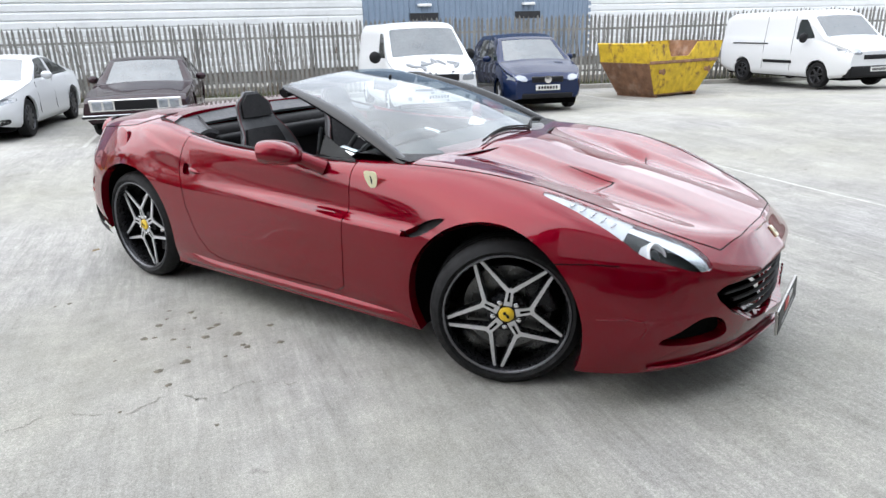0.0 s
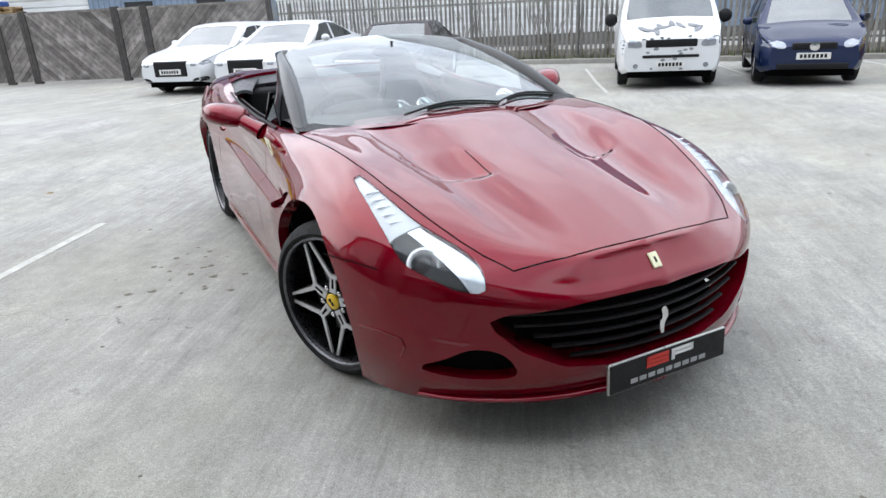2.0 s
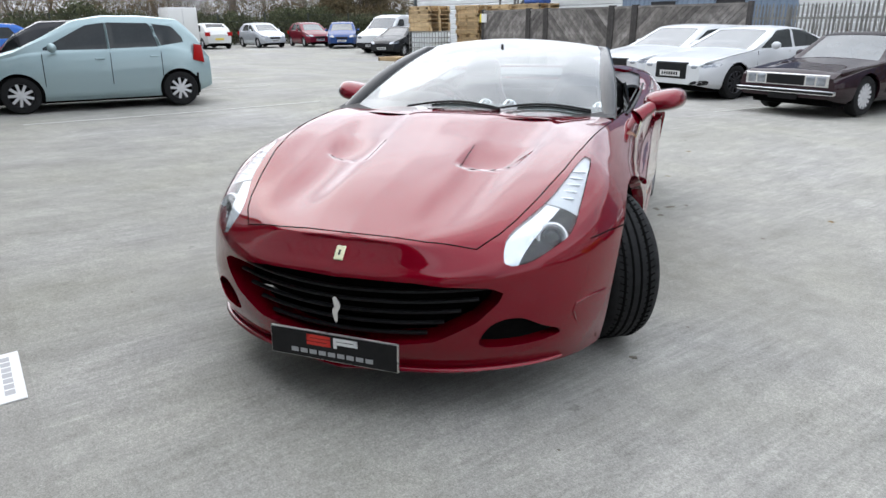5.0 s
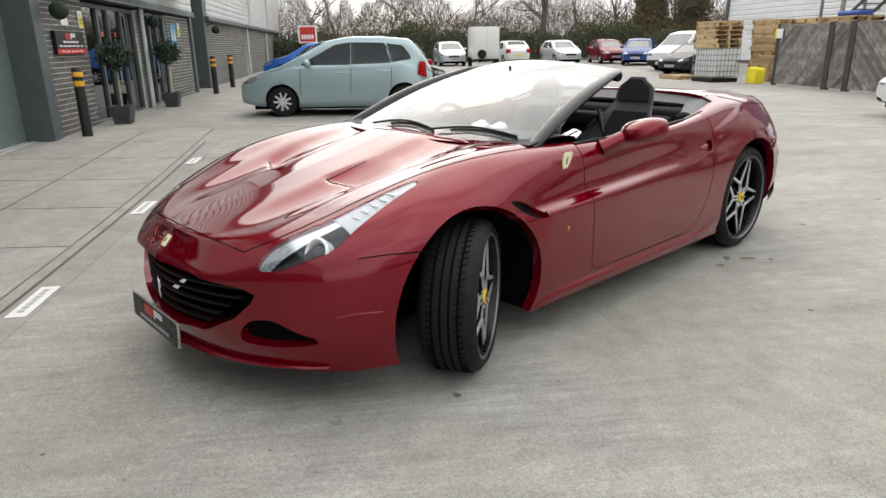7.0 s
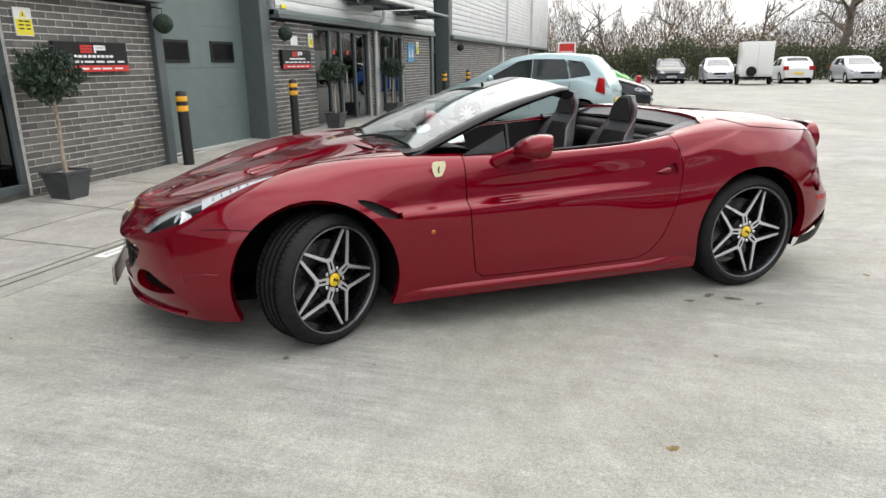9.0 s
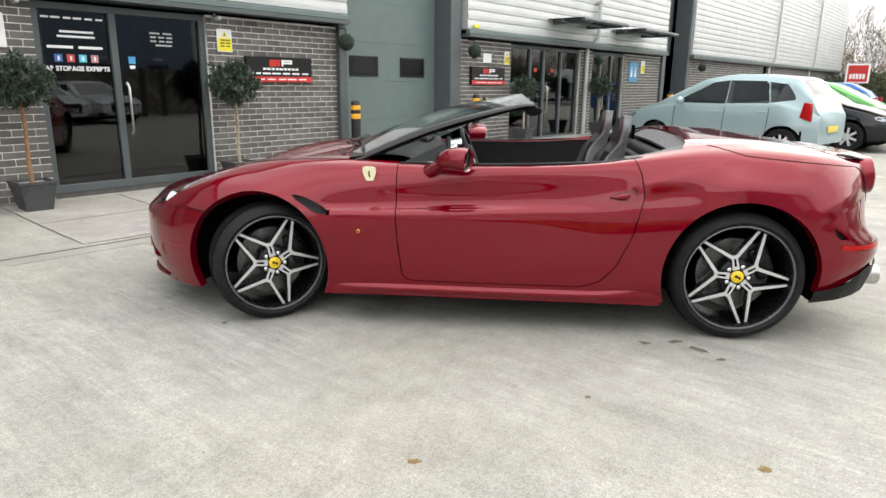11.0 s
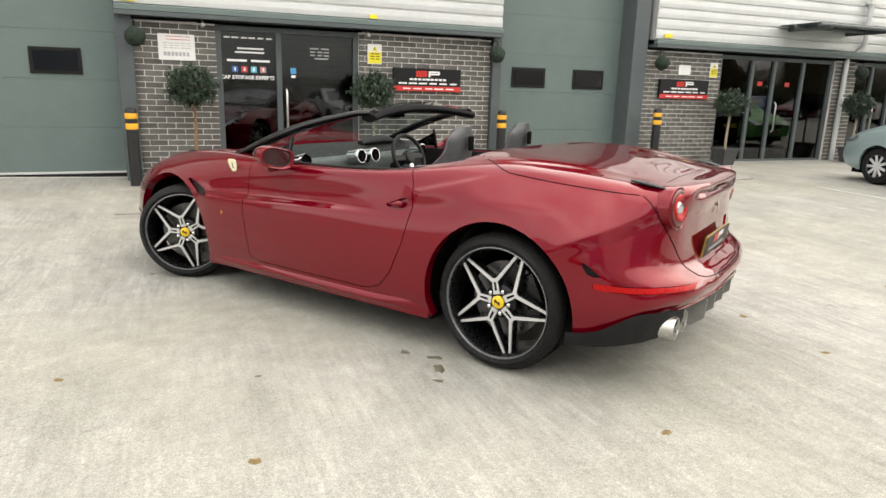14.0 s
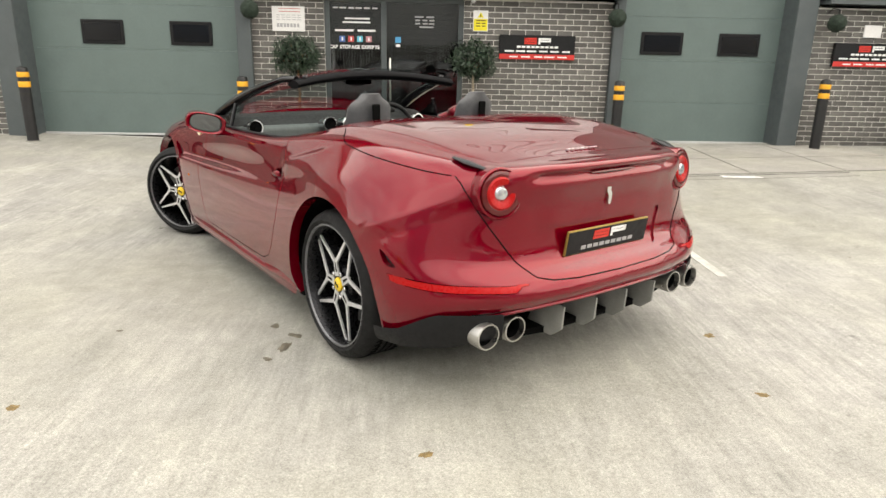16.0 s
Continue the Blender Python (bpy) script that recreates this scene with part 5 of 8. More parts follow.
for s in (1, -1):
    on = (lambda c, s=s: c.y * s > .45)
    # handle: a wedge in a drop-shaped hollow
    drop = smooth_poly([(-.618, .768), (-.68, .797), (-.745, .820), (-.772, .806), (-.774, .765), (-.755, .750), (-.68, .755)], 4)
    hollow = carve(pieces["door", s], drop, (0, 2), on, flange=.024)
    door = part("door", thicken(pieces["door", s], .03), M_RED, car, "long red door with a sculpted crease", smooth=True)
    part("handle_recess", shifted(hollow, .022), M_RED, door, "hollow behind the handle", smooth=True)
    hb = bmesh.new()
    bmesh.ops.create_uvsphere(hb, u_segments=16, v_segments=10, radius=1)
    for v in hb.verts:
        wide = .6 - .4 * v.co.x
        v.co = Vector((-.682 + v.co.x * .052, s * (.904 + v.co.y * .014), .778 + v.co.z * .026 * wide - .004 * v.co.x))
    part("door_handle", hb, M_RED, door, "red pull handle", smooth=True)
    part("side_vent", shifted(pieces["vent", s], .03), M_BLACK, car, "black mesh wing vent")
    part("front_intake", shifted(pieces["intake", s], .045), M_DARK, car, "black lower air intake", smooth=True)
    part("rear_outlet", shifted(pieces["outlet", s], .025), M_BLACK, car, "small dark outlet", smooth=True)
    part("rear_reflector", shifted(pieces["reflector", s], -.002), M_LENS_RED, car, "slim red rear reflector", smooth=True)
    # headlight: clear cover, dark floor, projector, light strip
    cover = pieces["lamp", s]
    floor_bm = bmesh.new()
    merge(floor_bm, cover.copy())
    strip_bm, wing_bm = bmesh.new(), bmesh.new()
    merge(strip_bm, cover.copy())
    merge(wing_bm, cover.copy())

    lampob = part("headlight", sunk(floor_bm, .040, s), M_BLACK, car, "long swept headlight under a clear cover", smooth=True)
    part("lens", cover, M_LENS, lampob, "clear headlight cover", smooth=True)
    bmesh.ops.bisect_plane(strip_bm, geom=strip_bm.verts[:] + strip_bm.edges[:] + strip_bm.faces[:], plane_co=(1.85, 0, 0), plane_no=(1, 0, 0), clear_outer=True)
    part("light_strip", sunk(strip_bm, .010, s), M_DAYLIGHT, lampob, "white daytime light strip", smooth=True)
    for co, no in (((1.85, 0, 0), (-1, 0, 0)), ((2.112, s * .625, 0), (.335, s, 0))):
        bmesh.ops.bisect_plane(wing_bm, geom=wing_bm.verts[:] + wing_bm.edges[:] + wing_bm.faces[:], plane_co=co, plane_no=no, clear_outer=True)
    part("reflector_wing", sunk(wing_bm, .013, s), M_LAMP_SILVER, lampob, "silver inner reflector", smooth=True)
    aim = Matrix.Translation((1.95, s * .70, .655)) @ Matrix.Rotation(radians(16 * s), 4, "Z") @ Matrix.Rotation(radians(-26), 4, "Y")
    part("projector_ring", b_lathe([(.052, -.03), (.058, .012), (.05, .02), (.043, .014), (.04, -.02)], 32, "X"), M_LAMP_WHITE, lampob, "bright projector ring", smooth=True, m=aim)
    eye = bmesh.new()
    bmesh.ops.create_uvsphere(eye, u_segments=24, v_segments=12, radius=.04)
    part("projector", eye, M_BLACK_GLOSS, lampob, "dark projector eye", smooth=True, m=aim @ Matrix.Translation((-.02, 0, 0)))
    for i in range(5):
        sep = b_box((-.005, -.026, -.004), (.005, .026, .004), .002)
        part("strip_divider", sep, M_LAMP_SILVER, lampob, "", m=Matrix.Translation((1.79 - .042 * i, s * (.722 + .004 * i), .765 + .017 * i)) @ Matrix.Rotation(radians(22), 4, "Y"))
    # shield badge and marker lamp on the wing
    shield = b_prism(smooth_poly([(-.032, .04), (0, .043), (.032, .04), (.036, .01), (.022, -.03), (0, -.047), (-.022, -.03), (-.036, .01)], 3), .003, "Y", start=-.002)
    badge = part("wing_badge", shield, M_CREAM, car, "cream shield badge", m=Matrix.Translation((.68, s * .8945, .868)) @ Matrix.Rotation(radians(-12 * s), 4, "X") @ Matrix.Rotation(radians(3), 4, "Z"))
    part("badge_figure", b_prism([(-.006, -.018), (.003, -.018), (.007, 0), (.003, .018), (-.004, .018), (-.001, 0)], .002, "Y", start=(.0004 if s > 0 else -.0030)), M_BLACK, badge)
    mk = b_lathe([(.011, -.004), (.011, .004), (.006, .007)], 16, "Y")
    part("side_marker", mk, M_AMBER, car, "tiny amber side repeater", smooth=True, m=Matrix.Translation((.735, s * .962, .56)))
    # wheel housing
    for (cx, cz), r in ((FRONT_C, .43), (REAR_C, .43)):
        arc = bmesh.new()
        rows = []
        for i in range(25):
            a = radians(-18 + 216 * i / 24)
            rows.append([arc.verts.new((cx + r * math.cos(a), s * y, cz + r * math.sin(a))) for y in (.50, .905 - .05 * ss(.1, -.2, math.sin(a)))])
        for a, b in zip(rows, rows[1:]):
            arc.faces.new((a[0], a[1], b[1], b[0]))
        hub = [arc.verts.new((cx, s * .5, cz))]
        for a, b in zip(rows, rows[1:]):
            arc.faces.new((hub[0], a[0], b[0]))
        part("wheel_housing", arc, M_DARK, car, "black wheel arch lining", smooth=True)

# grille: dark back and slats
back = bmesh.new()
merge(back, b_prism([(y, z) for y, z in mouth], .02, "X", start=2.06))
grille = part("grille", back, M_DARK, car, "wide black egg-shaped grille")
for i, z in enumerate((.345, .385, .425, .465, .505)):
    w = .30 + (z - .33) * 1.45
    pts = []
    for j in range(21):
        y = -w + 2 * w * j / 20
        pts.append((2.312 - .30 * (y / .75) ** 2 * .86 - .02, y, z + .02 * (abs(y) / .6) ** 2))
    part("slat", b_tube(pts, .0095, 8, flat=.8), M_BLACK, grille, "", smooth=True)
    part("slat_edge", b_tube([(x + .009, y, zz + .003) for x, y, zz in pts], .0022, 6), M_BLACK, grille, "", smooth=True)
emblem_shape = smooth_poly([(-.006, -.048), (.006, -.046), (.008, -.012), (.020, .008), (.016, .03), (.002, .05), (-.010, .04), (-.004, .012), (-.014, -.008)], 3)
emblem_bm = b_prism(emblem_shape, .008, "X", start=0)
part("grille_emblem", emblem_bm, M_CHROME, grille, "small chrome emblem", m=Matrix.Translation((2.318, 0, .43)))
nb = b_box((-.004, -.018, -.028), (.004, .018, .028), .003, 2)
nose_badge = part("nose_badge", nb, M_CREAM, car, "small cream rectangular badge", m=Matrix.Translation((2.268, 0, .626)) @ Matrix.Rotation(radians(-42), 4, "Y"))
part("badge_figure", b_box((.0038, -.004, -.010), (.0050, .004, .010)), M_BLACK, nose_badge)
under = bmesh.new()
for poly in ([(2.13, -.48), (1.93, -.71), (1.76, -.81), (1.76, .81), (1.93, .71), (2.13, .48), (2.24, .2), (2.24, -.2)], [(.92, -.88), (-.92, -.88), (-.92, .88), (.92, .88)], [(-1.74, -.84), (-2.0, -.72), (-2.1, -.3), (-2.1, .3), (-2.0, .72), (-1.74, .84)]):
    merge(under, b_prism(poly, .03, "Z", start=.165 if poly[0][0] > -1 else .25))
merge(under, b_box((-1.8, -.5, .15), (1.8, .5, .30)))
part("underbody", under, M_DARK, car, "black underbody tray")
lip_pts = []
for i in range(31):
    y = -.76 + 1.52 * i / 30
    hit_ = SKIN.ray_cast(Vector((3, y, .215)), Vector((-1, 0, 0)))[0]
    if hit_:
        lip_pts.append(hit_ + Vector((.004, 0, -.012)))
part("front_lip", b_tube(lip_pts, [.010 + .014 * math.sin(math.pi * k / (len(lip_pts) - 1)) ** .4 for k in range(len(lip_pts))], 10, flat=.55), M_RED, car, "red blade along the lower front edge", smooth=True)

# number boards
def dealer_board(parent, m, w=.52, h=.111, name="number_plate", frame_mat=None):
    plate = part(name, b_box((-.006, -w / 2, -h / 2), (.006, w / 2, h / 2), .004, 2), frame_mat or M_STEEL, parent, "black show plate with red and white mark", m=m)
    part("plate_face", b_box((.0055, -w / 2 + .005, -h / 2 + .005), (.0085, w / 2 - .005, h / 2 - .005)), M_PLATE_BLACK, plate)
    mark(plate, .0095, h * .2, w * .2, h * .36, "X")
    for i in range(9):
        part("print_bar", b_box((.0082, -.17 + i * .038, -h * .31), (.0098, -.17 + i * .038 + .029, -h * .16)), M_BAR_GREY, plate)
    return plate


dealer_board(car, pose(2.36, 0, .292, 0, -3, 0))

# ---- windscreen, frame and wipers ----
def screen_point(u, v):
    """u across from -1 to 1, v from the foot to the header."""
    foot = Vector((.985 - .225 * abs(u) ** 2.1, u * .735, .950 - .016 * u * u))
    top = Vector((-.145 - .07 * u * u, u * .572, 1.300 - .052 * u * u))
    p = foot.lerp(top, v)
    p.z += .045 * math.sin(math.pi * v) * (1 - .3 * u * u)
    p.x += .015 * math.sin(math.pi * v)
    return p


def b_sheet(f, nu, nv):
    bm = bmesh.new()
    g = [[bm.verts.new(f(-1 + 2 * i / nu, j / nv)) for j in range(nv + 1)] for i in range(nu + 1)]
    for i in range(nu):
        for j in range(nv):
            bm.faces.new((g[i][j], g[i + 1][j], g[i + 1][j + 1], g[i][j + 1])).smooth = True
    return bm


screen = part("windscreen", b_sheet(screen_point, 40, 24), M_GLASS, car, "raked clear windscreen", smooth=True)
screen.visible_shadow = False
for s in (1, -1):
    pts = [screen_point(s * 1.0, j / 14) + Vector((0, s * .018, 0)) for j in range(15)]
    pts = [Vector((.80, s * .762, .922))] + pts[:-1] + [Vector((-.205, s * .553, 1.235))]
    pil = b_tube(pts, [.03 + .016 * math.sin(math.pi * min(1, j / 13)) for j in range(len(pts))], 14, flat=.62)
    part("screen_pillar", pil, M_BLACK_GLOSS, car, "gloss black windscreen pillar", smooth=True)
    ql = bmesh.new()
    a, b, c = Vector((.50, s * .80, .93)), Vector((.26, s * .765, 1.04)), Vector((.26, s * .81, .935))
    for off in (0, -.006 * s):
        ql.faces.new([ql.verts.new(p + Vector((0, off, 0))) for p in (a, b, c)])
    part("quarter_glass", ql, M_GLASS_DARK, car, "small dark quarter window")
    part("quarter_post", b_tube([b + Vector((-.006, 0, .03)), c + Vector((-.006, 0, -.02))], .012, 8), M_BLACK_GLOSS, car, "black post", smooth=True)
head_pts = []
for i in range(33):
    u = -1 + i / 16
    p = screen_point(u, .965)
    head_pts.append(p + Vector((-.035, 0, -.036)))
header = part("header_rail", b_tube(head_pts, [.050 + .010 * (1 - abs(-1 + i / 16)) for i in range(33)], 16, flat=.5), M_TRIM, car, "black windscreen header", smooth=True)
for s in (1, -1):
    part("roof_latch", b_lathe([(.010, -.02), (.013, 0), (.008, .02)], 16, "Y"), M_RIM_DARK, header, "dark roof latch", smooth=True, m=Matrix.Translation((-.205, s * .50, 1.245)))
mir = bmesh.new()
bmesh.ops.create_uvsphere(mir, u_segments=20, v_segments=12, radius=1)
for v in mir.verts:
    v.co = Vector((v.co.x * .02, v.co.y * .11, v.co.z * .036))
rear_view = part("rear_view_mirror", mir, M_BLACK, car, "interior mirror on the screen", smooth=True, m=pose(.06, 0, 1.215, 0, 8, 0))
part("mirror_glass", b_box((-.0225, -.095, -.028), (-.019, .095, .028), .006, 2), M_MIRROR, rear_view)
part("mirror_stem", b_tube([(.01, 0, .02), (.03, 0, .06)], .008, 8), M_BLACK, rear_view)
# black band along the foot of the screen and the wipers
cowl = b_sheet(lambda u, v: Vector((1.03 - .235 * abs(u) ** 2.1 - v * .10, u * .79, .950 - .016 * u * u - .012 * v)), 32, 3)
part("cowl_panel", cowl, M_BLACK, car, "black scuttle panel under the screen", smooth=True)
for y0, y1, w in ((-.30, .22, 1), (.18, .66, 0)):
    pts = []
    for i in range(13):
        y = y0 + (y1 - y0) * i / 12
        p = screen_point(y / .73, .035 + .05 * math.sin(math.pi * i / 12) + .01 * (i / 12))
        pts.append(p + Vector((.012, 0, .016)))
    arm = part("wiper", b_tube(pts, [.0055] * 13, 8), M_BLACK, car, "black wiper lying on the screen", smooth=True)
    part("wiper_blade", b_tube([p + Vector((-.008, 0, -.012)) for p in pts[3:]], .005, 6), M_RUBBER, arm)

# ---- door mirrors ----
for s in (1, -1):
    mb = bmesh.new()
    rings = []
    for x, k, dz in ((-.040, .80, .006), (-.046, .86, .006), (-.050, .93, .006), (-.046, .98, .006), (-.02, 1.0, .004), (.02, .97, .0), (.06, .86, -.008), (.09, .68, -.018), (.112, .44, -.026), (.122, .18, -.030)):
        row = []
        for a in range(32):
            c, d = math.cos(2 * math.pi * a / 32), math.sin(2 * math.pi * a / 32)
            row.append(mb.verts.new((x, k * .118 * math.copysign(abs(c) ** .72, c), dz + k * .064 * math.copysign(abs(d) ** .72, d))))
        rings.append(row)
    for p, q in zip(rings, rings[1:]):
        for a in range(32):
            mb.faces.new((p[a], p[(a + 1) % 32], q[(a + 1) % 32], q[a]))
    mb.faces.new(rings[-1])
    bmesh.ops.recalc_face_normals(mb, faces=mb.faces)
    pod = part("door_mirror", mb, M_RED, car, "red door mirror on a stalk", smooth=True, m=Matrix.Translation((.175, s * .992, .967)) @ Matrix.Rotation(radians(-8 * s), 4, "Z") @ Matrix.Rotation(radians(12 * s), 4, "X") @ Matrix.Rotation(radians(-10), 4, "Y"))

    def oval(k, x):
        return [(x, k * .118 * math.copysign(abs(math.cos(a)) ** .72, math.cos(a)), .006 + k * .064 * math.copysign(abs(math.sin(a)) ** .72, math.sin(a))) for a in (2 * math.pi * n / 32 for n in range(32))]
    bz, gl = bmesh.new(), bmesh.new()
    outer, inner = [bz.verts.new(p) for p in oval(.82, -.040)], [bz.verts.new(p) for p in oval(.74, -.030)]
    for a in range(32):
        bz.faces.new((outer[a], outer[(a + 1) % 32], inner[(a + 1) % 32], inner[a]))
    gl.faces.new([gl.verts.new(p) for p in oval(.745, -.031)])
    for b in (bz, gl):
        b.normal_update()
        if sum(f.normal.x for f in b.faces) > 0:
            bmesh.ops.reverse_faces(b, faces=b.faces)
    part("mirror_bezel", bz, M_BLACK, pod, "black mirror surround", smooth=True)
    part("mirror_glass", gl, M_MIRROR, pod, "mirror glass")
    stem = b_tube([(.335, s * .852, .888), (.31, s * .882, .908), (.27, s * .92, .935), (.225, s * .955, .955), (.19, s * .975, .965)], [.060, .050, .044, .048, .052], 12, flat=.75)
    part("mirror_stalk", stem, M_RED, car, "red mirror stalk", smooth=True)

# ---- wheels ----
def wheel_mesh_set(rt, width, face):
    """Mesh data of one wheel lying in the x-z plane, its outer face towards +y."""
    w = width / 2
    RIM = rt * .818
    tyre = b_lathe([(RIM, w - .012), (RIM + .006, w - .002), (RIM + .018, w + .004), (rt - .03, w - .006), (rt - .012, w - .02), (rt - .002, w - .045), (rt, 0), (rt - .002, -w + .045), (rt - .012, -w + .02), (rt - .03, -w + .006), (.30, -w), (RIM - .004, -w + .01)], 72, "Y")
    # tread grooves
    for f in tyre.faces:
        f.smooth = True
    groove = bmesh.new()
    for d in (-.055, -.018, .018, .055):
        merge(groove, b_lathe([(rt - .006, d - .006), (rt + .0012, d - .005), (rt + .0012, d + .005), (rt - .006, d + .006)], 72, "Y"))
    for i in range(72):
        a = 2 * math.pi * i / 72
        for side in (-1, 1):
            bb = b_box((-.002, .066 * side - .02, -.004), (.002, .066 * side + .02, .0012))
            merge(groove, bb, Matrix.Rotation(-a, 4, "Y") @ Matrix.Translation((0, 0, rt - .001)) @ Matrix.Rotation(radians(25 * side), 4, "Z"))
    rim = b_lathe([(RIM, w - .012), (RIM + .005, w - .006), (RIM, w - .002), (RIM - .010, w - .012), (RIM - .018, w - .03), (RIM - .024, w - .09), (RIM - .03, -w + .05), (RIM - .004, -w + .012)], 72, "Y")
    spokes = bmesh.new()
    faces = bmesh.new()
    grooves = bmesh.new()

    def bar(target, p0, p1, h0, h1, lo0, hi0, lo1, hi1):
        d = Vector((p1[0] - p0[0], p1[1] - p0[1]))
        n = Vector((-d.y, d.x)).normalized()
        vs = []
        for (px, pz), hw, lo, hi in ((p0, h0, lo0, hi0), (p1, h1, lo1, hi1)):
            for k, yy in ((-1, lo), (1, lo), (1, hi), (-1, hi)):
                vs.append(target.verts.new((px + k * hw * n.x, yy, pz + k * hw * n.y)))
        for f in ((0, 1, 2, 3), (7, 6, 5, 4), (0, 4, 5, 1), (1, 5, 6, 2), (2, 6, 7, 3), (3, 7, 4, 0)):
            target.faces.new([vs[k] for k in f])

    def polar(r, a):
        return (r * math.cos(a), r * math.sin(a))
    tip_r = RIM - .012
    for i in range(5):
        a = 2 * math.pi * i / 5 + radians(18)
        fork = a + math.pi / 5
        bar(spokes, polar(.040, fork), polar(.120, fork), .022, .019, face - .055, face - .006, face - .055, face - .006)
        bar(faces, polar(.040, fork), polar(.122, fork), .0185, .0150, face - .010, face + .0005, face - .012, face + .0005)
        bar(grooves, polar(.060, fork), polar(.104, fork), .0062, .0045, face - .002, face + .0016, face - .002, face + .0016)
        for sgn, aim in ((-1, a), (1, a + 2 * math.pi / 5)):
            p0 = polar(.108, fork + sgn * radians(3.6))
            p1 = polar(tip_r, aim - sgn * radians(3.2))
            bar(spokes, p0, p1, .0135, .0095, face - .055, face - .006, face - .05, face - .017)
            bar(faces, p0, p1, .0092, .0062, face - .014, face + .0012, face - .024, face - .0085)
    bmesh.ops.recalc_face_normals(grooves, faces=grooves.faces)
    bmesh.ops.recalc_face_normals(spokes, faces=spokes.faces)
    bmesh.ops.recalc_face_normals(faces, faces=faces.faces)
    hub = b_lathe([(.092, face - .055), (.088, face - .026), (.07, face - .018), (.050, face - .012), (.046, face - .002), (.036, face - .004), (0, face - .012)], 40, "Y")
    cap = b_lathe([(.034, face - .012), (.034, face + .002), (.028, face + .007), (0, face + .009)], 32, "Y")
    figure = b_prism([(-.006, -.018), (.004, -.016), (.002, 0), (.012, .008), (.004, .018), (-.006, .014), (-.002, .004), (-.01, -.004)], .002, "Y", start=face + .0082)
    nut = b_lathe([(.011, face - .012), (.011, face + .001), (.007, face + .004), (0, face + .004)], 12, "Y")
    disc = b_lathe([(.195, -.012), (.195, .012), (.08, .012), (.08, -.012)], 48, "Y")
    caliper = b_box((-.05, -.045, -.09), (.05, .05, .09), .015, 2)
    lip = b_lathe([(RIM, w - .010), (RIM - .0005, w - .003), (RIM - .006, w - .0015), (RIM - .0105, w - .010)], 72, "Y")
    return dict(grooves=mesh_of("grooves", grooves, M_DARK), lip=mesh_of("lip", lip, M_LIP, True), tyre=mesh_of("tyre", tyre, M_RUBBER, True), tread=mesh_of("tread", groove, M_DARK), rim=mesh_of("rim", rim, M_RIM_DARK, True), spokes=mesh_of("spokes", spokes, M_RIM_DARK), faces=mesh_of("spoke_faces", faces, M_RIM_SILVER), hub=mesh_of("hub", hub, M_RIM_DARK, True), cap=mesh_of("cap", cap, M_YELLOW, True), figure=mesh_of("figure", figure, M_BLACK), nut=mesh_of("nut", nut, M_CHROME, True), disc=mesh_of("disc", disc, M_DISC, True), caliper=mesh_of("caliper", caliper, M_RIM_DARK, True))


def add_wheel(ms, m, face, turn):
    w = part("wheel", ms["rim"], None, car, "five-star alloy wheel with a yellow cap", m=m @ Matrix.Rotation(radians(turn), 4, "Y"))
    part("tyre", ms["tyre"], None, w, "low black tyre")
    part("tyre_tread", ms["tread"], None, w)
    part("rim_lip", ms["lip"], None, w, "grey rim lip")
    part("spoke_star", ms["spokes"], None, w, "dark spokes")
    part("spoke_face", ms["faces"], None, w, "machined silver spoke faces")
    part("spoke_groove", ms["grooves"], None, w, "dark slot in each stalk")
    part("hub", ms["hub"], None, w)
    part("hub_cap", ms["cap"], None, w, "yellow centre cap")
    part("cap_figure", ms["figure"], None, w)
    for i in range(5):
        a = 2 * math.pi * i / 5 + radians(18)
        part("wheel_nut", ms["nut"], None, w, "", m=Matrix.Translation((.060 * math.cos(a), 0, .060 * math.sin(a))))
    part("brake_disc", ms["disc"], None, w, "iron brake disc")
    part("brake_caliper", ms["caliper"], None, w, "", m=Matrix.Rotation(radians(-turn + 25), 4, "Y") @ Matrix.Translation((-.16, 0, 0)))


STEER = 27
front_set = wheel_mesh_set(.341, .245, .10)
rear_set = wheel_mesh_set(.354, .285, .105)
add_wheel(front_set, Matrix.Translation((1.300, .816, .341)) @ Matrix.Rotation(radians(STEER + 6), 4, "Z"), .10, 49)
add_wheel(front_set, Matrix.Translation((1.341, -.779, .341)) @ Matrix.Rotation(radians(180 + STEER), 4, "Z"), .10, 28)
add_wheel(rear_set, Matrix.Translation((-1.335, .785, .354)), .105, 49)
add_wheel(rear_set, Matrix.Translation((-1.335, -.785, .354)) @ Matrix.Rotation(radians(180), 4, "Z"), .105, 44)

# ---- sills ----
for s in (1, -1):
    blade = b_sheet(lambda u, v, s=s: Vector((-.01 + u * .92, s * (.926 + (1 - u ** 8) * .017 * math.sin(math.pi * min(1, v * 1.15))), .256 + .04 * ss(.55, 1, -u) * (1 - v) - .072 * v)), 30, 8)
    blade.normal_update()
    if sum(f.normal.y * s for f in blade.faces) < 0:
        bmesh.ops.reverse_faces(blade, faces=blade.faces)
    part("sill", blade, M_RED, car, "red side sill with a flared edge", smooth=True)

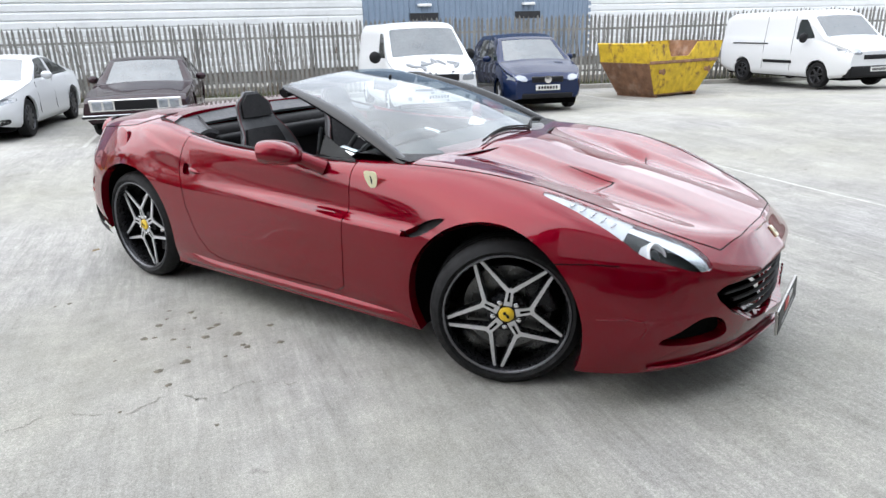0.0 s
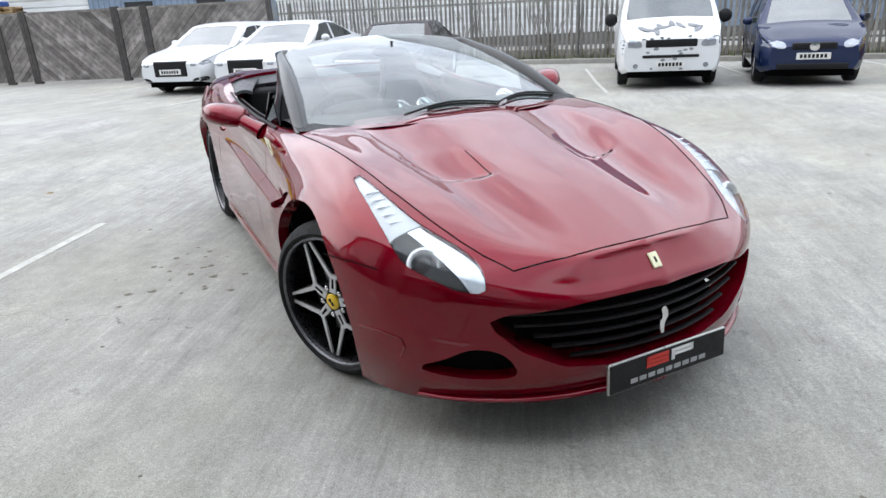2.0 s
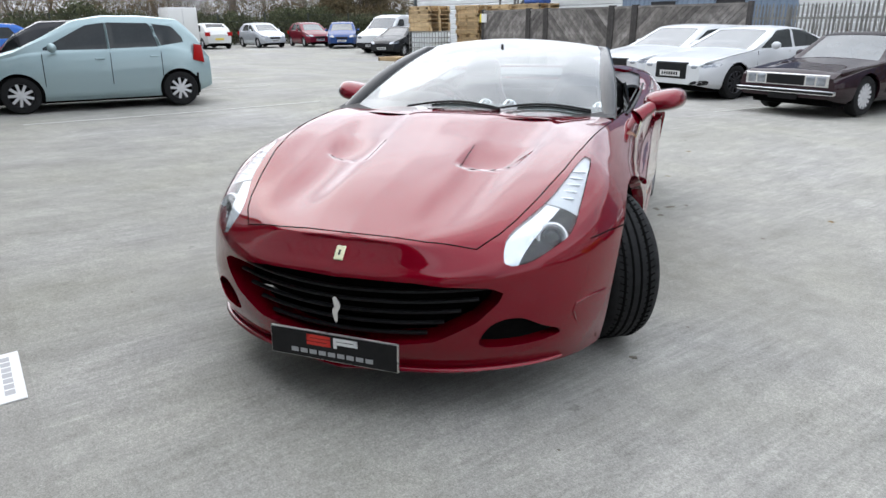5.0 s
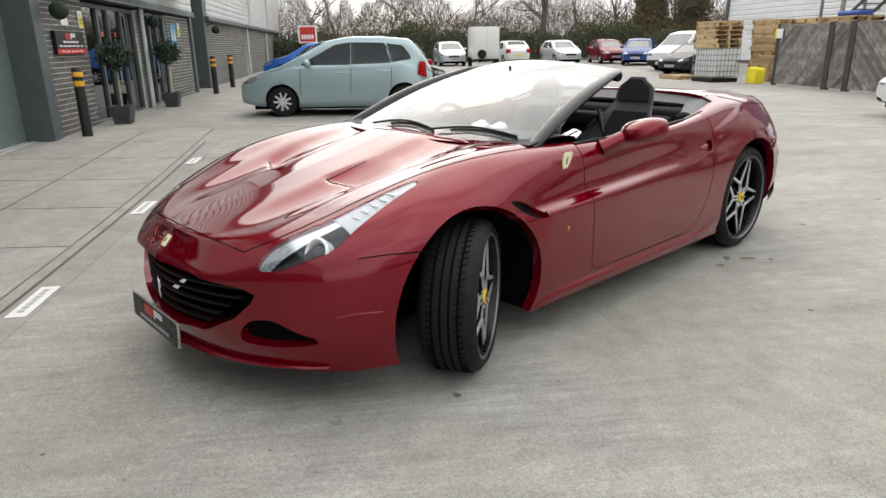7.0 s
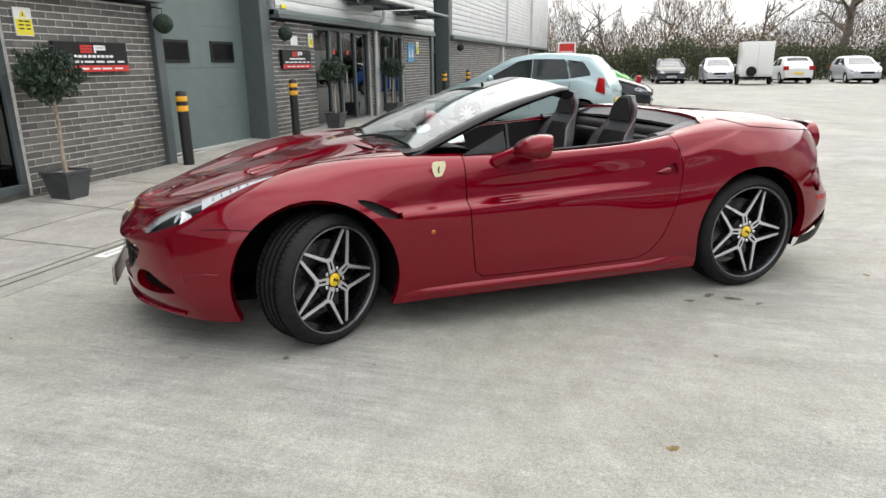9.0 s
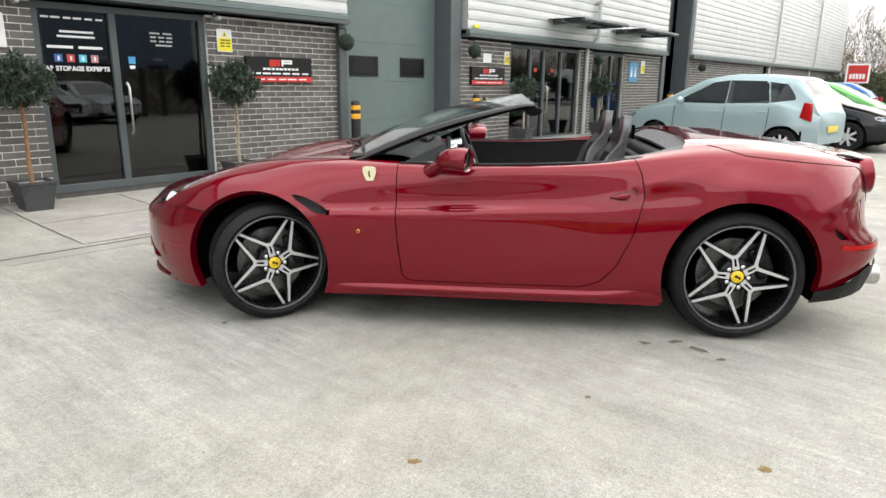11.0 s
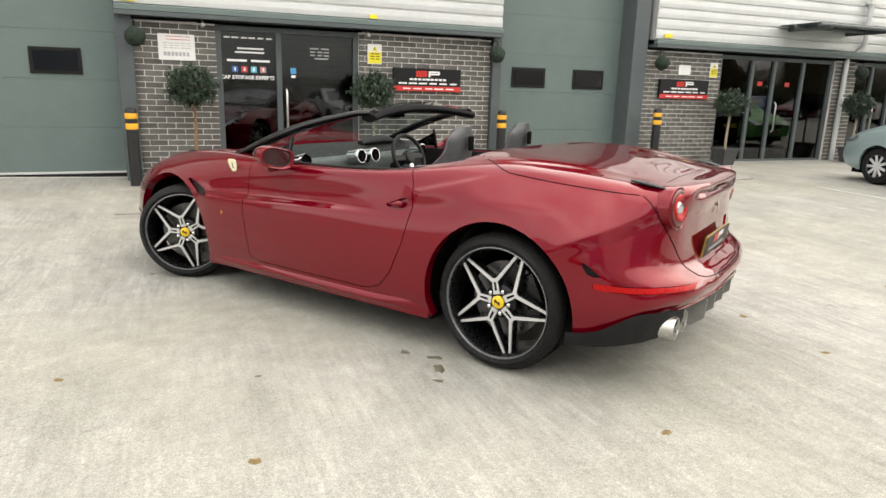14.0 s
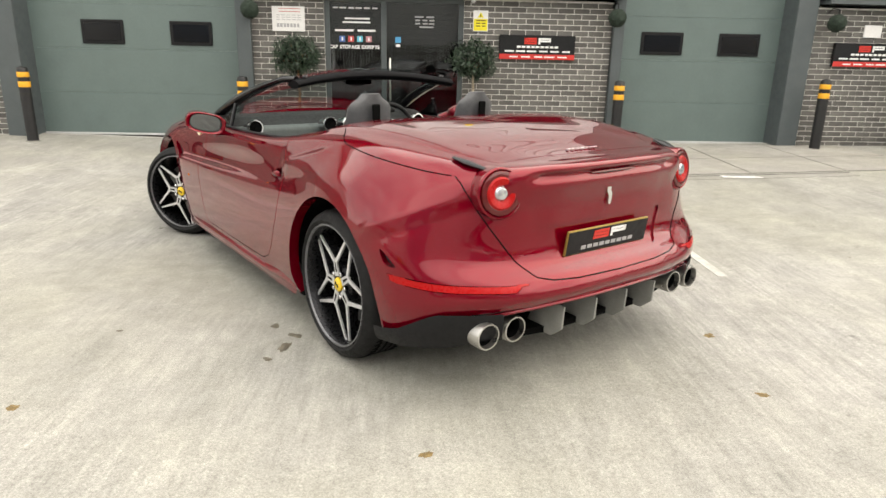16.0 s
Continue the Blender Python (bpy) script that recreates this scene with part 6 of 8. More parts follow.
# ---- tail ----
for s in (1, -1):
    tm = Matrix.Translation((-2.083, s * .572, .885)) @ Matrix.Rotation(radians(180 - 10 * s), 4, "Z") @ Matrix.Rotation(radians(-6), 4, "Y") @ Matrix.Scale(.93, 4)
    pod = b_lathe([(.112, -.16), (.112, -.02), (.109, -.002), (.101, .004), (.095, -.004)], 40, "X")
    tl = part("tail_light", pod, M_RED, car, "round red tail light in a raised pod", smooth=True, m=tm)
    part("lens_ring", b_lathe([(.0955, -.006), (.092, .004), (.078, .010), (.070, .008)], 40, "X"), M_LENS_DARKRED, tl, "", smooth=True)
    part("lens_inner", b_lathe([(.0705, .007), (.062, .014), (.045, .012), (.032, .004)], 32, "X"), M_LENS_RED, tl, "", smooth=True)
    part("lens_centre", b_lathe([(.032, .003), (.024, .012), (0, .015)], 24, "X"), M_LAMP_SILVER, tl, "clear centre lamp", smooth=True)
    part("lamp_slot", b_tube([(-1.87, s * .640, 1.000), (-1.94, s * .625, .988), (-2.02, s * .600, .972)], [.012, .024, .014], 10, flat=.45), M_BLACK_GLOSS, car, "dark slot beside the lamp", smooth=True)
    # tail pipes
    for y in (.665, .525):
        pm = Matrix.Translation((-2.09, s * y, .338)) @ Matrix.Rotation(radians(180), 4, "Z")
        pipe = b_lathe([(.055, -.16), (.057, .05), (.054, .066), (.048, .066), (.046, .05), (.044, -.14), (0, -.14)], 36, "X")
        ex = part("exhaust_pipe", pipe, M_STEEL, car, "round brushed steel tail pipe", smooth=True, m=pm)
        part("pipe_bore", b_lathe([(.0455, -.02), (.0445, .04), (.044, .04), (.0435, -.12), (0, -.12)], 30, "X"), M_DARK, ex, "", smooth=True)
diff = b_sheet(lambda u, v: Vector((-2.20 + .12 * abs(u) ** 2.6 + v * (.24 + .12 * abs(u) ** 2), u * (.76 - .10 * v), .437 - .055 * abs(u) ** 3 - v * (.165 - .07 * abs(u)))), 30, 4)
bmesh.ops.recalc_face_normals(diff, faces=diff.faces)
dif = part("diffuser", thicken(diff, .02), M_BLACK, car, "black rear diffuser with fins", smooth=True)
for y in (-.30, -.10, .10, .30):
    fin = b_prism([(-2.205, .40), (-2.20, .30), (-2.14, .25), (-1.98, .255), (-2.05, .40)], .009, "Y", start=y - .0045, bev=.0015)
    part("diffuser_fin", fin, M_FIN, dif, "pale grey fin")
part("bumper_lip", b_tube([(-2.228 + .135 * abs(u) ** 2.6, u * .70, .437 - .04 * abs(u) ** 3) for u in [-1 + i / 12 for i in range(25)]], .009, 8), M_RED, car, "red lower bumper edge", smooth=True)
mid_lamp = b_tube([(-2.146, y, .938) for y in (-.14, -.07, 0, .07, .14)], [.004, .009, .009, .009, .004], 8, flat=.7)
part("high_brake_light", mid_lamp, M_LENS_DARKRED, car, "slim dark red brake light", smooth=True)
rear_emblem = b_prism(emblem_shape, .008, "X", start=0)
part("rear_emblem", rear_emblem, M_CHROME, car, "small chrome tail emblem", m=Matrix.Translation((-2.14, 0, .84)))
for i in range(7):
    part("script_bar", b_box((-.008, -.011, -.001), (.008, .009, .002), .001), M_CHROME, car, "", m=Matrix.Translation((-1.955, -.085 + i * .028, 1.007)) @ Matrix.Rotation(radians(10), 4, "Y"))
dealer_board(car, pose(-2.146, 0, .650, 0, 8, 180), name="rear_number_plate", frame_mat=M_GOLD)
# shut lines of the folding-roof lid and the tail panel, laid on the skin
def on_skin(x, y, z, d):
    hit = SKIN.ray_cast(Vector((x, y, z)), Vector(d))
    return hit[0] if hit[0] else None


def shut_line(name, spots, d, parent, r=.0028):
    pts = [p for p in (on_skin(*s, d) for s in spots) if p]
    if len(pts) > 2:
        part(name, b_tube(pts, r, 5), M_DARK, parent, "")


def along(pts, n=10):
    out = []
    for a, b in zip(pts, pts[1:]):
        out += [tuple(a[k] + (b[k] - a[k]) * i / n for k in range(3)) for i in range(n)]
    return out + [pts[-1]]


for s in (1, -1):
    shut_line("bonnet_line", along([(x, y * s, 2.0) for x, y in hood_half], 8), (0, 0, -1), hood, .0026)
    shut_line("scoop_slot", along([(1.598, s * .228, 2.0), (1.565, s * .33, 2.0), (1.533, s * .43, 2.0)], 6), (0, 0, -1), hood, .0040)
    # no gap here: a dark tube draws in the shade along the hollow's inner side
    shut_line("scoop_edge", along([(1.37, s * .222, 2.0), (1.48, s * .223, 2.0), (1.598, s * .226, 2.0)], 6), (0, 0, -1), hood, .0020)
    shut_line("haunch_line", along([(-1.15, s * 1.5, 1.045), (-1.19, s * 1.5, 1.038), (-1.25, s * 1.5, 1.022), (-1.325, s * 1.5, 1.0), (-1.42, s * 1.5, .990), (-1.575, s * 1.5, .976), (-1.75, s * 1.5, .960), (-1.87, s * 1.5, .948), (-1.935, s * 1.5, .942)]), (0, -s, 0), body, .0028)
    shut_line("tail_line", along([(-3, s * .69, .94), (-3, s * .68, .89), (-3, s * .645, .81), (-3, s * .607, .746), (-3, s * .505, .607), (-3, s * .45, .552), (-3, s * .38, .535), (-3, s * .25, .527), (-3, 0, .523)]), (1, 0, 0), body)
    shut_line("arch_seam", along([(1.60, s * 1.5, .635), (1.67, s * 1.5, .64), (1.76, s * 1.5, .645), (1.86, s * 1.5, .64)]), (0, -s, 0), body, .0026)
    pts = [p for p in (on_skin(*q, (0, -s, 0)) for q in along([(1.80, s * 1.5, .425), (1.90, s * 1.5, .43), (1.965, s * 1.5, .42), (1.975, s * 1.5, .39), (1.955, s * 1.5, .345)])) if p]
    part("bumper_crease", b_tube(pts, .0042, 6), M_RED, body, "", smooth=True)
# black lower valance wrapping the rear corners
VAL = [Vector(p) for p in ((-1.72, .925, 0), (-1.87, .902, 0), (-1.97, .86, 0), (-2.05, .80, 0), (-2.12, .70, 0), (-2.165, .60, 0))]
for s in (1, -1):
    def val_point(u, v, s=s):
        t = (u + 1) / 2 * (len(VAL) - 1)
        k = min(int(t), len(VAL) - 2)
        p = VAL[k].lerp(VAL[k + 1], t - k)
        n = Vector((p.x + 1.3, p.y, 0)).normalized()
        f = (u + 1) / 2
        zt = .30 + .125 * ss(0, .6, f)
        zb = .225 + .085 * f
        p = p + n * (.004 - .03 * v * v)
        return Vector((p.x, s * p.y, zt + (zb - zt) * v))
    vb = b_sheet(val_point, 24, 6)
    vb.normal_update()
    if sum(f.normal.y * s for f in vb.faces) < 0:
        bmesh.ops.reverse_faces(vb, faces=vb.faces)
    part("rear_valance", vb, M_BLACK, car, "black lower rear valance", smooth=True)
# fuel cap on the right rear wing
fc = b_lathe([(.085, -.002), (.085, .002), (.08, .0035), (0, .0035)], 36, "Y")
part("fuel_cap", fc, M_RED, car, "round red fuel flap", smooth=True, m=Matrix.Translation((-1.42, -.905, .905)) @ Matrix.Rotation(radians(180), 4, "Z") @ Matrix.Rotation(radians(24), 4, "X"))

# ---- cabin ----
tub = bmesh.new()
merge(tub, b_box((-.95, -.80, .22), (.75, .80, .30)))
for s in (1, -1):
    card = b_sheet(lambda u, v, s=s: Vector((-.10 + u * .70, s * (.80 - .03 * v - .05 * (1 - v) ** 2), .30 + v * (.62 + .03 * ss(0, -1, u)))), 14, 6)
    merge(tub, thicken(card, .01))
part("cabin_floor", tub, M_LEATHER, car, "black cabin floor and door linings", smooth=True)
dash = b_sheet(lambda u, v: Vector((.92 - v * .52 - .10 * abs(u) ** 2 * (1 - v), u * .78, .945 + .02 * math.sin(math.pi * v) - .05 * ss(.80, 1, v))), 30, 12)
dash.normal_update()
if sum(f.normal.z for f in dash.faces) < 0:
    bmesh.ops.reverse_faces(dash, faces=dash.faces)
dashboard = part("dashboard", dash, M_LEATHER, car, "black leather dashboard", smooth=True)
part("dash_lower", b_box((.36, -.78, .45), (.60, .78, .905), .04, 3), M_DASH, dashboard, "grey lower dashboard", smooth=True)
for y in (-.64, -.05, .10, .64):
    vr = b_lathe([(.046, -.10), (.050, -.02), (.053, .0), (.050, .010), (.043, .010), (.040, -.012)], 28, "X")
    v = part("air_vent", vr, M_CHROME, dashboard, "round silver air vent", smooth=True, m=pose(.275, y, .908, 0, -8, 180))
part("vent_centre_bezel", b_box((-.03, -.02, -.03), (.03, .02, .03), .01, 2), M_BLACK_GLOSS, dashboard, "", m=Matrix.Translation((.30, .025, .885)))
for y in (-.64, -.05, .10, .64):
    part("vent_core", b_lathe([(.0415, -.010), (.036, -.006), (.012, -.004), (.01, .004), (0, .005)], 20, "X"), M_DARK, dashboard, "", smooth=True, m=pose(.275, y, .908, 0, -8, 180))
part("instrument_hood", b_tube([(.52, y, .955 + .03 * math.cos((y + .37) * 6)) for y in (-.17, -.24, -.30, -.37, -.44, -.50, -.57)], [.03, .045, .05, .05, .05, .045, .03], 12, flat=.7), M_LEATHER, dashboard, "", smooth=True)
console = b_box((-.55, -.12, .30), (.45, .12, .56), .04, 3)
part("centre_console", console, M_LEATHER, car, "black centre console", smooth=True)
# the right-hand-drive wheel sits on the far side when seen from the left
DRV = -.37
ring = b_tube([(0, .178 * math.cos(2 * math.pi * i / 40), .172 * math.sin(2 * math.pi * i / 40)) for i in range(40)], .016, 10, close=True)
sw = part("steering_wheel", ring, M_LEATHER, car, "black three-spoke steering wheel", smooth=True, m=pose(.20, DRV, .875, 0, 22, 0))
part("wheel_boss", b_lathe([(.055, -.02), (.06, 0), (.045, .02), (0, .025)], 24, "X"), M_BLACK, sw, "", smooth=True, m=Matrix.Rotation(radians(180), 4, "Z"))
for a in (0, 180, 270):
    part("wheel_spoke", b_box((-.008, .04, -.022), (.008, .168, .022), .006, 2), M_RIM_SILVER if a == 270 else M_BLACK, sw, "", m=Matrix.Rotation(radians(a), 4, "X"))
part("steering_column", b_tube([(.02, 0, 0), (.25, 0, -.03)], .035, 12), M_BLACK, sw, "", smooth=True)


def seat(y):
    base = bmesh.new()
    merge(base, b_sheet(lambda u, v: Vector((-.05 - v * .52 + .02 * abs(u), y + u * .25, .50 + .035 * u ** 4 * 1.6 - .05 * v + .02 * math.sin(math.pi * v))), 14, 10))
    st = part("seat", thicken(base, .14), M_LEATHER, car, "black leather bucket seat", smooth=True)

    def prof(u, v):
        w = .25 * (1 - .12 * v) * (1 - .40 * ss(.40, .84, v)) * (1 - .62 * ss(.84, 1.0, v) ** 2.2)
        x = -.55 - .20 * v - .02 * math.sin(math.pi * v) + .05 * u ** 4 * (1 - ss(.6, .8, v)) * 1.4
        return x, y + u * w, .50 + .68 * v
    front = b_sheet(lambda u, v: Vector(prof(u, v)), 16, 26)
    backs = b_sheet(lambda u, v: Vector((prof(u, v)[0] - .10 * (1 - .75 * abs(u) ** 3) * (1 - .45 * v), prof(u, v)[1], prof(u, v)[2] + .012 * math.sin(math.pi * v))), 16, 26)
    bmesh.ops.recalc_face_normals(front, faces=front.faces)
    both = merge(front, backs)
    bmesh.ops.remove_doubles(both, verts=both.verts, dist=.001)
    rims = [e for e in both.edges if len(e.link_faces) == 1]
    bmesh.ops.bridge_loops(both, edges=rims)
    bmesh.ops.recalc_face_normals(both, faces=both.faces)
    part("backrest", both, M_LEATHER_GREY, st, "grey-black leather backrest with headrest", smooth=True)
    cush = b_sheet(lambda u, v: Vector((prof(u * .72, .06 + v * .62)[0] + .018, prof(u * .72, .06 + v * .62)[1], prof(0, .06 + v * .62)[2])), 8, 12)
    part("back_cushion", thicken(cush, .02), M_LEATHER, st, "black seat insert", smooth=True)
    pad = b_sheet(lambda u, v: Vector((prof(u * .8, .78 + v * .2)[0] + .02, prof(u * .8, .78 + v * .2)[1], prof(0, .78 + v * .2)[2])), 8, 6)
    part("headrest_pad", thicken(pad, .025), M_LEATHER, st, "", smooth=True)
    for s in (1, -1):
        part("stitch_line", b_tube([Vector(prof(s * .97, v / 20)) + Vector((.004, 0, 0)) for v in range(1, 20)], .0022, 6), M_STITCH, st, "", smooth=True)
    part("belt_guide", b_box((-.012, -.024, -.042), (.004, .024, .042), .010, 2), M_DARK, st, "", m=Matrix.Translation((prof(0, .86)[0] - .082, y, prof(0, .86)[2])))


seat(.37)
seat(-.37)
# rear bulkhead, tonneau sides and the shelf behind the seats
part("rear_bulkhead", b_box((-1.04, -.70, .35), (-.93, .70, .98), .05, 3), M_LEATHER, car, "black padded rear bulkhead", smooth=True)
part("rear_cushion", b_box((-.95, -.55, .80), (-.88, .55, .92), .03, 3), M_BLACK, car, "", smooth=True)
for s in (1, -1):
    side = b_sheet(lambda u, v, s=s: Vector((-.94 - u * .22 + .02 * v, s * (.788 - .03 * ss(-1, 1, u) - v * (.10 + .10 * ss(-1, 1, u))), .962 + .068 * ss(-1, 1, u) + .016 * math.sin(math.pi * v))), 14, 6)
    part("tonneau_side", thicken(side, .02), M_LEATHER_GREY, car, "dark grey padded trim beside the cockpit", smooth=True)
    capl = b_tube([(.52, s * .815, .925), (.3, s * .818, .927), (0, s * .815, .925), (-.3, s * .812, .935), (-.6, s * .81, .950), (-.8, s * .805, .978)], .010, 8, flat=.7)
    part("door_capping", capl, M_BLACK, car, "black door top strip", smooth=True)
shelf = b_sheet(lambda u, v: Vector((-.98 - v * .10, u * .72, 1.045 + .02 * (1 - u * u) - .05 * (1 - v))), 20, 4)
part("tonneau_edge", thicken(shelf, .02), M_LEATHER_GREY, car, "dark trim across behind the seats", smooth=True)

# ---- parked vehicles ----
M_GLASS_CAR = mat("vehicle_glass", (0.016, 0.02, 0.021), .04, spec=.5, vary=.2, scale=3)
SIZE = Matrix.Scale(.89, 4)
M_GLASS_CAR.node_tree.nodes["Principled BSDF"].inputs["IOR"].default_value = 1.42
M_SCREEN_CAR = mat("vehicle_windscreen", (0.05, 0.06, 0.065), .05, spec=.5, vary=.2, scale=3, ior=2.0)
M_ALLOY = mat("silver_alloy", (0.55, 0.55, 0.56), .4, metal=.25, vary=.1, scale=20)
M_ALLOY_DARK = mat("dark_alloy", (0.05, 0.05, 0.055), .35, metal=.7, vary=.1, scale=20)
M_PLATE_W = mat("white_number_plate", (0.62, 0.62, 0.6), .4, vary=.05, scale=20)
M_PLATE_Y = mat("yellow_number_plate", (0.7, 0.55, 0.08), .4, vary=.05, scale=20)
M_LAMP_CLEAR = mat("clear_lamp", (0.30, 0.32, 0.35), .12, metal=.5, coat=1.0, vary=.2, scale=15)
PAINTS = {k: paint(k + "_vehicle_paint", c, mt, .35, .08, .7) for k, c, mt in (("white", (.60, .61, .62), 0), ("maroon", (.022, .008, .012), .3), ("navy", (.005, .014, .055), .3), ("silver_blue", (.31, .40, .415), .4), ("green", (.16, .48, .14), .1), ("black", (.012, .013, .015), .2), ("blue", (.02, .11, .42), .2), ("silver", (.45, .47, .5), .5), ("red", (.15, .012, .025), .2), ("midblue", (.015, .05, .17), .2), ("charcoal", (.05, .055, .06), .3), ("off_white", (.62, .62, .6), 0))}


v_hug = {}


def plain_wheel(r, width, rim_mat, spokes=7):
    tyre = b_lathe([(r * .66, width / 2 - .01), (r * .80, width / 2), (r * .95, width / 2 - .01), (r, width / 2 - .04), (r, -width / 2 + .03), (r * .9, -width / 2), (r * .6, -width / 2)], 36, "Y")
    rim = b_lathe([(r * .66, width / 2 - .01), (r * .64, width / 2 - .002), (r * .60, width / 2 - .02), (r * .58, width / 2 - .07), (0, width / 2 - .075)], 36, "Y")
    sp = bmesh.new()
    for i in range(spokes):
        a = 2 * math.pi * i / spokes
        merge(sp, b_box((r * .08, width / 2 - .05, -r * .075), (r * .63, width / 2 - .012, r * .075), .004), Matrix.Rotation(a, 4, "Y"))
    merge(sp, b_lathe([(r * .18, width / 2 - .06), (r * .17, width / 2 - .008), (0, width / 2 - .004)], 20, "Y"))
    return mesh_of("tyre", tyre, M_RUBBER, True), mesh_of("rim", rim, M_ALLOY_DARK, True), mesh_of("spokes", sp, rim_mat, True)


def vehicle(name, label, m, L, W, H, wb, fo, r, colour, top, belt, wins, screen, rear=None, rim_mat=M_ALLOY, low=.20, tumble=.80, group="", category="car", lamps=None, tails=None, grille=None, plate=M_PLATE_W, plate_z=.42, spokes=7, round_front=.22, round_rear=.18, flat_nose=0.0, bumper_dark=0.0, extras=None):
    """A closed vehicle, nose towards -y of its pose, its front bumper at y = 0. Outlines are (distance from the nose, height).
    top: the roof line; belt: the waist line; wins: side windows; screen and rear: the start and end of the glass along the roof line."""
    v = thing(name, label, category, m=m, group=group)
    body_mat = PAINTS[colour]

    def line(pts, s):
        if s <= pts[0][0]:
            return pts[0][1]
        for (a, za), (b, zb) in zip(pts, pts[1:]):
            if s <= b:
                k = (s - a) / (b - a + 1e-9)
                return za + (zb - za) * k
        return pts[-1][1]

    def soft(pts, s, w=.05):
        return (line(pts, s - w) + 2 * line(pts, s) + line(pts, s + w)) / 4
    n = 64
    ss_ = [L * i / n for i in range(n + 1)]
    bm = bmesh.new()
    rows = []
    for s in ss_:
        ef = max(0, 1 - s / (.75)) if s < .75 else 0
        er = max(0, 1 - (L - s) / .65) if L - s < .65 else 0
        w = W / 2 * (1 - round_front * ef ** 2.2 - round_rear * er ** 2.2)
        zt, zb = soft(top, s), soft(belt, s)
        zb = min(zb, zt - .015)
        zl = low + .10 * ef ** 2 + .14 * er ** 2
        cabin = max(0.0, min(1.0, (zt - zb - .02) / max(.05, H - zb - .02)))
        wt = w * (.97 - (1 - tumble) * 1.0 * cabin)
        zs = [(w * .90, zl), (w * .965, zl + .07), (w * .992, zl + (zb - zl) * .35), (w, zl + (zb - zl) * .58), (w * .985, zl + (zb - zl) * .82), (w * .955, zb)]
        hi = []
        for k in (.12, .5, .86):
            hi.append((w * .945 + (wt - w * .945) * k ** .9, zb + (zt - zb) * k * .93))
        hi += [(wt * .93, zb + (zt - zb) * .965), (wt * .78, zt - .006), (wt * .4, zt + .008 * (1 if cabin > .3 else 2)), (0, zt + .012 * (1 if cabin > .3 else 2))]
        rows.append([(y, s, z) for y, z in zs + hi])
    fine = []
    for row in rows:
        out = []
        for a, b in zip(row, row[1:]):
            for k in range(3):
                out.append(tuple(a[i] + (b[i] - a[i]) * k / 3 for i in range(3)))
        out.append(row[-1])
        fine.append(out)
    for side in (1, -1):
        g = [[bm.verts.new((x * side, y, z)) for x, y, z in row] for row in fine]
        for a in range(n):
            for b in range(len(fine[0]) - 1):
                q = (g[a][b], g[a + 1][b], g[a + 1][b + 1], g[a][b + 1])
                bm.faces.new(q if side > 0 else q[::-1]).smooth = True
        for row, flip in ((g[0], side > 0), (g[-1], side < 0)):
            cap = row + [bm.verts.new((0, row[0].co.y, row[0].co.z))]
            bm.faces.new(cap[::-1] if flip else cap)
    bmesh.ops.remove_doubles(bm, verts=bm.verts, dist=.0008)
    bmesh.ops.triangulate(bm, faces=[f for f in bm.faces if len(f.verts) > 4])
    bmesh.ops.recalc_face_normals(bm, faces=bm.faces)
    cut = {}
    for s in (1, -1):
        on = (lambda c, s=s: c.x * s > W * .28)
        for cy in (fo, fo + wb):
            carve(bm, [(cy + (r + .05) * math.cos(2 * math.pi * i / 32), r + (r + .05) * math.sin(2 * math.pi * i / 32)) for i in range(32)], (1, 2), on, flange=.04).free()
        for i, w_ in enumerate(wins):
            cut["win", i, s] = carve(bm, w_, (1, 2), on, gap=.003, flange=.01)
    # screens, seen from above
    for key, se in (("screen", screen), ("rear", rear)):
        if se:
            a, b, ha, hb = se
            poly = [(-ha, a), (ha, a), (hb, b), (-hb, b)]
            zmin = min(line(top, a), line(top, b)) - .08
            cut[key] = carve(bm, poly, (0, 1), lambda c, zmin=zmin: c.z > zmin, gap=.003, flange=.01)
    shell = BVHTree.FromBMesh(bm)
    part("body", bm, body_mat, v, "", smooth=True)
    for key, piece in cut.items():
        part({"win": "side_window", "screen": "windscreen", "rear": "rear_window"}[key if isinstance(key, str) else key[0]], shifted(piece, .006), M_SCREEN_CAR if key == "screen" else M_GLASS_CAR, v, "", smooth=True)
    ts = plain_wheel(r, .20, rim_mat, spokes)
    for cy in (fo, fo + wb):
        for s in (1, -1):
            w = part("wheel", ts[1], None, v, "", m=Matrix.Translation((s * (W / 2 - .13), cy, r)) @ Matrix.Rotation(radians(-90 * s), 4, "Z") @ Matrix.Rotation(radians(17 * s + 30 * cy), 4, "Y"))
            part("tyre", ts[0], None, w)
            part("spokes", ts[2], None, w)
    under_ = b_box((-W * .40, .25, low - .04), (W * .40, L - .25, low + .12))
    for cy in (fo, fo + wb):
        merge(under_, b_box((-W * .47, cy - r - .03, low + .02), (W * .47, cy + r + .03, .55)))
    part("underbody", under_, M_DARK, v)

    def hug(poly, lift=.005):
        """A patch of the given front outline, laid on the rounded nose."""
        cx, cz = sum(p[0] for p in poly) / len(poly), sum(p[1] for p in poly) / len(poly)
        pb = bmesh.new()

        def lay(x, z):
            h = shell.ray_cast(Vector((x, -2, z)), Vector((0, 1, 0)))[0]
            return pb.verts.new((x, (h.y if h else .3) - lift, z))
        rings = [[lay(cx + (x - cx) * k, cz + (z - cz) * k) for x, z in poly] for k in (1, .7, .35)]
        for ra, rb in zip(rings, rings[1:]):
            for i in range(len(poly)):
                j = (i + 1) % len(poly)
                pb.faces.new((ra[i], ra[j], rb[j], rb[i]))
        c = lay(cx, cz)
